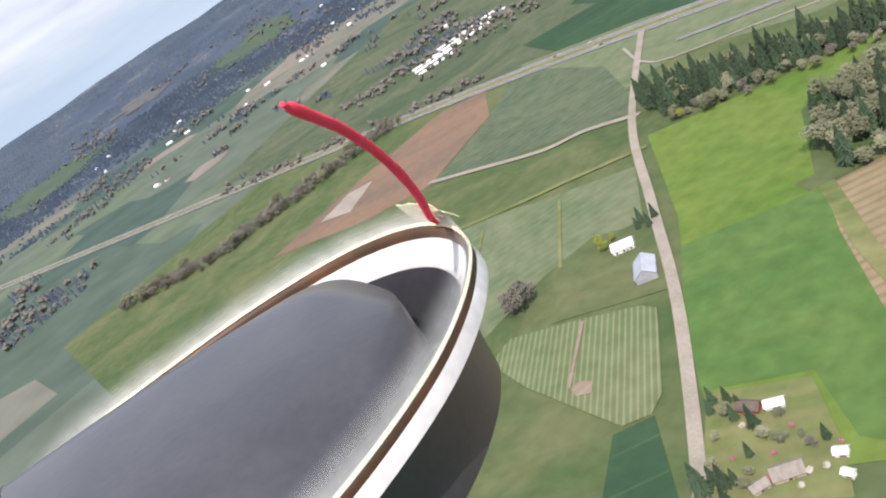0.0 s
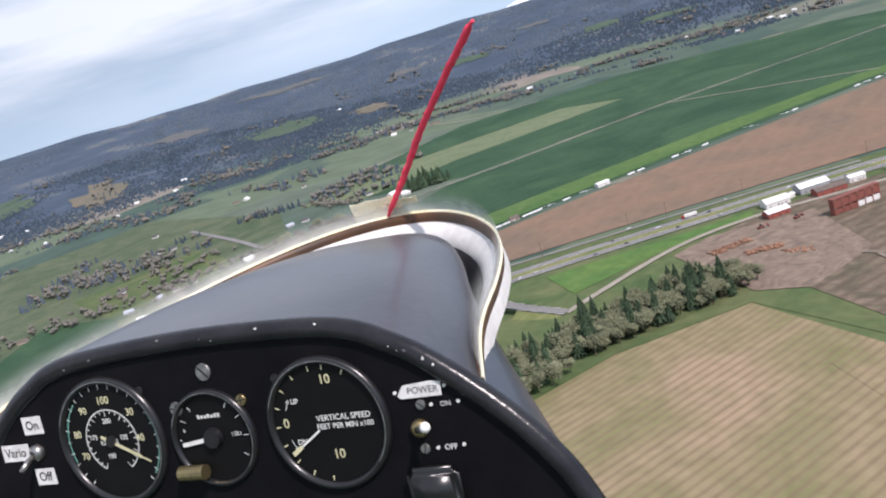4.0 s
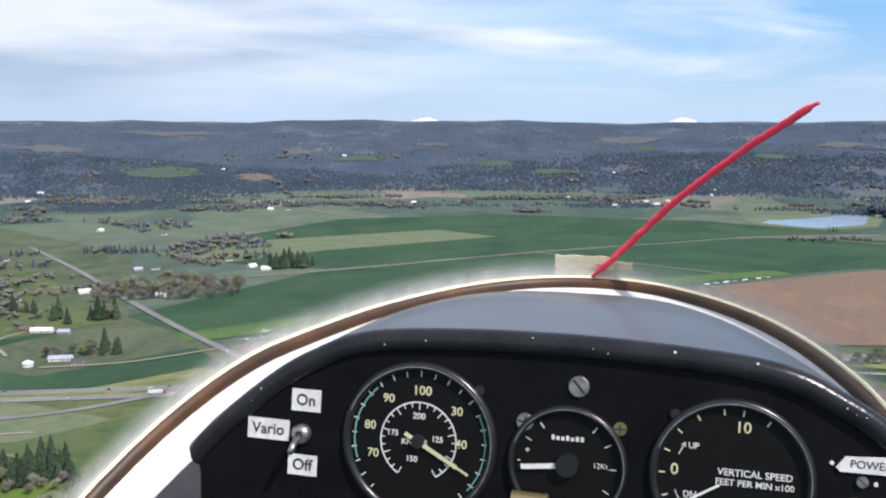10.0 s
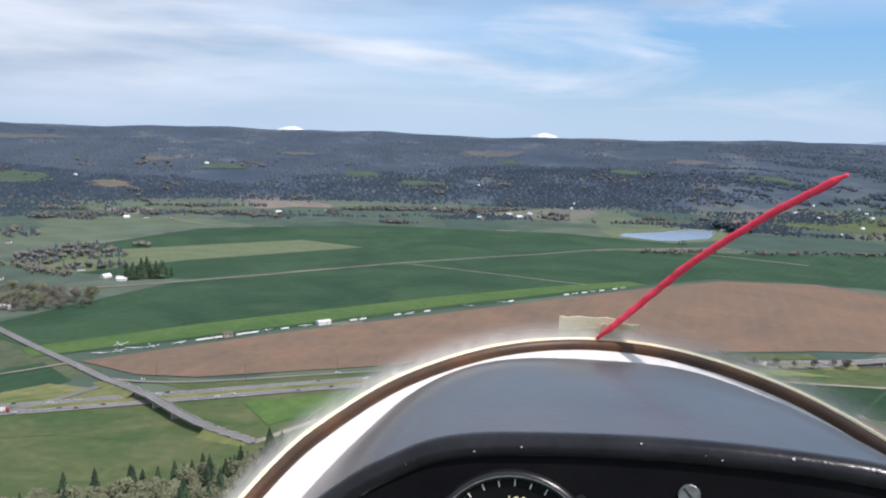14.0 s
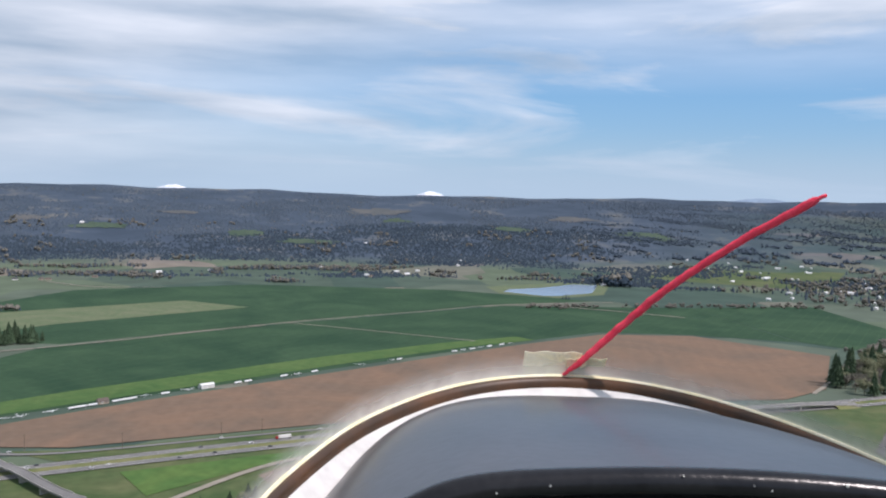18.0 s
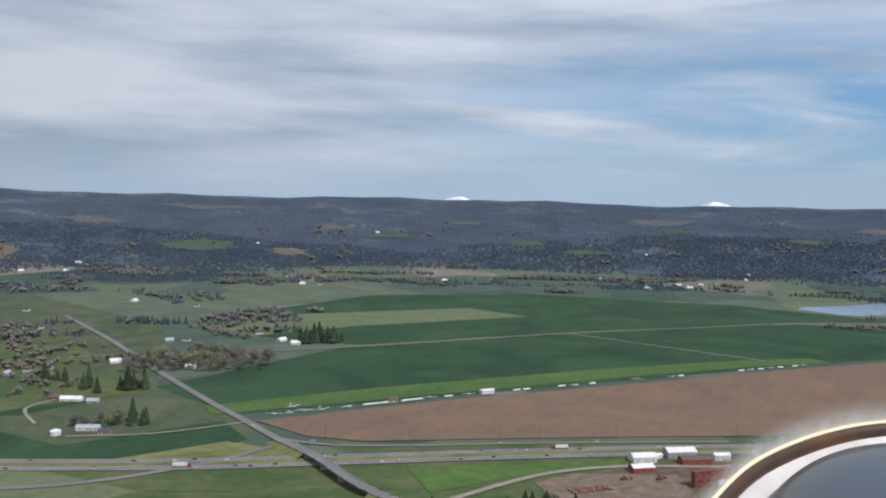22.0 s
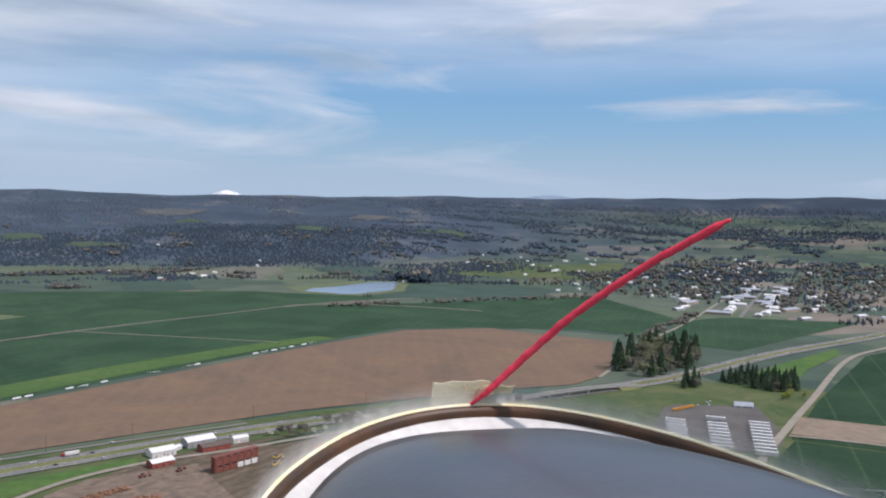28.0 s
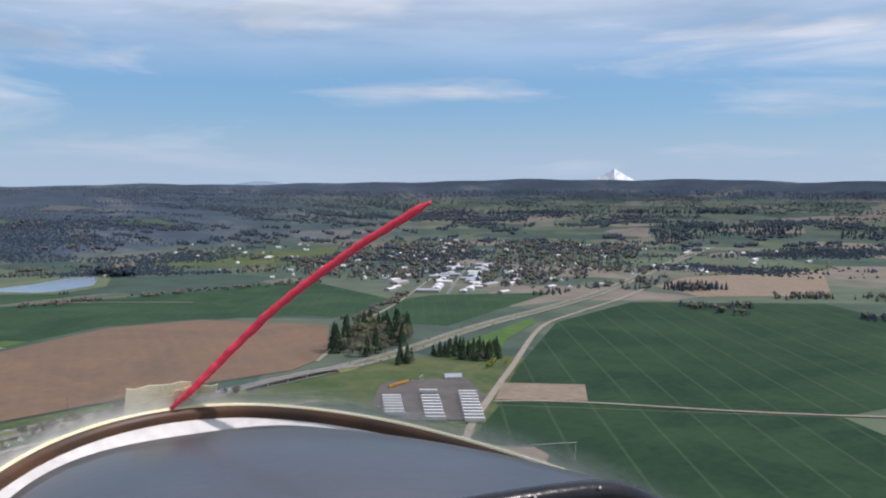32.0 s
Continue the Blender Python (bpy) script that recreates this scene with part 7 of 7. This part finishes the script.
for x, y, t in ((-0.0245, 0.0095, 25), (-0.0255, -0.0080, 155)):
    tick(bm, x, y, 0.0011, 0, 0.0065, t, 0.0005)
    tick(bm, x + 0.0065 * math.sin(radians(t)), y + 0.0065 * math.cos(radians(t)), 0.0011, -0.0022, 0, t + 28, 0.0004)
    tick(bm, x + 0.0065 * math.sin(radians(t)), y + 0.0065 * math.cos(radians(t)), 0.0011, -0.0022, 0, t - 28, 0.0004)
part("arrows", bm, M_mark, FACE[vsi.name])
bm = bmesh.new()
tick(bm, 0, 0, 0.0022, 0.006, 0.0225, -122, 0.0012)
part("needle", bm, M_mark, vsi, "grey pointer")
bm = bmesh.new()
tick(bm, 0, 0, 0.0023, 0.0225, 0.0305, -122, 0.0026)
part("needle_tip", bm, M_cream, vsi, "yellow pointer tip")

# power switch
sw = thing("power_switch", "steel toggle switch with a white lever tip and label", "switch", PANEL @ pose(0.138, -0.0155, 0))
part("collar", ring(bmesh.new(), 0, 0, [(0.0048, 0), (0.0048, 0.003), (0.003, 0.0045), (0.002, 0.0046)], 20), M_brass, sw, "threaded brass collar", smooth=True)
part("lever", tube(bmesh.new(), [(0, 0, 0.003), (0.005, 0.0025, 0.010), (0.0095, 0.0048, 0.0150)], 0.0019, 10), M_steel, sw, smooth=True)
bm = bmesh.new()
bmesh.ops.create_uvsphere(bm, u_segments=12, v_segments=8, radius=0.0029, matrix=pose(0.0102, 0.0052, 0.0158))
part("lever_tip", bm, M_mark, sw, "white ball tip", smooth=True)
bm = bmesh.new()
pl = [(-0.0125, -0.0022), (-0.0105, -0.0040), (0.0128, -0.0038), (0.0135, 0.0036), (0.008, 0.0044), (-0.0085, 0.0032)]
f = bm.faces.new([bm.verts.new((x + 0.0035, y + 0.0205, 0.0006)) for x, y in pl])
r = bmesh.ops.extrude_face_region(bm, geom=[f])
bmesh.ops.translate(bm, vec=(0, 0, 0.0006), verts=[g for g in r["geom"] if isinstance(g, bmesh.types.BMVert)])
bmesh.ops.recalc_face_normals(bm, faces=bm.faces)
plac = part("placard", bm, M_paper, sw, "torn white paper label")
letters("POWER", 0.0052, 0.0062, 0.0205, 0.0014, M_ink, plac)
letters("ON", 0.0038, 0.0172, 0.0118, 0.0006, M_mark, sw)
letters("OFF", 0.0042, 0.0148, -0.0118, 0.0006, M_mark, sw, bold=0.0001)
for x, y in ((0.0088, 0.0120), (0.0245, 0.0124), (-0.0105, 0.0200), (0.0185, 0.0215), (0.0072, -0.0118), (0.0222, -0.0110)):
    part("white_dot", disc(bmesh.new(), x, y, 0, 0.0007, 0.0010, 10), M_mark, sw)
bm = bmesh.new()
box(bm, -0.012, 0.018, -0.046, -0.020, 0.0, 0.010)
bmesh.ops.bevel(bm, geom=bm.edges[:], offset=0.004, segments=3, affect="EDGES")
part("cover", bm, M_bezel, sw, "rounded black plastic cover", smooth=True)

# vario switch with paper labels
sw2 = thing("vario_switch", "steel toggle switch with white paper labels", "switch", PANEL @ pose(-0.1365, -0.0085, 0))
part("collar", ring(bmesh.new(), 0, 0, [(0.0052, 0), (0.0052, 0.003), (0.003, 0.005), (0.002, 0.0052)], 20), M_steel, sw2, smooth=True)
part("lever", tube(bmesh.new(), [(0, 0, 0.003), (0, -0.004, 0.012), (0, -0.007, 0.016)], 0.0017, 10), M_steel, sw2, smooth=True)
for txt, x, y, w, h in (("On", 0.0015, 0.0178, 0.0165, 0.0118), ("Vario", -0.0195, 0.0005, 0.0240, 0.0112), ("Off", 0.001, -0.0170, 0.0165, 0.0110)):
    bm = bmesh.new()
    box(bm, x - w / 2, x + w / 2, y - h / 2, y + h / 2, 0.0002, 0.0007)
    lab = part("paper_label", bm, M_paper, sw2)
    letters(txt, 0.0085, x, y, 0.0010, M_ink, lab, bold=0.0001)

# canopy frame: brown sealant, white painted frame, crazed edge of the perspex
PORT = [(-0.262, 0.20), (-0.232, 0.30), (-0.204, 0.40), (-0.184, 0.485), (-0.160, 0.558), (-0.130, 0.610), (-0.096, 0.650), (-0.062, 0.674), (-0.030, 0.686)]
STARBOARD = [(0.0, 0.689), (0.030, 0.684), (0.058, 0.670), (0.090, 0.640), (0.118, 0.598), (0.138, 0.545), (0.151, 0.485), (0.160, 0.42)]
# the port side runs on past the pod, the starboard side ends under its edge
RIM = smooth_line(PORT + STARBOARD + [(0.172, 0.376)], 5)
RIM_Z = [-0.126 - 0.012 * min(abs(x) / 0.17, 1.6) ** 2 - 1.8 * max(0.46 - y, 0) ** 2 for x, y in RIM]


def along_rim(profile):
    outer = offset_line(RIM, 1.0)

    def place(i, s):
        (x, y), (ox, oy) = RIM[i], outer[i]
        dx, dy = ox - x, oy - y
        return [(x + dx * a, y + dy * a, RIM_Z[i] + b) for a, b in profile]
    return sweep(bmesh.new(), RIM, place)


frame_ob = thing("canopy_frame", "curved white canopy frame with brown sealant edge", "canopy frame", COCKPIT)
part("sealant", along_rim([(-0.0005, -0.004), (-0.001, 0.001), (0.001, 0.0042), (0.0035, 0.0045), (0.0045, 0.001), (0.004, -0.006)]), M_seal, frame_ob,
     "dark brown sealant bead", smooth=True)
part("pale_edge", along_rim([(0.0028, 0.0045), (0.0034, 0.0062), (0.0046, 0.0060), (0.0048, 0.004)]), M_tape, frame_ob, "thin cream edge line", smooth=True)
part("white_frame", along_rim([(-0.0006, -0.0035), (-0.004, -0.0055), (-0.009, -0.0090), (-0.0135, -0.0135), (-0.0150, -0.018)]), M_white,
     frame_ob, "glossy white painted frame", smooth=True)
part("side_lining", along_rim([(-0.0150, -0.0175), (-0.0175, -0.026), (-0.020, -0.05), (-0.022, -0.08)]), M_shield, frame_ob, "dark cockpit side lining", smooth=True)
part("outer_skin", along_rim([(0.0045, -0.002), (0.0060, -0.007), (0.0065, -0.012)]), M_white, frame_ob,
     "white glassfibre nose skin", smooth=True)


def haze_material():
    m = bpy.data.materials.new("crazed_perspex")
    m.use_nodes = True
    n, l = m.node_tree.nodes, m.node_tree.links
    b = n["Principled BSDF"]
    b.inputs["Base Color"].default_value, b.inputs["Roughness"].default_value = (0.78, 0.80, 0.76, 1), 0.5
    uv = n.new("ShaderNodeUVMap")
    uv.uv_map = "band"
    sp = n.new("ShaderNodeSeparateXYZ")
    l.new(uv.outputs["UV"], sp.inputs["Vector"])
    mr = n.new("ShaderNodeMapRange")
    mr.interpolation_type = "SMOOTHSTEP"
    mr.inputs["From Min"].default_value, mr.inputs["From Max"].default_value = 1.0, 0.0
    mr.inputs["To Max"].default_value = 0.62
    l.new(sp.outputs["Y"], mr.inputs["Value"])
    co = n.new("ShaderNodeTexCoord")
    ns = n.new("ShaderNodeTexNoise")
    ns.inputs["Scale"].default_value, ns.inputs["Detail"].default_value = 60, 5
    l.new(co.outputs["Object"], ns.inputs["Vector"])
    m2 = n.new("ShaderNodeMapRange")
    m2.inputs["To Min"].default_value, m2.inputs["To Max"].default_value = 0.55, 1.25
    l.new(ns.outputs["Fac"], m2.inputs["Value"])
    mu = n.new("ShaderNodeMath")
    mu.operation = "MULTIPLY"
    l.new(mr.outputs["Result"], mu.inputs[0])
    l.new(m2.outputs["Result"], mu.inputs[1])
    l.new(mu.outputs["Value"], b.inputs["Alpha"])
    return m


hz = along_rim([(0.0040, 0.003), (0.0045, 0.008), (0.0040, 0.014), (0.003, 0.020), (0.0015, 0.027)])
uvl = hz.loops.layers.uv.new("band")
zs = {}
hz.verts.ensure_lookup_table()
for k, v in enumerate(hz.verts):
    zs[v] = (k % 5) / 4
for f in hz.faces:
    for lo in f.loops:
        lo[uvl].uv = (0, zs[lo.vert])
part("perspex_edge", hz, haze_material(), frame_ob, "milky crazed lower edge of the clear canopy", smooth=True)

# yaw string and its tape on the canopy
yaw = thing("yaw_string", "red wool yaw string held by masking tape", "yaw string", COCKPIT)
for x0, x1, z0, z1, t, lab in ((-0.040, 0.006, 0.002, 0.021, -3, "yellowed masking tape"), (0.000, 0.024, 0.009, 0.017, -4, "strip of masking tape"),
                               (-0.006, 0.009, 0.004, 0.016, 8, "yellow stained tape")):
    bm = bmesh.new()
    rows = []
    for k in range(7):
        x = x0 + (x1 - x0) * k / 6
        w = 0.0012 * math.sin(k * 2.3 + x0 * 90)
        y = 0.6965 - 2.6 * x * x
        rows.append([bm.verts.new((x, y - 0.0006 * (t > 0), -0.1235 + z0 + math.tan(radians(t)) * -(x - x0) * 0.3)), bm.verts.new((x + w * 0.5, y - 0.006 - 0.0006 * (t > 0), -0.1235 + z1 + w * 0.6))])
    for k in range(6):
        bm.faces.new((rows[k][0], rows[k + 1][0], rows[k + 1][1], rows[k][1]))
    r = bmesh.ops.extrude_face_region(bm, geom=bm.faces[:])
    bmesh.ops.translate(bm, vec=(0, 0.0004, 0.0002), verts=[g for g in r["geom"] if isinstance(g, bmesh.types.BMVert)])
    bmesh.ops.recalc_face_normals(bm, faces=bm.faces)
    part("tape", bm, M_tape, yaw, lab)
pts = smooth_line([(-0.008, 0.693, -0.1205), (-0.002, 0.689, -0.114), (0.004, 0.686, -0.108), (0.027, 0.678, -0.083), (0.060, 0.661, -0.047), (0.102, 0.635, -0.009), (0.146, 0.602, 0.026)], 16)
random.seed(9)
part("string", tube(bmesh.new(), [(x + random.uniform(-0.0003, 0.0003), y, z + random.uniform(-0.0003, 0.0003)) for x, y, z in pts], 0.0025, 9,
                    lambda t: (0.5 + 0.65 * min(1, t * 2.2)) * random.uniform(0.93, 1.06) * (1 if t < 0.97 else 0.5)), M_yarn, yaw, "red wool thread", smooth=True)
